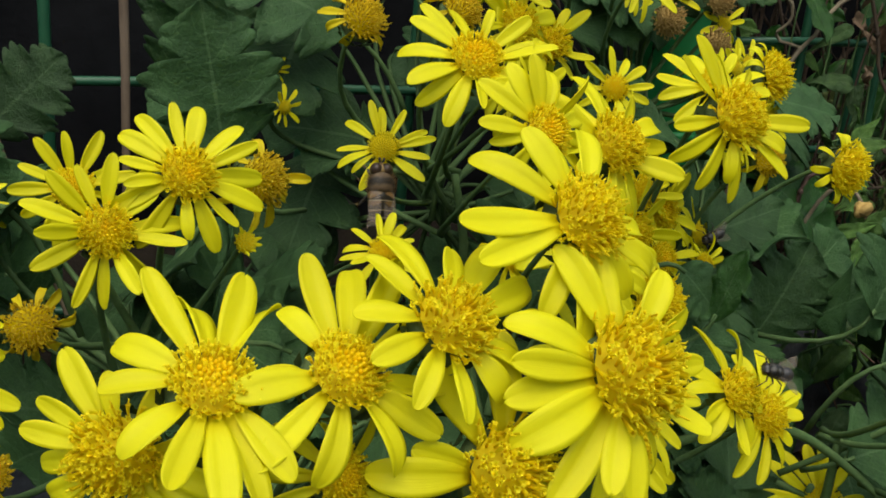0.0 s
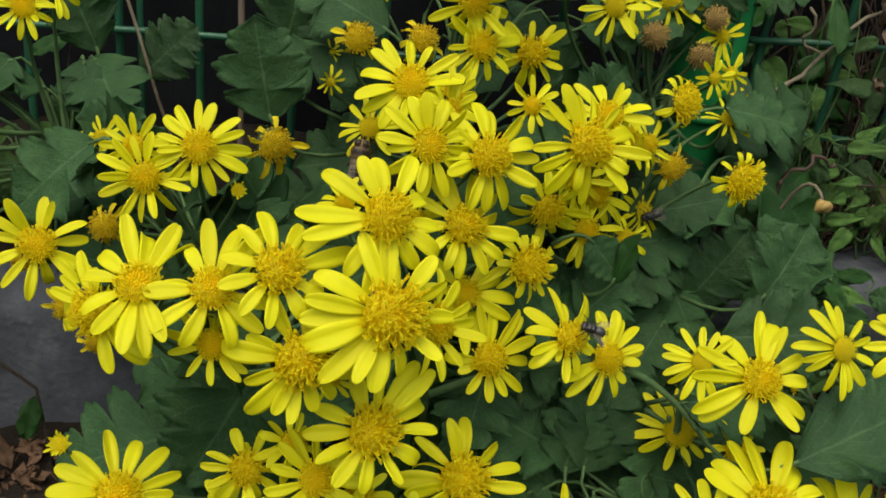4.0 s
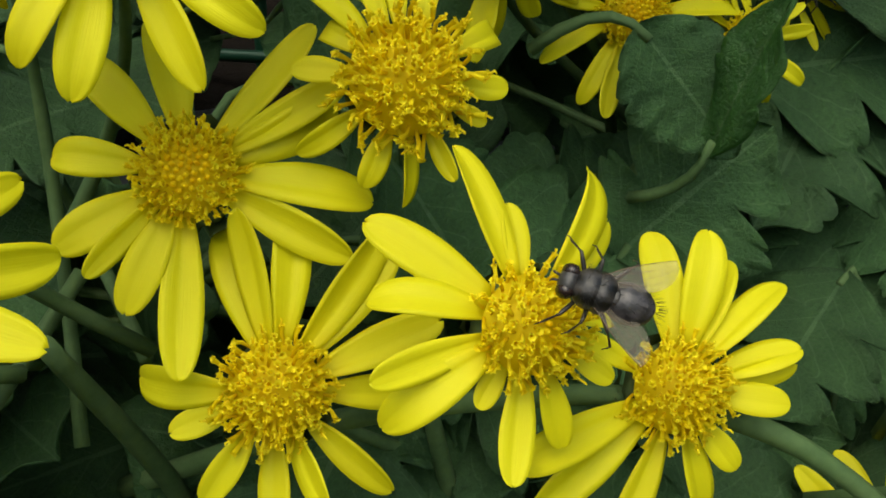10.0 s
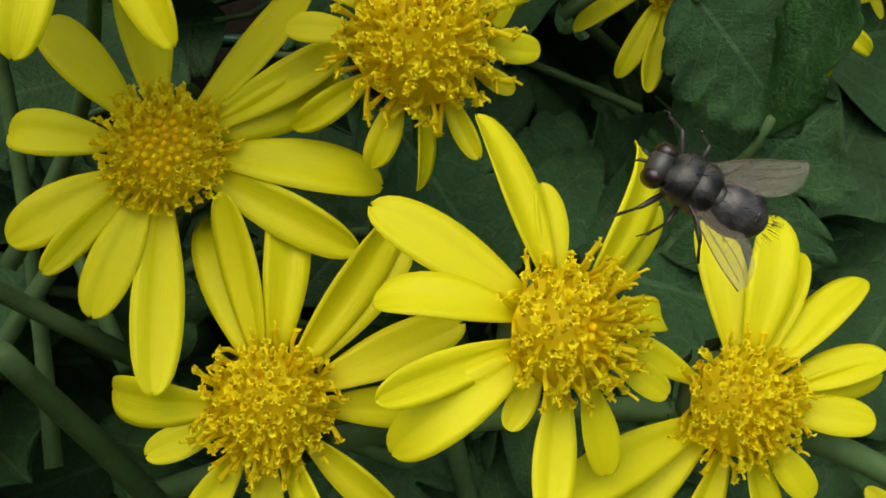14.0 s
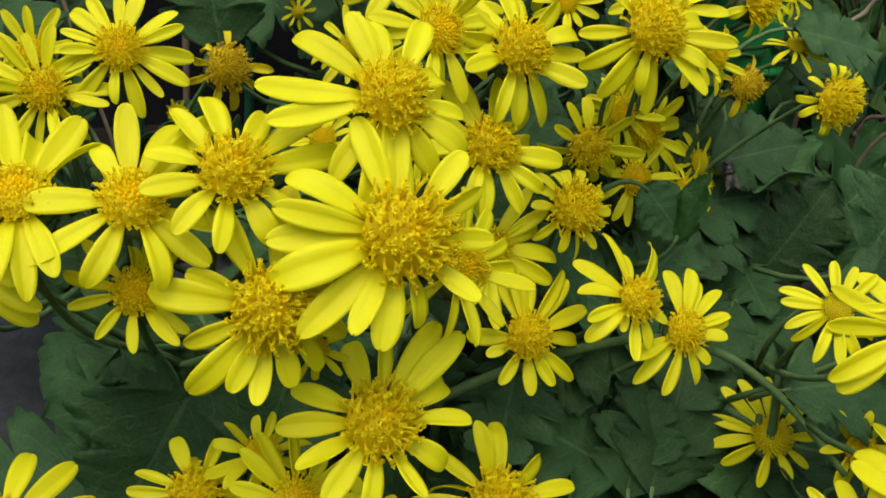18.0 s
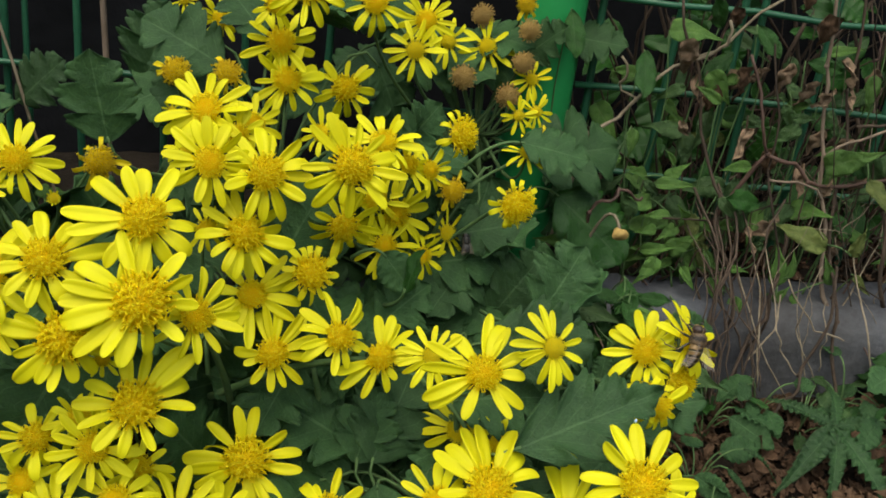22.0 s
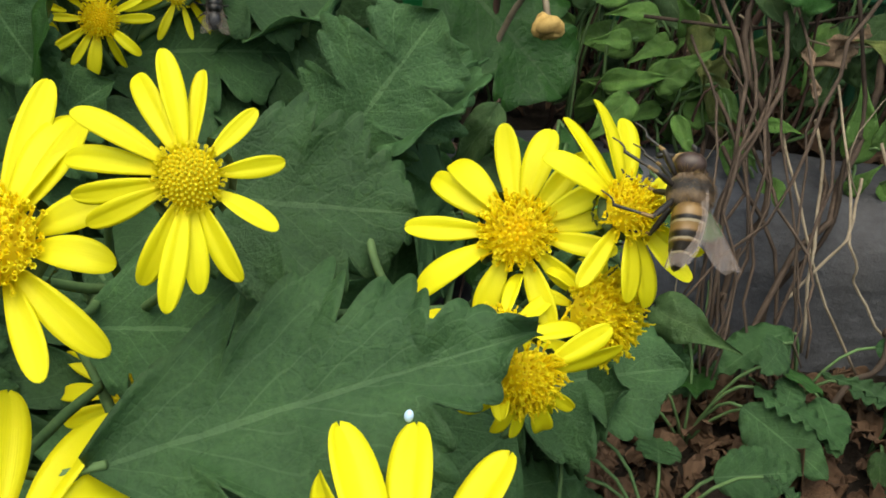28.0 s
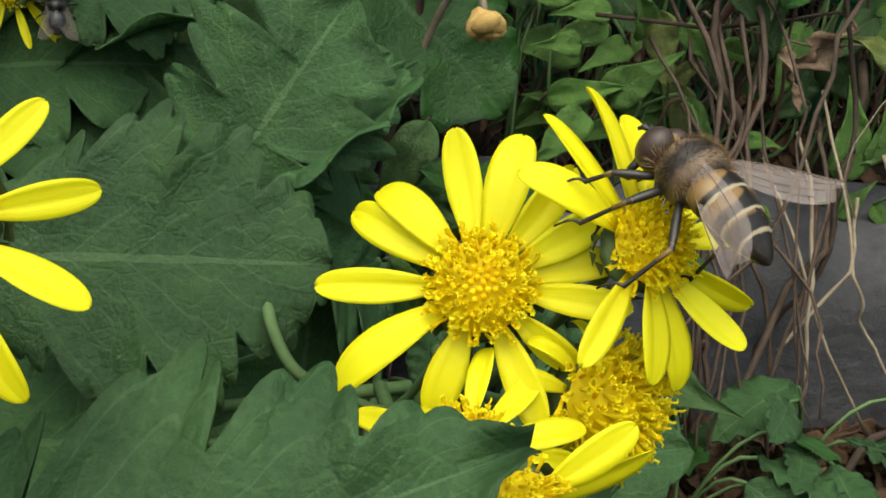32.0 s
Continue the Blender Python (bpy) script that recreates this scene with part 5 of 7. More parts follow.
flower(high_right_plant, (0.0568, 0.0999, 0.0543), (0.14, -0.91, 0.39), 0.0139, "young", 11, (0.04, 0.105, 0.03), 111)
flower(high_right_plant, (0.0482, 0.0911, 0.0498), (-0.14, -0.95, 0.28), 0.0090, "spent", 6, (0.04, 0.105, 0.03), 112)
flower(high_right_plant, (0.0523, 0.0856, 0.0448), (0.06, -0.97, 0.22), 0.0119, "young", 10, (0.04, 0.105, 0.03), 113)
flower(high_right_plant, (0.0587, 0.0895, 0.0457), (0.13, -0.90, 0.41), 0.0120, "young", 11, (0.04, 0.105, 0.03), 114)
flower(high_right_plant, (0.0622, 0.0830, 0.0387), (0.24, -0.94, 0.25), 0.0089, "withered", 7, (0.04, 0.105, 0.03), 115)
flower(high_right_plant, (0.0556, 0.0747, 0.0353), (-0.01, -0.51, 0.86), 0.0150, "young", 11, (0.04, 0.105, 0.03), 116)


# ---- leaves of the flowering plants ----
def clothe(plant, hub, count, reach, low, high, seed, size=(0.024, 0.042), side=0.0):
    """Leaves on short stalks round the top of a stem, behind and below the flowers."""
    rng = random.Random(seed)
    hub = Vector(hub)
    for k in range(count):
        x = rng.uniform(-reach, reach) + side
        at = hub + Vector((x, rng.uniform(0.004, 0.036), rng.uniform(low, high)))
        out = Vector((x * 18 + rng.uniform(-0.7, 0.7), rng.uniform(-0.75, 0.1), rng.uniform(-0.55, 0.55)))
        face = Vector((rng.uniform(-0.35, 0.35), -0.55 + rng.uniform(-0.3, 0.3), 0.8))
        foot = Vector((plant.location.x + (hub.x - plant.location.x) * 0.6, plant.location.y + (hub.y - plant.location.y) * 0.6, hub.z - 0.012))
        leaf(plant, at, out, face, rng.uniform(*size), None, foot, seed * 100 + k)


clothe(far_left_plant, (-0.150, 0.072, 0.008), 18, 0.030, -0.035, 0.030, 21, (0.022, 0.036), -0.020)
clothe(left_plant, (-0.100, 0.040, 0.000), 20, 0.030, -0.030, 0.020, 22)
clothe(front_left_plant, (-0.082, 0.012, -0.010), 15, 0.026, -0.045, 0.000, 23)
clothe(middle_plant, (-0.038, 0.022, -0.008), 22, 0.034, -0.040, 0.015, 24)
clothe(low_left_plant, (-0.062, 0.010, -0.060), 17, 0.034, -0.022, 0.008, 25)
clothe(high_plant, (-0.030, 0.085, 0.022), 28, 0.045, -0.045, 0.045, 26)
clothe(mid_right_plant, (0.018, 0.058, -0.002), 24, 0.040, -0.045, 0.028, 27)
clothe(centre_plant, (-0.008, 0.024, -0.030), 20, 0.035, -0.035, 0.010, 28)
clothe(right_branch_plant, (0.036, 0.030, -0.028), 15, 0.034, -0.040, 0.016, 29)
clothe(low_right_plant, (0.048, -0.010, -0.048), 15, 0.030, -0.030, 0.004, 30)
clothe(far_right_plant, (0.080, 0.020, -0.020), 8, 0.022, -0.036, 0.006, 31)
clothe(high_right_plant, (0.040, 0.112, 0.028), 22, 0.032, -0.045, 0.040, 32)
clothe(low_left_plant, (-0.045, -0.010, -0.062), 16, 0.055, -0.018, 0.004, 33)
clothe(low_right_plant, (0.030, -0.012, -0.052), 14, 0.045, -0.016, 0.004, 34)

# Leaves that stand out one by one.
leaf(high_plant, (-0.050, 0.088, 0.050), (-0.9, 0.0, 0.50), (0.1, -0.8, 0.6), 0.036, [LEAF_MESHES[0]], (-0.035, 0.09, 0.03), 1)
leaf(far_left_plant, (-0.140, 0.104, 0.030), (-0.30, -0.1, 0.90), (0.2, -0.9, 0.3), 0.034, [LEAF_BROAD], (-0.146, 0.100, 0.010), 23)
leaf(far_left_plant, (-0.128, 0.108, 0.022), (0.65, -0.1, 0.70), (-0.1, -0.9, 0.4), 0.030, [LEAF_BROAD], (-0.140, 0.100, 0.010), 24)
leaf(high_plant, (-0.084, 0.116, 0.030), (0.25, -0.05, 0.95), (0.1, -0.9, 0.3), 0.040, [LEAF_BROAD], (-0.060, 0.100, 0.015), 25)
leaf(high_plant, (-0.082, 0.062, 0.028), (-0.15, -0.1, 0.9), (0.0, -0.9, 0.3), 0.036, [LEAF_MESHES[2]], (-0.06, 0.085, 0.01), 2)
leaf(mid_right_plant, (0.059, 0.088, 0.029), (0.88, 0.45, 0.06), (0.0, -0.8, 0.6), 0.047, [LEAF_FINGER], (0.035, 0.070, 0.02), 3)
leaf(mid_right_plant, (0.052, 0.072, 0.040), (0.97, 0.05, -0.14), (0.0, -0.6, 0.8), 0.030, [LEAF_MESHES[5]], (0.035, 0.070, 0.03), 22)
leaf(mid_right_plant, (0.0625, 0.034, -0.004), (0.46, 0.05, 0.89), (0.05, -0.95, 0.35), 0.029, [LEAF_MESHES[4]], (0.045, 0.05, -0.014), 4)
leaf(right_branch_plant, (0.0495, -0.0315, -0.0110), (0.87, 0.21, 0.39), (-0.25, -0.65, 0.72), 0.0514, [POINTED_LEAF], (0.040, 0.006, -0.028), 5)
leaf(mid_right_plant, (0.0705, 0.090, 0.016), (0.80, -0.12, -0.58), (0.1, -0.75, 0.6), 0.044, [DARK_LOBED], (0.05, 0.07, 0.014), 6)
leaf(right_branch_plant, (0.0425, 0.010, -0.003), (0.97, -0.02, 0.12), (-0.1, -0.80, 0.6), 0.039, [LEAF_BROAD], (0.036, 0.02, -0.024), 7)
leaf(right_branch_plant, (0.035, 0.006, -0.022), (0.96, -0.05, 0.24), (0.0, -0.65, 0.75), 0.033, [LEAF_MESHES[3]], (0.034, 0.016, -0.03), 17)
leaf(mid_right_plant, (0.021, 0.060, -0.004), (0.96, -0.02, 0.27), (0.0, -0.75, 0.65), 0.035, [LEAF_MESHES[1]], (0.018, 0.055, -0.01), 18)
leaf(mid_right_plant, (0.034, 0.062, 0.008), (0.95, 0.1, 0.25), (0.0, -0.75, 0.65), 0.030, [LEAF_MESHES[2]], (0.02, 0.055, 0.0), 19)
leaf(centre_plant, (-0.028, 0.018, -0.040), (0.9, -0.25, -0.28), (0.1, -0.55, 0.85), 0.045, [LEAF_MESHES[1]], (-0.02, 0.03, -0.045), 8)
leaf(centre_plant, (-0.020, 0.020, -0.045), (0.86, -0.10, -0.45), (0.1, -0.6, 0.8), 0.038, [LEAF_MESHES[3]], (-0.012, 0.03, -0.04), 9)
leaf(left_plant, (-0.128, 0.048, 0.024), (-0.75, -0.2, -0.6), (0.0, -0.6, 0.8), 0.036, [LEAF_MESHES[0]], (-0.11, 0.045, 0.0), 10)
leaf(front_left_plant, (-0.076, 0.004, -0.012), (-0.45, -0.25, -0.85), (0.3, -0.7, 0.65), 0.050, [LEAF_MESHES[2]], (-0.07, 0.01, -0.004), 11)
leaf(low_left_plant, (-0.098, 0.016, -0.048), (-0.92, -0.15, -0.25), (0.1, -0.6, 0.8), 0.046, [LEAF_MESHES[3]], (-0.07, 0.02, -0.055), 12)
leaf(right_branch_plant, (0.022, 0.048, -0.028), (0.95, -0.1, 0.2), (0.0, -0.6, 0.8), 0.042, [LEAF_MESHES[3]], (0.03, 0.03, -0.03), 13)
leaf(far_right_plant, (0.094, 0.010, -0.030), (-0.6, -0.4, -0.5), (0.1, -0.6, 0.8), 0.036, [LEAF_MESHES[0]], (0.087, 0.02, -0.02), 14)
leaf(centre_plant, (0.010, 0.038, 0.010), (0.6, -0.35, -0.6), (-0.2, -0.8, 0.5), 0.019, [WEED_LEAVES[0]], (0.0, 0.04, 0.006), 15)
leaf(centre_plant, (0.018, 0.034, -0.002), (0.12, -0.15, 0.95), (-0.8, -0.5, 0.2), 0.020, [DARK_LEAVES[1]], (0.012, 0.04, -0.01), 16)
leaf(mid_right_plant, (0.050, 0.058, -0.020), (0.45, -0.1, 0.85), (0.0, -0.85, 0.5), 0.034, [LEAF_MESHES[3]], (0.035, 0.06, -0.02), 20)
leaf(mid_right_plant, (0.060, 0.064, -0.014), (0.65, -0.1, 0.70), (0.1, -0.85, 0.5), 0.032, [LEAF_MESHES[0]], (0.04, 0.065, -0.02), 21)

# Thick branches that show between the heads.
stem(centre_plant, [(-0.040, 0.020, -0.038), (-0.016, 0.012, -0.020), (0.004, 0.008, -0.012), (0.014, 0.008, -0.012)], 0.0011)
stem(right_branch_plant, [(0.012, 0.010, -0.013), (0.024, 0.008, -0.016), (0.036, 0.004, -0.024), (0.046, -0.006, -0.034)], 0.0010)
stem(mid_right_plant, [(0.006, 0.050, -0.030), (0.014, 0.050, -0.012), (0.020, 0.052, 0.000)], 0.0011)
stem(far_right_plant, [(0.0715, 0.016, -0.006), (0.0708, 0.008, -0.0035), (0.0735, 0.004, -0.0067), (0.0777, 0.004, -0.009), (0.083, 0.003, -0.009), (0.0868, 0.001, 0.001)], 0.00055)


# ---- vines, weeds, litter and undergrowth round the bed ----
def joined(name, pieces, materials):
    """One mesh out of many posed copies; pieces are (mesh, pose, slot)."""
    verts, faces, uvs, slots = [], [], [], []
    data = {}
    for me, m, slot in pieces:
        if me.name not in data:
            co = np.empty(len(me.vertices) * 3)
            me.vertices.foreach_get("co", co)
            uv = np.zeros((len(me.vertices), 2))
            vi = np.empty(len(me.loops), dtype=int)
            me.loops.foreach_get("vertex_index", vi)
            lu = np.empty(len(me.loops) * 2)
            me.uv_layers[0].data.foreach_get("uv", lu)
            uv[vi] = lu.reshape(-1, 2)
            data[me.name] = (co.reshape(-1, 3), uv, [tuple(p.vertices) for p in me.polygons])
        co, uv, fs = data[me.name]
        a = np.array(m)
        k = sum(len(v) for v in verts)
        verts.append(co @ a[:3, :3].T + a[:3, 3])
        uvs.append(uv)
        faces += [tuple(k + i for i in f) for f in fs]
        slots += [slot] * len(fs)
    out = mesh(name, np.concatenate(verts).tolist(), faces, materials, np.concatenate(uvs))
    out.polygons.foreach_set("material_index", slots)
    return out


def build_litter():
    """Dead leaves on the ground before the curb and on the bed behind it."""
    rng = random.Random(41)
    near, far = [], []
    for k in range(7600):
        front = k % 4 != 0
        x = rng.uniform(-0.26, 0.24) if k % 2 else rng.uniform(0.09, 0.24)
        y = rng.uniform(-0.08, 0.072) if front else rng.uniform(0.088 if x < -0.07 else 0.118, 0.34)
        z = ground_z(x, y) + rng.uniform(0.001, 0.007)
        w = rng.uniform(0, 6.28)
        m = leaf_pose((x, y, z), (math.cos(w), math.sin(w), rng.uniform(-0.2, 0.5)), (rng.uniform(-1.0, 1.0), rng.uniform(-1.0, 0.6), 1), rng.choice((rng.uniform(0.002, 0.0045), rng.uniform(0.003, 0.006), rng.uniform(0.005, 0.011))))
        (near if front else far).append((rng.choice(HUSKS + DEAD_LEAVES + TAN_LEAVES[2:]), m, 0))
    tagged(new("leaf_litter", joined("leaf_litter", near, [LEAF_DEAD])), "curled brown dead leaves lying on the soil before the curb", "leaf litter", kind="stuff")
    tagged(new("leaf_litter", joined("leaf_litter", far, [LEAF_DEAD])), "brown dead leaves and crumbs on the bed behind the curb", "leaf litter", kind="stuff")


def build_undergrowth():
    """Dark leaves and dead stems in the shade behind the fence, up the added bank."""
    rng = random.Random(43)
    pieces = []
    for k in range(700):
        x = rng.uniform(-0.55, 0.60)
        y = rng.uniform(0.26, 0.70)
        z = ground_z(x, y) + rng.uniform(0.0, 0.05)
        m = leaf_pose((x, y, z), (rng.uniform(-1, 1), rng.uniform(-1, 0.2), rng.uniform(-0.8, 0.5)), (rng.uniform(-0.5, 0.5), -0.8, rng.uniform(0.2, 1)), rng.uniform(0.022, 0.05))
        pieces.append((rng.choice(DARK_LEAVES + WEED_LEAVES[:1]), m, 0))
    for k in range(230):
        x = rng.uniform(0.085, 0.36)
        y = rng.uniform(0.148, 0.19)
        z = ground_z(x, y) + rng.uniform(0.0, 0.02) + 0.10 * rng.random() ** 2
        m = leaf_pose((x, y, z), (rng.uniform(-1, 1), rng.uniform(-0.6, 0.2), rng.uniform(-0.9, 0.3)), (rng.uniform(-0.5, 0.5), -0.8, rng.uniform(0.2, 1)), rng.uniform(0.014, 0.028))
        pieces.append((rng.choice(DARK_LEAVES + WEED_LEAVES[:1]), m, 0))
    tagged(new("undergrowth", joined("undergrowth", pieces, [LEAF_DARK])), "dense dark green leaves on the added light-blocking bank", "undergrowth", kind="stuff")
    sh = Shape()
    for k in range(170):
        x = rng.uniform(0.09, 0.40)
        y = rng.uniform(0.150, 0.19)
        a = Vector((x, y, ground_z(x, y)))
        b = a + Vector((rng.gauss(0, 0.05), rng.gauss(-0.005, 0.01), rng.uniform(0.03, 0.16)))
        sh.tube(wander(rng, a, b, 0.010, 8), rng.uniform(0.0003, 0.0009), 5)
    tagged(new("dead_stems", sh.done("dead_stems", TWIG)), "tangle of dry brown stems below the added bank behind the fence", "dead stems", kind="stuff")


def tapered(r):
    return [r * (1.15 - 0.05 * q) for q in range(13)]


def build_tangle():
    """Dry creeper hanging over the fence and the curb."""
    rng = random.Random(47)
    strands = Shape()
    for line in (((0.1462, 0.095, -0.008), (0.1468, 0.069, -0.0179), (0.170, 0.064, -0.0522)), ((0.154, 0.094, 0.002), (0.1560, 0.068, -0.0200), (0.1591, 0.067, -0.0276), (0.1727, 0.064, -0.0394)),
                 ((0.1665, 0.070, 0.0065), (0.1638, 0.069, -0.0164), (0.1676, 0.067, -0.0273), (0.1775, 0.063, -0.0440)), ((0.1584, 0.076, -0.0025), (0.1705, 0.069, -0.0192), (0.1840, 0.067, -0.0220)),
                 ((0.1770, 0.080, -0.012), (0.1756, 0.068, -0.0223), (0.1740, 0.065, -0.0362)), ((0.160, 0.082, -0.012), (0.1553, 0.068, -0.0195), (0.1463, 0.066, -0.0353)),
                 ((0.188, 0.094, 0.004), (0.190, 0.068, -0.018), (0.196, 0.064, -0.042)), ((0.200, 0.096, 0.010), (0.205, 0.068, -0.014), (0.201, 0.064, -0.040)), ((0.216, 0.096, 0.004), (0.214, 0.068, -0.016), (0.222, 0.064, -0.038)), ((0.152, 0.094, -0.006), (0.150, 0.068, -0.022), (0.153, 0.062, -0.046))):
        pts = []
        for a, b in zip(line, line[1:]):
            pts += wander(rng, a, b, 0.0012, 8, 0.10)[: -1]
        strands.tube(pts, rng.uniform(0.00022, 0.00036), 6)
    bunch = Shape()
    for k in range(18):
        x = rng.gauss(0.1375, 0.0045)
        a = Vector((x + rng.gauss(0, 0.012), rng.uniform(0.092, 0.112), rng.uniform(-0.016, 0.024)))
        c = Vector((x + rng.gauss(0, 0.008), rng.uniform(0.046, 0.068), rng.uniform(-0.074, -0.030)))
        over = arc(a, (x, 0.060, curb_top(x) + rng.uniform(-0.004, 0.022)), c, 13)
        sway = rng.uniform(0.0006, 0.0030)
        turn = rng.uniform(0, 6.28)
        bunch.tube([p + Vector((sway * math.sin(0.7 * i + turn) + rng.gauss(0, 0.0006), rng.gauss(0, 0.0008), 0)) for i, p in enumerate(over)], tapered(rng.choice((0.0002, 0.0003, 0.0004, 0.0005, 0.0008))), 5)
    tagged(new("dry_creeper", bunch.done("dry_creeper", TWIG)), "thick bunch of reddish-brown dead stems hanging over the curb", "dry creeper", kind="stuff")
    tagged(new("dry_creeper", strands.done("dry_creeper", DEAD_GRASS)), "fringe of thin dead stems hanging down over the curb", "dry creeper", kind="stuff")
    for seed, xs, label, mat, count, thick in ((1, (0.112, 0.29), "mass of thin dry brown creeper stems hanging over the curb", TWIG, 84, (0.00014, 0.00040)),
                                               (2, (0.130, 0.30), "wisps of bleached dry grass caught in the fence", DEAD_GRASS, 64, (0.00010, 0.00028)),
                                               (3, (0.10, 0.30), "thin reddish creeper shoots across the fence", RED_TWIG, 16, (0.0003, 0.0006))):
        sh = Shape()
        for k in range(count):
            x = rng.triangular(xs[0], xs[1], 0.20)
            y = rng.uniform(0.102, 0.118) if k % 4 == 0 else rng.uniform(0.140, 0.168)
            top = Vector((x + rng.gauss(0, 0.022), y + rng.uniform(-0.01, 0.02), rng.choice((rng.uniform(0.0, 0.04), rng.uniform(0.02, 0.125)))))
            low = Vector((x + rng.gauss(0, 0.020), y - rng.uniform(0.0, 0.03), rng.uniform(-0.020, 0.012)))
            if seed == 3:
                low = top + Vector((rng.uniform(-0.07, 0.07), rng.uniform(-0.03, 0.01), rng.uniform(-0.05, 0.02)))
            if seed == 2 and k % 5 == 0:
                top, low = Vector((x, 0.092, curb_top(x) + 0.010)), Vector((x + rng.gauss(0, 0.012), rng.uniform(0.055, 0.070), rng.uniform(-0.05, -0.03)))
            sh.tube(wander(rng, low, top, rng.uniform(0.003, 0.010), 13, 0.08), tapered(rng.uniform(*thick)), 6)
        tagged(new("dry_creeper", sh.done("dry_creeper", mat)), label, "dry creeper", kind="stuff")


def dry_stem(points, thick, material, label, shoots=(), seed=0):
    """One woody creeper stem with a few side shoots; it grows from its first point."""
    rng = random.Random(seed)
    foot = Vector(points[0])
    ob = root("dry_creeper", foot, label, "dry stem", "dry creeper stems")
    line = []
    for a, b in zip(points, points[1:]):
        line += wander(rng, Vector(a) - foot, Vector(b) - foot, 0.0024, 9)[: -1]
    line.append(Vector(points[-1]) - foot)
    part("stem", Shape().tube(line, [thick * (1.1 - 0.35 * i / len(line)) * (1 + 0.12 * math.sin(i * 2.1)) for i in range(len(line))], 8).done("stem", material), ob)
    for p in points[1:-1]:
        part("node", Shape().ball(Vector(p) - foot, (thick * 1.25, thick * 1.2, thick * 1.5), None, 6, 8).done("node", material), ob)
    for a, b, r in shoots:
        part("side_shoot", Shape().tube(wander(rng, Vector(a) - foot, Vector(b) - foot, 0.004, 10), r, 6).done("side_shoot", material), ob)


def build_stems():
    dry_stem([(0.182, 0.088, curb_top(0.18)), (0.179, 0.100, 0.003), (0.172, 0.106, 0.036), (0.165, 0.110, 0.069), (0.158, 0.114, 0.118)], 0.0008, STICK, "upright grey-brown creeper stem before the fence",
             [((0.172, 0.106, 0.036), (0.205, 0.100, 0.062), 0.0006), ((0.176, 0.103, 0.018), (0.150, 0.098, 0.028), 0.0005)], 1)
    dry_stem([(0.134, 0.030, front_level(0.134)), (0.146, 0.040, -0.062), (0.155, 0.050, -0.0484), (0.1653, 0.060, -0.0331), (0.1761, 0.075, -0.0076), (0.1785, 0.084, 0.001)], 0.0007, TWIG, "brown creeper stem slanting up over the curb",
             [((0.146, 0.040, -0.062), (0.124, 0.044, -0.058), 0.0006), ((0.155, 0.050, -0.0484), (0.150, 0.036, -0.070), 0.0006)], 2)
    dry_stem([(0.188, 0.056, front_level(0.188)), (0.1856, 0.062, -0.0502), (0.1815, 0.076, -0.018), (0.1784, 0.100, 0.0179), (0.176, 0.112, 0.060), (0.175, 0.120, 0.115)], 0.0007, TWIG, "straight dark stem rising before the curb to the fence", (), 12)
    dry_stem([(0.128, 0.110, curb_top(0.12)), (0.148, 0.100, 0.036), (0.166, 0.100, 0.027), (0.200, 0.100, 0.031), (0.245, 0.104, 0.022)], 0.0008, RED_TWIG, "thin reddish creeper stem along the fence",
             [((0.148, 0.100, 0.036), (0.136, 0.108, 0.070), 0.0006)], 3)
    dry_stem([(0.076, 0.115, curb_top(0.07)), (0.084, 0.118, 0.031), (0.100, 0.119, 0.046), (0.118, 0.120, 0.063), (0.150, 0.124, 0.090)], 0.0007, DEAD_GRASS, "pale dry stem slanting across the fence",
             [((0.100, 0.119, 0.046), (0.092, 0.119, 0.062), 0.0005), ((0.118, 0.120, 0.063), (0.128, 0.116, 0.080), 0.0006)], 4)
    dry_stem([(0.136, 0.068, front_level(0.136)), (0.138, 0.073, -0.038), (0.141, 0.082, -0.012), (0.134, 0.098, 0.018), (0.122, 0.112, 0.052), (0.110, 0.120, 0.085)], 0.0007, TWIG, "dark dry stem leaning over the curb to the fence",
             [((0.138, 0.073, -0.038), (0.133, 0.060, -0.050), 0.0005)], 5)
    dry_stem([(0.078, 0.084, curb_top(0.078)), (0.084, 0.089, 0.010), (0.094, 0.092, 0.019), (0.104, 0.095, 0.016)], 0.0007, RED_TWIG, "pinkish-brown bent stem beside the post", (), 6)
    dry_stem([(0.205, 0.090, curb_top(0.2)), (0.196, 0.098, 0.020), (0.208, 0.105, 0.060), (0.190, 0.110, 0.100)], 0.0008, TWIG, "knotted brown creeper stem on the fence",
             [((0.196, 0.098, 0.020), (0.225, 0.090, 0.034), 0.0006), ((0.208, 0.105, 0.060), (0.178, 0.100, 0.050), 0.0006)], 7)
    dry_stem([(0.232, 0.060, front_level(0.232)), (0.222, 0.072, -0.022), (0.212, 0.082, -0.004), (0.206, 0.095, 0.030)], 0.0006, RED_TWIG, "reddish stem arching from the ground to the fence", (), 8)
    dry_stem([(0.1455, 0.071, front_level(0.1455)), (0.150, 0.074, -0.030), (0.158, 0.085, -0.005), (0.150, 0.100, 0.030), (0.146, 0.116, 0.075)], 0.0005, TWIG, "thin brown stem climbing over the curb", (), 9)


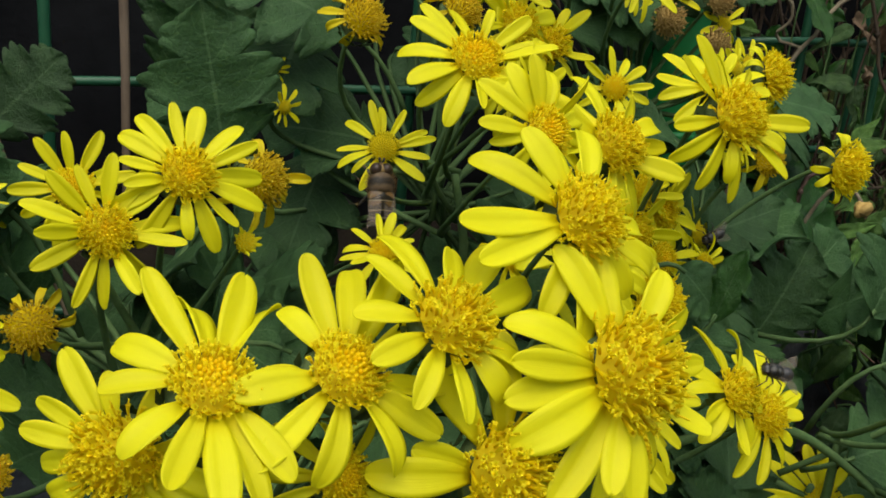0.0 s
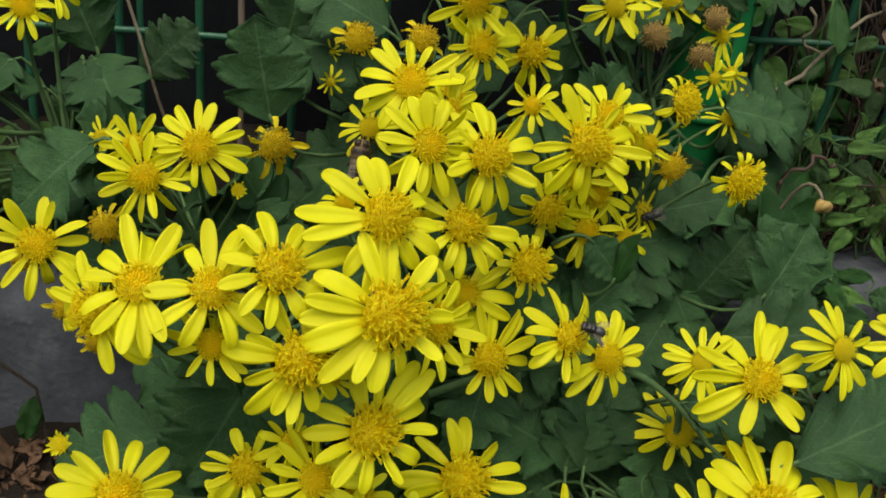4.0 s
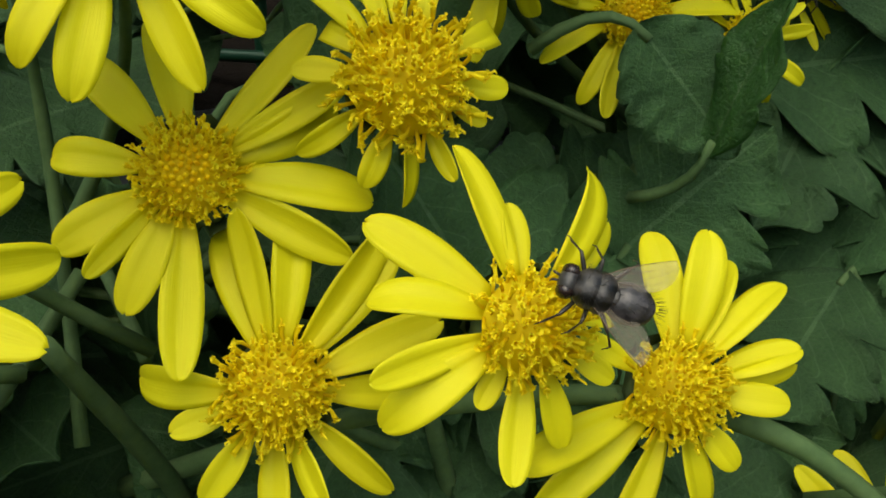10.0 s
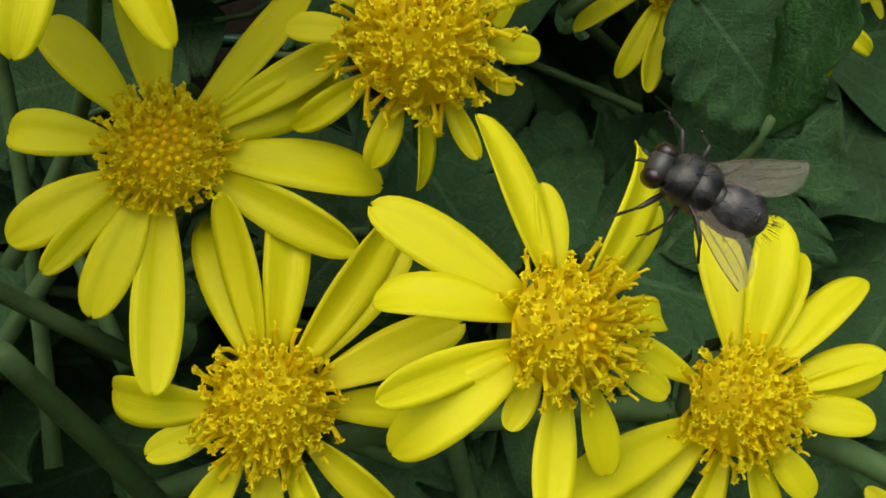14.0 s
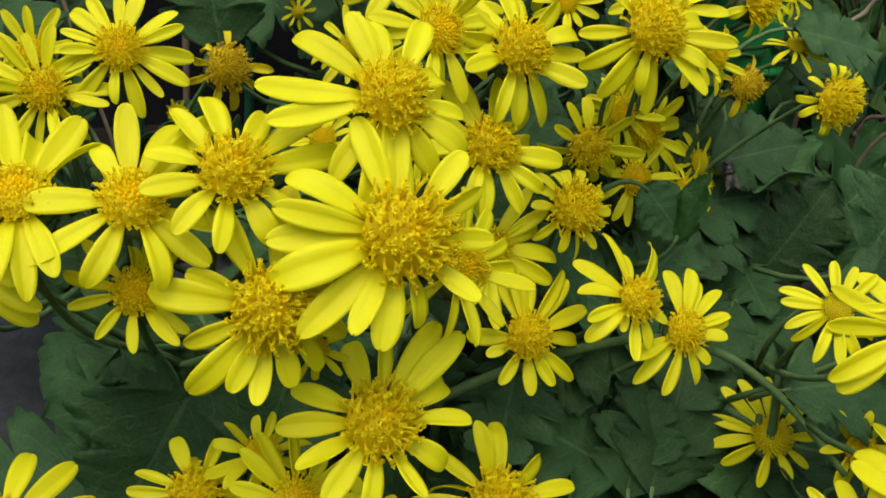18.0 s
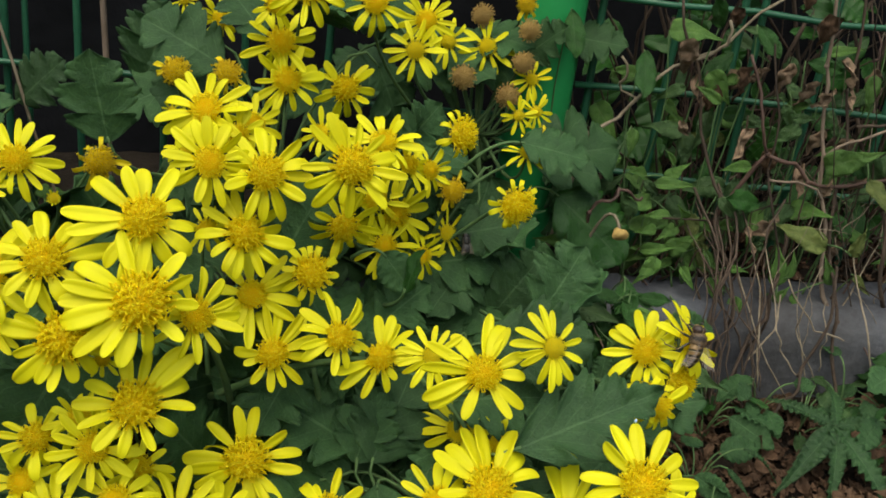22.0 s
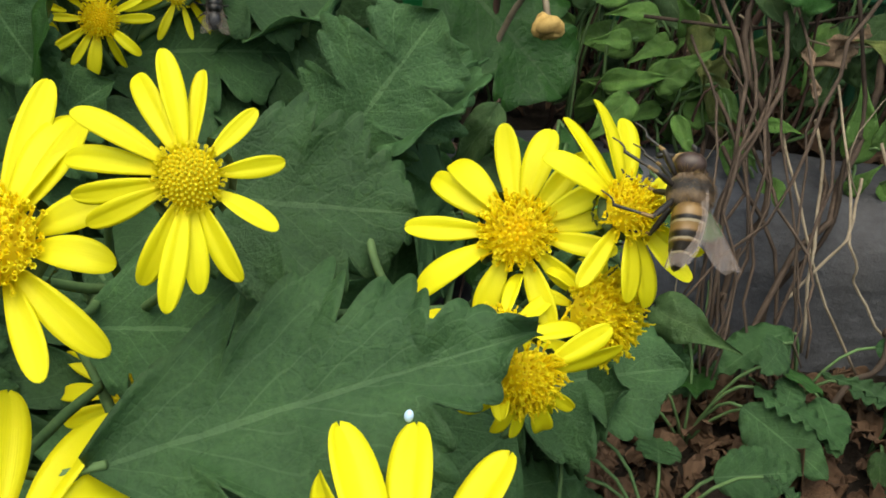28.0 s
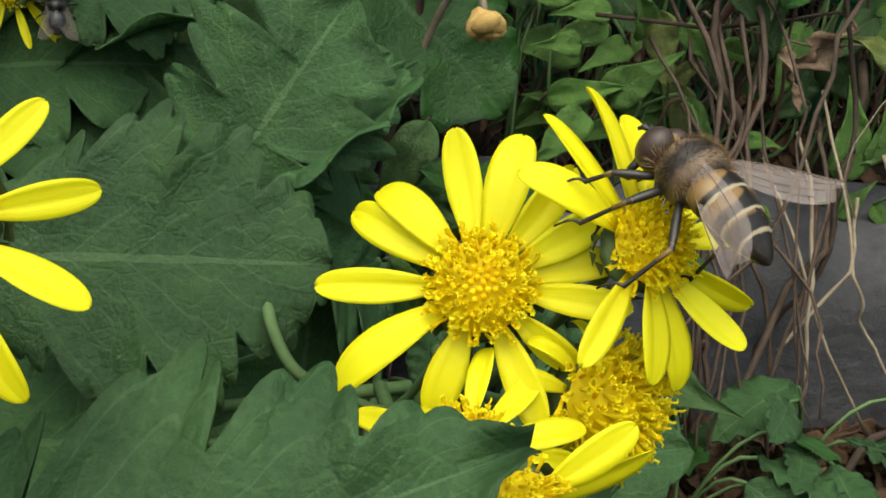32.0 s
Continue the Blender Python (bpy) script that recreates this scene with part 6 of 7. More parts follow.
def build_vine(at, leaves, seed, label, meshes=None):
    """A leafy creeper: each leaf (place, way it hangs, size) on a thin shoot from the foot."""
    rng = random.Random(seed)
    at = Vector(at)
    vine = root("creeper", at, label, "climbing plant", "creepers on the fence")
    for k, (p, along, size) in enumerate(leaves):
        p = Vector(p)
        if k % 3 == 0 or (p - last).length > 0.016:
            foot = Vector((p.x + 0.15 * (at.x - p.x) + rng.gauss(0, 0.004), max(p.y + 0.006, 0.094), curb_top(p.x) - 0.001)) - at
            part("shoot", Shape().tube(wander(rng, foot, p - at + Vector((0, 0.002, 0)), 0.004, 12, 0.06), [0.00042 - 0.000015 * i for i in range(12)], 6).done("shoot", RED_TWIG if k % 2 else STEM), vine)
            last = p
        else:
            part("leaf_stalk", Shape().tube(arc(last - at + Vector((0, 0.003, 0)), (last + p) / 2 - at + Vector((0, -0.002, 0.004)), p - at, 7), 0.00035, 5).done("leaf_stalk", STEM), vine)
        face = Vector((rng.uniform(-0.4, 0.4), -0.8, rng.uniform(0.2, 0.8)))
        part("leaf", rng.choice(meshes or VINE_LEAVES), vine, leaf_pose(p - at, along, face, size))
    return vine


def scatter(rng, centre, spread, count, size, lean=-0.35):
    """Places for leaves round a point."""
    out = []
    for k in range(count):
        p = Vector(centre) + Vector((rng.gauss(0, spread), rng.uniform(-0.010, 0.008) + (0.030 if centre[1] > 0.108 and spread > 0.008 and k % 2 else 0.0), rng.gauss(0, spread)))
        p.z = max(p.z, ground_z(p.x, p.y) + 0.004)
        out.append((p, (rng.uniform(-1, 1), rng.uniform(-0.6, 0.0), rng.uniform(lean - 0.6, lean + 0.7)), rng.uniform(*size)))
    return out


def build_vines():
    rng = random.Random(91)
    build_vine((0.118, 0.112, curb_top(0.118)), [((0.121, 0.116, 0.036), (0.15, -0.3, -0.9), 0.017), ((0.100, 0.114, 0.036), (0.05, -0.2, -0.9), 0.014), ((0.096, 0.113, 0.026), (-0.4, -0.3, -0.8), 0.012)]
               + scatter(rng, (0.113, 0.114, 0.032), 0.013, 10, (0.0084, 0.0205)), 61, "leafy green creeper climbing the wire fence")
    build_vine((0.106, 0.108, curb_top(0.106)), scatter(rng, (0.108, 0.104, 0.005), 0.011, 14, (0.0095, 0.0192), 0.0) + scatter(rng, (0.128, 0.104, -0.004), 0.013, 9, (0.0084, 0.0192), 0.0), 62, "bright green creeper leaves at the foot of the fence")
    build_vine((0.160, 0.112, curb_top(0.16)), scatter(rng, (0.162, 0.116, 0.050), 0.007, 8, (0.0074, 0.0154)) + scatter(rng, (0.145, 0.118, 0.070), 0.020, 9, (0.0105, 0.0230)), 63, "small-leaved green creeper among dry stems on the fence")
    build_vine((0.186, 0.112, curb_top(0.186)), [((0.187, 0.117, 0.066), (0.05, -0.2, -0.95), 0.019), ((0.205, 0.112, 0.036), (-0.8, -0.4, -0.3), 0.020)] + scatter(rng, (0.215, 0.116, 0.06), 0.024, 12, (0.0105, 0.0243)), 64, "sparse creeper with pointed green leaves among dry stems")
    build_vine((0.166, 0.095, curb_top(0.166)), [((0.1615, 0.090, -0.0121), (-0.22, -0.10, 0.97), 0.0205), ((0.1647, 0.090, -0.0087), (0.05, -0.05, 1.0), 0.0128), ((0.1615, 0.090, -0.0190), (0.40, -0.25, 0.85), 0.0105), ((0.181, 0.088, -0.0086), (-0.42, -0.1, 0.85), 0.0142), ((0.168, 0.091, -0.016), (0.5, -0.4, -0.6), 0.0085)],
               65, "low creeper with upright green leaves at the curb's edge", VINE_LEAVES[:1])
    build_vine((0.178, 0.096, curb_top(0.178)), [((0.1762, 0.092, 0.0045), (-0.88, -0.15, 0.44), 0.026), ((0.186, 0.090, 0.003), (0.1, -0.3, 0.9), 0.014), ((0.190, 0.092, -0.006), (0.7, -0.3, -0.4), 0.013)],
               73, "creeper with pale-edged pointed leaves before the fence", PALE_LEAVES)
    build_vine((0.126, 0.104, curb_top(0.126)), scatter(rng, (0.1235, 0.101, -0.001), 0.0075, 17, (0.0105, 0.0185), -0.1) + scatter(rng, (0.131, 0.100, -0.010), 0.005, 7, (0.009, 0.015), -0.3), 74, "bright green leafy creeper at the foot of the fence", VINE_LEAVES[:3] + PALE_LEAVES[:1])
    build_vine((0.240, 0.112, curb_top(0.24)), scatter(rng, (0.245, 0.116, 0.045), 0.026, 14, (0.0105, 0.0256)), 66, "green creeper on the far part of the fence")
    build_vine((0.170, 0.120, curb_top(0.17)), scatter(rng, (0.172, 0.108, 0.018), 0.016, 12, (0.0105, 0.0230)) + scatter(rng, (0.150, 0.112, 0.040), 0.014, 7, (0.0105, 0.0218)), 72, "green creeper leaves hanging before the dry stems", VINE_LEAVES + DARK_LEAVES[:1] + PALE_LEAVES[:1])
    build_vine((0.200, 0.128, curb_top(0.2)), [((0.198, 0.131, 0.012), (0.3, -0.4, -0.6), 0.028), ((0.215, 0.130, 0.000), (0.6, -0.4, -0.4), 0.026), ((0.180, 0.131, 0.020), (-0.3, -0.4, -0.5), 0.022), ((0.165, 0.131, 0.006), (-0.1, -0.5, -0.5), 0.022), ((0.228, 0.130, 0.03), (0.3, -0.3, -0.6), 0.024)]
               , 68, "creeper with broad dark green leaves in the shade", [DARK_LEAVES[0], WEED_LEAVES[1]])
    build_vine((0.130, 0.128, curb_top(0.13)), scatter(rng, (0.128, 0.126, 0.045), 0.024, 15, (0.0126, 0.0256)), 69, "dark green creeper behind the dry stems", DARK_LEAVES + VINE_LEAVES[:1])
    build_vine((-0.19, 0.128, curb_top(-0.19)), scatter(rng, (-0.19, 0.124, 0.02), 0.018, 9, (0.0084, 0.0205)), 67, "dark green creeper on the wire fence", DARK_LEAVES)
    build_vine((0.115, 0.090, curb_top(0.115)), scatter(rng, (0.108, 0.066, -0.036), 0.006, 10, (0.0126, 0.0220)) + scatter(rng, (0.122, 0.062, -0.043), 0.0055, 10, (0.0140, 0.0240)) + scatter(rng, (0.094, 0.064, -0.036), 0.006, 7, (0.0126, 0.0230)) + scatter(rng, (0.084, 0.068, -0.020), 0.008, 7, (0.0126, 0.0230)) + scatter(rng, (0.100, 0.070, -0.022), 0.005, 7, (0.0126, 0.0200)),
               70, "dense green creeper hanging over the face of the curb", DARK_LEAVES + VINE_LEAVES + WEED_LEAVES)
    build_vine((0.098, 0.088, curb_top(0.098)), scatter(rng, (0.097, 0.072, -0.016), 0.0055, 13, (0.0120, 0.0180), -0.2), 75, "dark green creeper leaves spilling over the edge of the curb", DARK_LEAVES)
    build_vine((0.147, 0.090, curb_top(0.147)), [((0.1450, 0.086, -0.0164), (-0.08, -0.42, -0.90), 0.0150), ((0.196, 0.070, -0.030), (0.6, -0.3, 0.3), 0.018), ((0.204, 0.068, -0.034), (0.3, -0.5, 0.6), 0.019)],
               71, "sparse creeper with green leaves before the curb", VINE_LEAVES[:1] + DARK_LEAVES)
    hung = [(0.175, 0.112, 0.072, 0.020), (0.135, 0.114, 0.064, 0.015), (0.138, 0.124, 0.061, 0.016), (0.157, 0.098, 0.014, 0.015), (0.171, 0.110, 0.045, 0.014), (0.192, 0.108, 0.030, 0.012), (0.147, 0.096, 0.008, 0.012), (0.205, 0.104, 0.048, 0.013), (0.160, 0.108, 0.088, 0.014)]
    hung += [(rng.uniform(0.11, 0.24), rng.uniform(0.098, 0.122), rng.uniform(-0.005, 0.095), rng.uniform(0.008, 0.017)) for _ in range(24)]
    for x, y, z, s in hung:
        ob = new("dead_leaf", rng.choice(TAN_LEAVES + TAN_LEAVES + DEAD_LEAVES[:1]))
        ob.matrix_world = leaf_pose((x, y, z), (rng.uniform(-0.5, 0.5), -0.15, -1), (rng.uniform(-0.8, 0.8), -0.8, 0.3), s)
        tagged(ob, "curled pale brown dead leaf caught in the creeper", "dead leaf", "dead leaves in the creeper")


def build_weed(at, count, size, seed, label, meshes):
    """A low weed: a tuft of leaves on short stalks from one root."""
    rng = random.Random(seed)
    at = Vector(at)
    weed = root("weed", at, label, "weed", "weeds along the curb")
    for k in range(count):
        w = rng.uniform(0, 6.28)
        rise = rng.uniform(0.004, 0.022)
        end = Vector((math.cos(w) * rng.uniform(0.3, 1.0) * size, math.sin(w) * 0.6 * size, rise))
        part("leaf_stalk", Shape().tube(arc((0, 0, -0.001), (end.x * 0.3, end.y * 0.3, rise), end, 6), 0.00032, 5).done("leaf_stalk", STEM), weed)
        d = Vector((math.cos(w), math.sin(w) - 0.4, rng.uniform(-0.4, 0.2)))
        part("leaf", rng.choice(meshes), weed, leaf_pose(end, d, (rng.uniform(-0.6, 0.6), rng.uniform(-0.9, 0.1), 0.8), rng.uniform(0.5, 1.15) * size))


def tall_weed(foot, hub, tips, wide, label, meshes):
    """A weed with a bare stem and long leaves that spread from its head."""
    foot, hub = Vector(foot), Vector(hub)
    weed = root("weed", foot, label, "weed", "weeds along the curb")
    part("stem", Shape().tube(arc((0, 0, -0.002), (hub - foot) * 0.5 + Vector((0, 0.003, 0.006)), hub - foot, 9), 0.0006, 6).done("stem", RED_TWIG), weed)
    for k, tip in enumerate(tips):
        d = Vector(tip) - hub
        part("leaf", meshes[k % len(meshes)], weed, leaf_pose(hub - foot, d + Vector((0, 0, 0.25 * d.length)), (0.1, -0.5, 0.9), d.length * wide * (0.8 + 0.25 * ((k * 7) % 5) / 4)))


def build_weeds():
    rng = random.Random(71)
    tall_weed((0.170, 0.040, front_level(0.17)), (0.168, 0.030, -0.034), ((0.1425, 0.0, -0.048), (0.164, 0.005, -0.047), (0.1815, 0.005, -0.050), (0.1935, 0.03, -0.0325), (0.147, 0.034, -0.030), (0.176, 0.052, -0.026), (0.155, 0.020, -0.052)), 1.25,
              "tall weed with long narrow drooping green leaves", LONG_LEAVES)
    for x, y, n, s in ((0.152, 0.058, 7, 0.017), (0.166, 0.050, 6, 0.018), (0.203, 0.058, 7, 0.019), (0.131, 0.048, 7, 0.018), (0.121, 0.020, 8, 0.017), (0.112, 0.038, 7, 0.016), (0.226, 0.045, 7, 0.020), (0.186, 0.062, 6, 0.015), (0.205, 0.020, 7, 0.018), (0.140, 0.005, 5, 0.014), (0.104, 0.010, 6, 0.015), (0.195, 0.040, 7, 0.017), (0.118, -0.005, 6, 0.014), (0.214, 0.066, 7, 0.018)):
        build_weed((x, y, ground_z(x, y)), n, s, int(x * 1000), "low weed with toothed grey-green leaves on the litter", (WEED_LEAVES, WEED_LEAVES + LONG_LEAVES, VINE_LEAVES[3:] + WEED_LEAVES, DARK_LEAVES + WEED_LEAVES)[int(x * 1000) % 4])
    for x, y, n, s in ((-0.168, 0.122, 11, 0.014), (-0.152, 0.124, 10, 0.012), (-0.186, 0.120, 12, 0.015), (-0.13, 0.122, 9, 0.012), (-0.205, 0.122, 11, 0.014), (-0.176, 0.130, 9, 0.012), (-0.225, 0.123, 9, 0.013), (-0.172, 0.106, 6, 0.009), (-0.196, 0.108, 6, 0.009)):
        build_weed((x, y, ground_z(x, y)), n, s, int(-x * 1000), "small round-leaved weed on the soil under the fence", ROUND_LEAVES)
    for x, y, n, s in ((-0.118, 0.06, 4, 0.024), (-0.205, 0.062, 4, 0.018)):
        build_weed((x, y, ground_z(x, y)), n, s, int(-x * 1000) + 5, "weed with narrow green leaves before the curb", DARK_LEAVES)
    at = Vector((-0.150, 0.058, front_level(-0.15)))
    trail = root("weed", at, "thin dark trailing shoot with small leaves before the curb", "weed", "weeds along the curb")
    part("stem", Shape().tube([(0, 0, 0), (-0.002, 0, 0.018), (-0.004, 0.002, 0.032), (-0.014, 0.002, 0.041), (-0.025, 0.002, 0.050), (-0.035, 0.002, 0.058), (-0.048, 0.004, 0.064)], 0.00055, 6).done("stem", TWIG), trail)
    for p, d, s, me in (((-0.004, 0.000, 0.031), (-0.2, -0.3, -0.9), 0.019, DARK_LEAVES[0]), ((-0.027, 0.0, 0.044), (0.0, -0.3, -0.9), 0.009, VINE_LEAVES[1]), ((-0.021, 0.0, 0.049), (0.6, -0.3, 0.5), 0.008, VINE_LEAVES[0]), ((-0.036, 0.0, 0.058), (-0.5, -0.3, 0.6), 0.012, VINE_LEAVES[2])):
        part("leaf", me, trail, leaf_pose(p, d, (0.2, -0.9, 0.4), s))
    for x, y, s, w in ((-0.163, 0.055, 0.015, 2.2), (-0.185, 0.048, 0.014, 0.6), (-0.135, 0.050, 0.013, 4.0), (-0.200, 0.056, 0.012, 1.2), (0.146, 0.030, 0.020, 0.8), (0.190, 0.030, 0.015, 2.9)):
        ob = new("dead_leaf", rng.choice(DEAD_LEAVES[:2]))
        ob.matrix_world = leaf_pose((x, y, ground_z(x, y) + 0.007), (math.cos(w), math.sin(w), 0.15), (0.1, -0.5, 0.9), s)
        tagged(ob, "curled reddish-brown dead leaf on the soil", "dead leaf", "dead leaves on the soil")
    bud = root("spent_bud", (0.093, 0.086, curb_top(0.09)), "pinkish-brown dry bud on a thin bent stalk", "dry bud")
    part("stalk", Shape().tube(arc((-0.012, 0.004, 0.002), (-0.004, 0.0, 0.05), (0.0, -0.012, 0.034), 10), 0.0006, 6).done("stalk", DEAD_GRASS), bud)
    for k in range(7):
        scale = Shape().ball((0.0009 * math.cos(k * 2.4), -0.012 + 0.0009 * math.sin(k * 2.4), 0.0325 + 0.0005 * (k % 3)), (0.0024, 0.0011, 0.0017), Matrix.Rotation(k * 1.3, 3, "Y"), 5, 7)
        part("bud_scale", scale.done("bud_scale", SPENT), bud)


build_litter()
build_undergrowth()
build_tangle()
build_stems()
build_vines()
build_weeds()


# ---- insects ----
def body_pose(at, ahead, up):
    """A pose for an insect: x ahead, z out of its back."""
    x = Vector(ahead).normalized()
    z = Vector(up)
    z = (z - x * z.dot(x)).normalized()
    return Matrix.Translation(at) @ Matrix((x, z.cross(x), z)).transposed().to_4x4()


def wing_mesh(name, long, wide, material, torn=0.0, seed=0, vein=1.0, way=1):
    """A membrane along +y with its veins; u along it."""
    rng = random.Random(seed)
    sh = Shape()
    n, c = 14, 5
    top = []
    uvs = []
    for i in range(n):
        s = i / (n - 1)
        lead = 0.10 * wide * math.sin(math.pi * s)
        span = wide * (0.22 + 0.78 * math.sin(min(1, s / 0.65) * math.pi / 2)) * math.sqrt(max(0.05, 1 - max(0, (s - 0.60) / 0.42) ** 2))
        for k in range(c):
            q = k / (c - 1)
            rag = -torn * long * rng.random() * (i == n - 1)
            top.append((lead - span * q, s * long + rag, 0.03 * wide * math.sin(6 * s + 4 * q)))
            uvs.append((s, q))
    m = n * c
    verts = top + [(x, y, z - 0.00003) for x, y, z in top]
    faces = []
    for i in range(n - 1):
        for k in range(c - 1):
            a = i * c + k
            faces += [(a, a + 1, a + c + 1, a + c), (m + a, m + a + c, m + a + c + 1, m + a + 1)]
    sh.add(verts, faces, uvs + uvs, 0)
    for k, last in ((0, n - 1), (1, n - 2), (2, n - 2), (3, n - 4)):
        pts = [Vector(top[i * c + k]) + Vector((0, 0, 0.00002)) for i in range(0, last + 1)]
        sh.tube(pts, [vein * long * (0.013 if k == 0 else 0.0075)] * len(pts), 4, 1)
    for i, k in ((5, 0), (8, 1), (7, 2), (10, 1)):
        sh.tube([Vector(top[i * c + k]) + Vector((0, 0, 0.00002)), Vector(top[i * c + k + 1]) + Vector((0, 0, 0.00002))], vein * long * 0.005, 4, 1)
    if way < 0:
        sh.v = [(x, -y, z) for x, y, z in sh.v]
        sh.f = [face[::-1] for face in sh.f]
    return sh.done(name, [material, VEIN])


def leg(parent, hip, knee, ankle, toe, thick, joint=None):
    """Thick femur, thinner shin, jointed foot; joint: the colour of the knee."""
    hip, knee, ankle, toe = (Vector(p) for p in (hip, knee, ankle, toe))
    pts, r = [], []
    for k in range(6):
        pts.append(hip.lerp(knee, k / 5))
        r.append(thick * (0.75 + 0.55 * math.sin(math.pi * (0.15 + 0.75 * k / 5))))
    for k in range(1, 6):
        pts.append(knee.lerp(ankle, k / 5))
        r.append(thick * (0.50 + 0.22 * k / 5))
    for k in range(1, 6):
        pts.append(ankle.lerp(toe, k / 5) + Vector((0, 0, 0.0004 * math.sin(math.pi * k / 5))))
        r.append(thick * (0.42 - 0.04 * k + 0.10 * (k % 2)))
    limb = part("leg", Shape().tube(pts, r, 7).done("leg", FLY_LEG), parent)
    if joint:
        part("knee", Shape().tube([knee.lerp(hip, 0.10), knee, knee.lerp(ankle, 0.3)], [thick * 1.0, thick * 0.86, thick * 0.66], 7).done("knee", joint), limb, None, "tawny knee")


def hairs(centre, size, count, long, seed):
    rng = random.Random(seed)
    sh = Shape()
    for k in range(count):
        d = Vector([rng.gauss(0, 1) for _ in range(3)]).normalized()
        if d.z < -0.35:
            continue
        p = Vector(centre) + Vector((d.x * size[0], d.y * size[1], d.z * size[2]))
        d = (d + Vector((-0.5, 0, 0))).normalized()
        sh.tube([p - d * long * 0.2, p + d * long], [long * 0.035, long * 0.008], 3)
    return sh


def build_fly(name, at, long, label, spread=1.0):
    """A house-fly-like insect: grey dusted body, dark eyes, clear wings held half open."""
    fly = root(name, at, label, "fly")
    L = long
    part("head", Shape().ball((0.385 * L, 0, 0.01 * L), (0.098 * L, 0.150 * L, 0.130 * L), None, 9, 14).done("head", FLY_GREY), fly)
    for s in (1, -1):
        part("eye", Shape().ball((0.392 * L, s * 0.092 * L, 0.015 * L), (0.085 * L, 0.076 * L, 0.118 * L), None, 10, 14).done("eye", FLY_EYE), fly)
        part("antenna", Shape().tube([(0.47 * L, s * 0.02 * L, 0.04 * L), (0.53 * L, s * 0.035 * L, 0.03 * L), (0.55 * L, s * 0.05 * L, -0.01 * L)], [0.012 * L, 0.014 * L, 0.004 * L], 5).done("antenna", FLY_LEG), fly)
    back = Shape().ball((0.190 * L, 0, 0.03 * L), (0.165 * L, 0.190 * L, 0.180 * L), None, 12, 18)
    back.ball((0.075 * L, 0, 0.035 * L), (0.140 * L, 0.196 * L, 0.180 * L), None, 12, 18)
    part("thorax", back.done("thorax", FLY_BACK), fly)
    part("scutellum", Shape().ball((-0.055 * L, 0, 0.105 * L), (0.070 * L, 0.085 * L, 0.055 * L), None, 8, 12).done("scutellum", FLY_BACK), fly)
    part("bristles", hairs((0.14 * L, 0, 0.03 * L), (0.21 * L, 0.16 * L, 0.16 * L), 260, 0.095 * L, 3).done("bristles", FLY_LEG), fly)
    sh = Shape().ball((-0.19 * L, 0, 0.0), (0.25 * L, 0.195 * L, 0.178 * L), None, 14, 20)
    for x, r in ((-0.12, 0.178), (-0.22, 0.186), (-0.32, 0.160)):
        sh.tube([(x * L, 0, 0), ((x - 0.02) * L, 0, 0)], [r * 0.94 * L, r * 0.90 * L], 20)
    part("abdomen", sh.done("abdomen", FLY_BELLY), fly)
    part("bristles", hairs((-0.24 * L, 0, 0.0), (0.25 * L, 0.18 * L, 0.165 * L), 220, 0.07 * L, 4).done("bristles", FLY_LEG), fly)
    me = wing_mesh("wing", 0.70 * L, 0.26 * L, WING, 0.0, 0, 0.45)
    for s in (1, -1):
        out = Matrix.Translation((0.14 * L, s * 0.13 * L, 0.12 * L)) @ Matrix.Rotation(s * radians(58 if spread > 0.5 else 72), 4, "Z") @ Matrix.Rotation(radians(-6 * s), 4, "Y")
        flip = Matrix.Diagonal((1, s, 1, 1))
        part("wing", me, fly, out @ flip)
    for s in (1, -1):
        for x, kx, ax in ((0.24, 0.36, 0.46), (0.13, 0.15, 0.20), (0.03, -0.10, -0.20)):
            leg(fly, (x * L, s * 0.10 * L, -0.08 * L), (kx * L, s * 0.30 * L, -0.02 * L), (ax * L, s * 0.40 * L, -0.20 * L), ((ax + 0.05) * L, s * 0.44 * L, -0.27 * L), 0.018 * L)
    return fly


def wing_pose(L, s, sweep, lift=8):
    """A wing at its joint, swept back from straight out and raised by some degrees."""
    return Matrix.Translation((0.13 * L, s * 0.14 * L, 0.11 * L)) @ Matrix.Rotation(s * radians(lift), 4, "X") @ Matrix.Rotation(s * radians(sweep), 4, "Z") @ Matrix.Rotation(radians(10 * s), 4, "Y")


def abdomen_mesh(L):
    """A tapering abdomen of overlapping segments that bends down towards its tip."""
    profile = [(0.0, 0.04), (0.03, 0.135), (0.10, 0.185), (0.20, 0.205), (0.335, 0.200), (0.345, 0.194), (0.45, 0.192), (0.585, 0.178), (0.595, 0.172), (0.70, 0.154), (0.77, 0.132), (0.78, 0.125), (0.88, 0.090), (0.96, 0.048), (1.0, 0.004)]
    sides = 32
    verts, uvs, faces = [], [], []
    for v, r in profile:
        x, z = (0.05 - 0.57 * v) * L, (0.015 - 0.085 * v * v) * L
        for k in range(sides):
            w = 2 * math.pi * k / sides
            verts.append((x, math.sin(w) * r * L, z + math.cos(w) * r * L * (0.74 if math.cos(w) > 0 else 0.62)))
            uvs.append((k / sides if k <= sides / 2 else k / sides - 1, v))
    for i in range(len(profile) - 1):
        for k in range(sides):
            faces.append((i * sides + k, i * sides + (k + 1) % sides, (i + 1) * sides + (k + 1) % sides, (i + 1) * sides + k))
    return mesh("abdomen", verts, [f[::-1] for f in faces], BANDS, uvs)


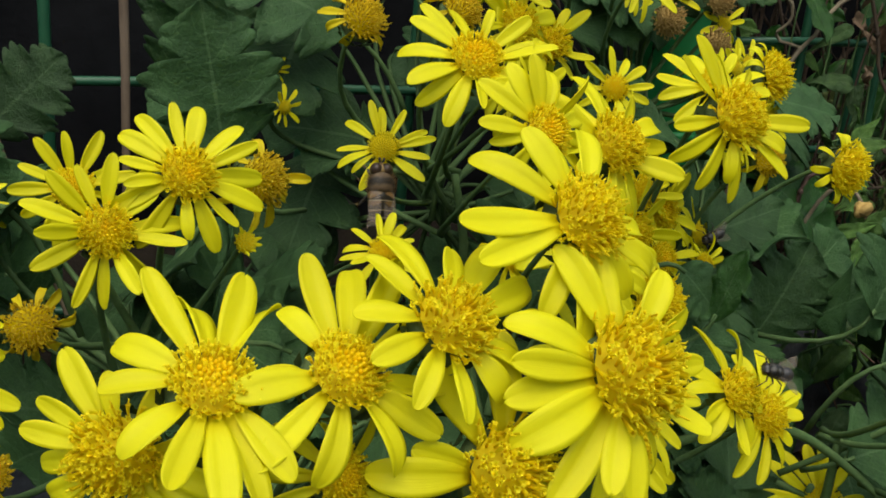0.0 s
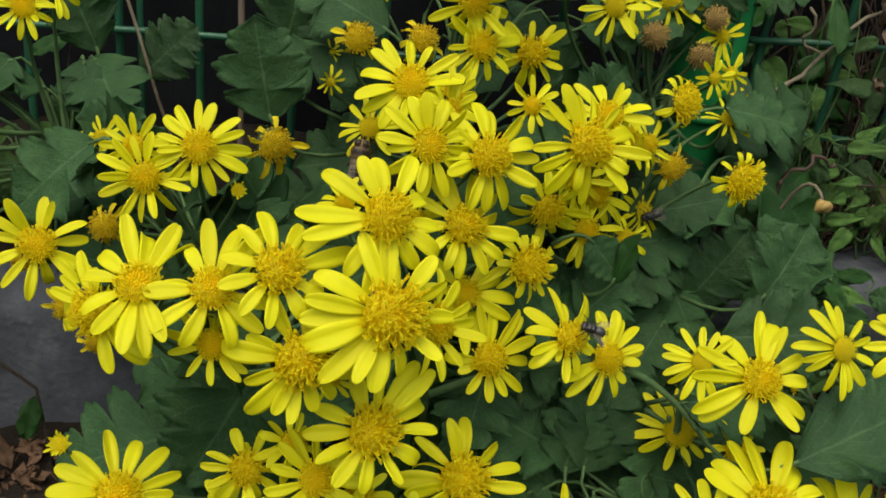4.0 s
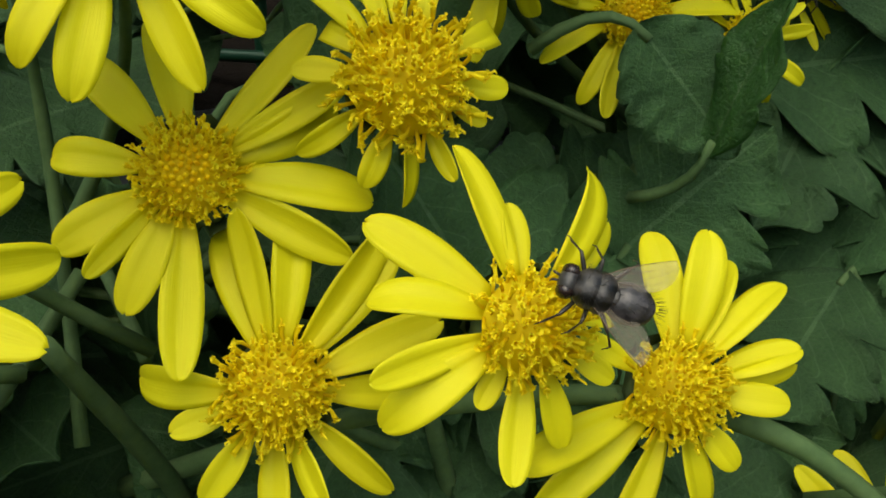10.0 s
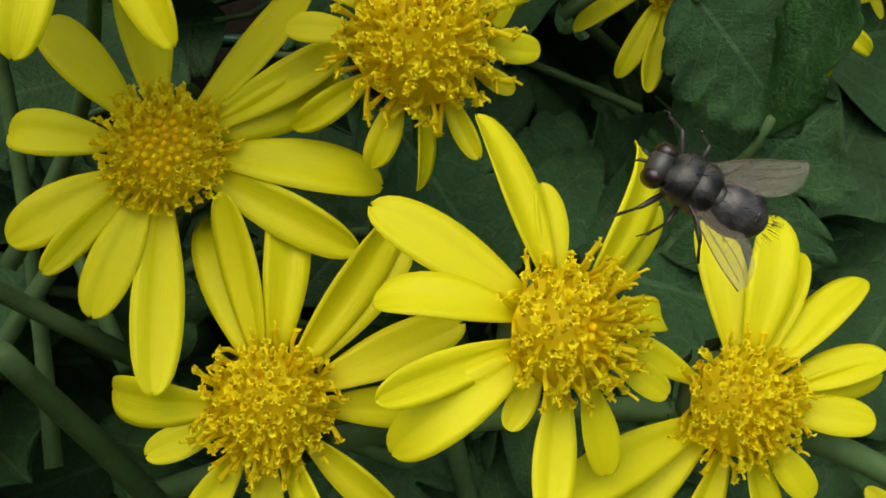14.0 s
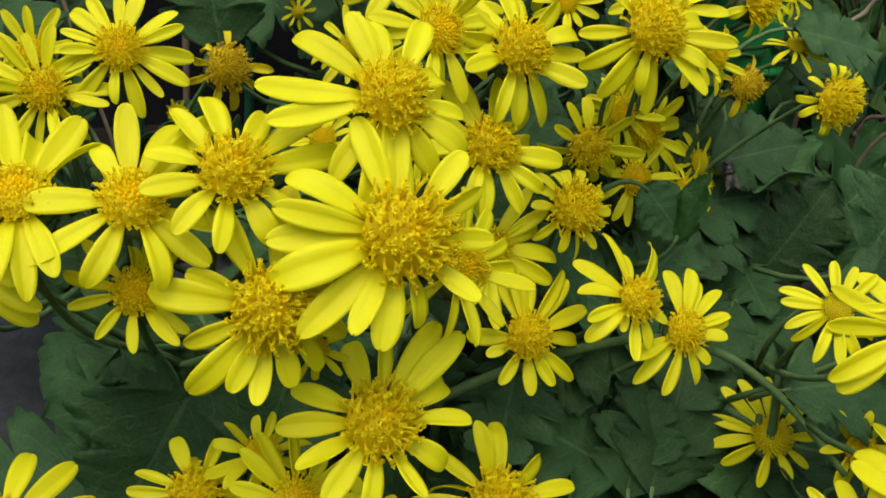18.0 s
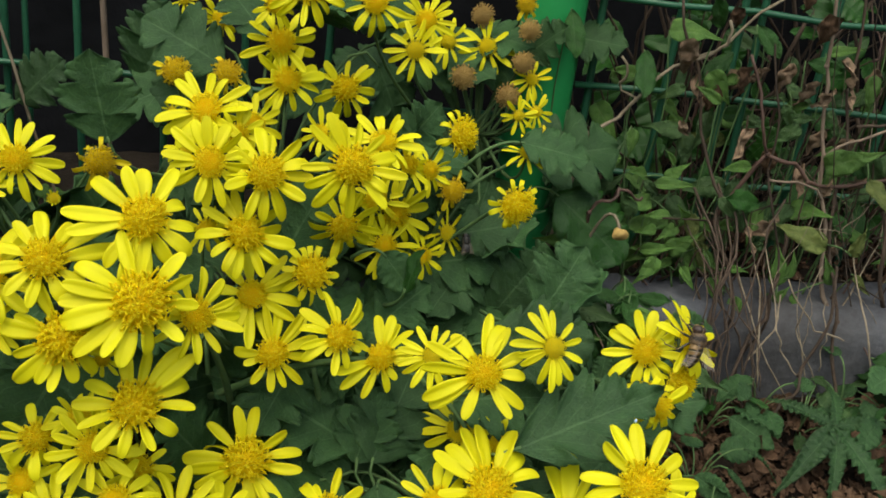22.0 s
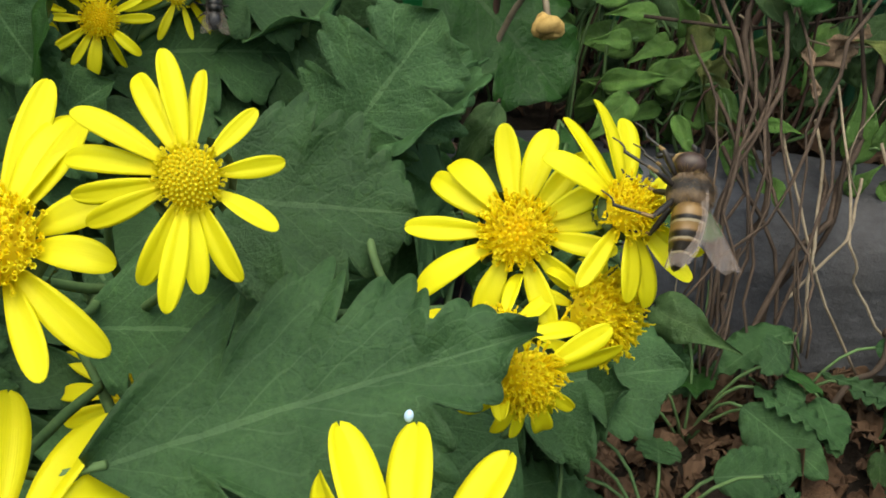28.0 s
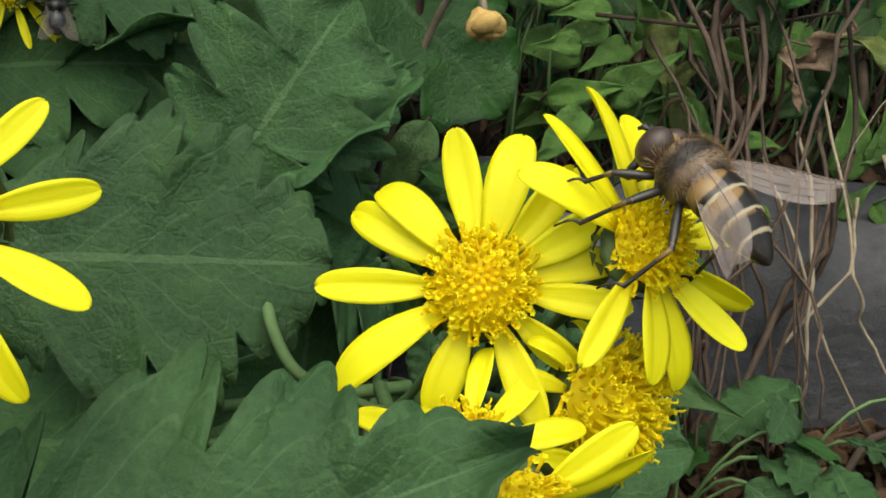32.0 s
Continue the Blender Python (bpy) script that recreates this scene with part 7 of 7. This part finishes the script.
def build_hoverfly(at, long):
    """A drone-fly: huge brown eyes, furred thorax, black and tawny bands, tattered veined wings."""
    L = long
    fly = root("hoverfly", at, "brown hoverfly with banded abdomen and tattered clear wings", "hoverfly")
    head = part("head", Shape().ball((0.325 * L, 0, -0.01 * L), (0.085 * L, 0.148 * L, 0.130 * L), None, 10, 16).done("head", FUR), fly)
    part("face", Shape().ball((0.395 * L, 0, -0.04 * L), (0.060 * L, 0.055 * L, 0.095 * L), None, 8, 10).done("face", FUR), head, None, "pale tawny furred face")
    for s in (1, -1):
        part("eye", Shape().ball((0.338 * L, s * 0.078 * L, 0.012 * L), (0.098 * L, 0.096 * L, 0.128 * L), Matrix.Rotation(radians(-18 * s), 3, "Z"), 14, 20).done("eye", HOVER_EYE), fly)
        part("antenna", Shape().tube([(0.44 * L, s * 0.02 * L, 0.05 * L), (0.49 * L, s * 0.03 * L, 0.05 * L), (0.51 * L, s * 0.04 * L, 0.02 * L)], [0.012 * L, 0.020 * L, 0.010 * L], 6).done("antenna", FLY_LEG), fly)
    part("mouthpart", Shape().tube([(0.41 * L, 0, -0.10 * L), (0.43 * L, 0, -0.19 * L), (0.42 * L, 0, -0.25 * L)], [0.03 * L, 0.022 * L, 0.026 * L], 7).done("mouthpart", FLY_LEG), fly)
    thorax = part("thorax", Shape().ball((0.112 * L, 0, 0.02 * L), (0.190 * L, 0.205 * L, 0.188 * L), None, 16, 24).done("thorax", HOVER_THORAX), fly)
    part("fur", hairs((0.112 * L, 0, 0.02 * L), (0.188 * L, 0.202 * L, 0.185 * L), 2400, 0.040 * L, 5).done("fur", BACK_FUR), thorax)
    part("scutellum", Shape().ball((-0.065 * L, 0, 0.085 * L), (0.062 * L, 0.110 * L, 0.060 * L), None, 9, 16).done("scutellum", AMBER), fly, None, "amber-brown shield at the rear of the thorax")
    abdomen = part("abdomen", abdomen_mesh(L), fly)
    part("fur", hairs((-0.22 * L, 0, -0.01 * L), (0.27 * L, 0.182 * L, 0.125 * L), 420, 0.020 * L, 6).done("fur", FUR), abdomen)
    side = Shape()
    for s in (1, -1):
        tuft = hairs((0.125 * L, s * 0.12 * L, -0.02 * L), (0.17 * L, 0.090 * L, 0.12 * L), 420, 0.055 * L, 8)
        side.add(tuft.v, tuft.f)
    part("fringe", side.done("fringe", FUR), thorax, None, "tawny fringe of hair along the sides")
    wings = [part("wing", wing_mesh("wing", 0.70 * L, 0.215 * L, WING_PALE, 0.14, 4, 0.42, s), fly, wing_pose(L, s, 74)) for s in (1, -1)]
    for s in (1, -1):
        for x, kx, ky, kz, ax, ay, az in ((0.24, 0.40, 0.20, -0.20, 0.50, 0.22, -0.34), (0.14, 0.20, 0.26, -0.24, 0.34, 0.30, -0.50), (0.04, -0.16, 0.27, -0.26, -0.10, 0.34, -0.56)):
            leg(fly, (x * L, s * 0.09 * L, -0.10 * L), (kx * L, s * ky * L, kz * L), (ax * L, s * ay * L, az * L), ((ax + 0.10) * L, s * (ay + 0.04) * L, (az - 0.10) * L), 0.021 * L, FLY_KNEE)
    return fly, wings


house_fly = build_fly("fly", (0.003, -0.004, 0.005), 0.0072, "small grey-black fly with clear wings on a yellow flower")
dark_fly = build_fly("fly", (0.033, 0.050, 0.0115), 0.0070, "small dark brown fly clinging under a flower", 0.2)
hoverfly, hoverfly_wings = build_hoverfly((0.103, -0.007, 0.012), 0.0128)
speck = tagged(new("dew_drop", Shape().ball((0, 0, 0), (0.0004, 0.0004, 0.0006), None, 8, 10).done("dew_drop", DEW)), "tiny pale blue drop on a petal tip", "dew drop")
speck.location = (0.0782, -0.0371, 0.0055)


# ---- what moves ----
def motions():
    sat = body_pose((0.0045, -0.0031, 0.0051), (-0.955, 0.12, 0.27), (-0.10, -0.75, 0.65))
    walk(house_fly, [(0, sat), (13.8, sat), (14.1, body_pose((0.008, -0.004, 0.018), (-0.80, 0.30, 0.50), (-0.10, -0.75, 0.65))),
                     (14.5, body_pose((0.045, 0.040, 0.070), (0.10, 0.90, 0.45), (0.0, -0.55, 0.80))), (15.0, body_pose((0.18, 0.10, 0.17), (0.80, 0.45, 0.35), (0.0, -0.35, 0.90))),
                     (15.4, body_pose((0.3600, 0.1310, 0.1495), (0.95, 0.0, 0.05), (0.0, -0.45, 0.90))), (32, body_pose((0.3600, 0.1310, 0.1495), (0.95, 0.0, 0.05), (0.0, -0.45, 0.90)))])
    under = body_pose((0.0331, 0.0581, 0.0091), (-0.94, -0.11, -0.33), (-0.30, -0.90, 0.10))
    aside = body_pose((0.0378, 0.0586, 0.0066), (-0.16, 0.41, 0.90), (0.35, -0.87, 0.28))
    walk(dark_fly, [(0, under), (13.6, under), (14.3, body_pose((0.0353, 0.0571, 0.0081), (-0.80, 0.25, 0.45), (0.05, -0.95, 0.20))), (15.2, aside), (32, aside)])
    left = body_pose((-0.0560, 0.0432, 0.0262), (0.08, 0.42, 0.90), (-0.05, -0.90, 0.36))
    here = body_pose((0.0976, -0.0107, 0.0143), (0.17, 0.64, 0.75), (0.44, -0.73, 0.52))
    walk(hoverfly, [(0, left), (4.9, left), (5.2, body_pose((-0.045, 0.030, 0.050), (0.55, 0.20, 0.80), (0.0, -0.80, 0.55))), (5.7, body_pose((0.020, 0.020, 0.110), (0.95, 0.0, 0.25), (0.0, -0.50, 0.85))),
                    (6.2, body_pose((0.115, -0.010, 0.050), (0.30, 0.30, 0.40), (0.30, -0.70, 0.60))), (6.5, here), (21, here),
                    (22.5, body_pose((0.0994, -0.0110, 0.0147), (0.11, 0.46, 0.88), (0.84, -0.52, 0.17))), (24.5, body_pose((0.1032, -0.0112, 0.0130), (0.23, 0.69, 0.69), (0.92, -0.39, 0.08))),
                    (26, body_pose((0.1029, -0.0110, 0.0137), (0.09, 0.67, 0.74), (0.97, -0.23, 0.09))), (26.5, body_pose((0.1038, -0.0117, 0.0125), (0.02, 0.72, 0.69), (0.98, -0.16, 0.14))),
                    (28.5, body_pose((0.1023, -0.0096, 0.0169), (-0.07, 0.64, 0.77), (0.97, -0.13, 0.19))), (29, body_pose((0.1021, -0.0095, 0.0171), (-0.12, 0.67, 0.73), (0.97, -0.09, 0.24))),
                    (29.5, body_pose((0.1023, -0.0097, 0.0170), (-0.29, 0.48, 0.83), (0.93, -0.07, 0.37))), (30, body_pose((0.1019, -0.0088, 0.0181), (-0.27, 0.71, 0.65), (0.84, -0.15, 0.51))),
                    (30.5, body_pose((0.1001, -0.0085, 0.0182), (-0.28, 0.88, 0.38), (0.70, -0.09, 0.71))), (31, body_pose((0.1010, -0.0084, 0.0187), (-0.51, 0.82, 0.27), (0.40, -0.05, 0.92))),
                    (32, body_pose((0.1000, -0.0087, 0.0186), (-0.59, 0.76, 0.28), (0.31, -0.10, 0.94)))])
    rest = ((0, 82, -30), (4.9, 82, -30), (5.1, 25, 25), (6.2, 25, 25), (6.5, 58, 14))
    near = ((7.5, 62, -40), (21, 62, -40), (22.5, 66, -92), (26, 68, -98), (28.5, 68, -100), (29.5, 68, -98), (30.5, 66, -80), (32, 63, -62))
    far = ((7.5, 58, 34), (21, 58, 34), (22.5, 60, 52), (26, 56, 56), (28.5, 50, 58), (29.5, 48, 54), (30.5, 48, 42), (32, 46, 30))
    for wing, s, late in zip(hoverfly_wings, (1, -1), (near, far)):
        walk(wing, [(t, wing_pose(0.0128, s, sweep, lift)) for t, sweep, lift in rest + late])


motions()
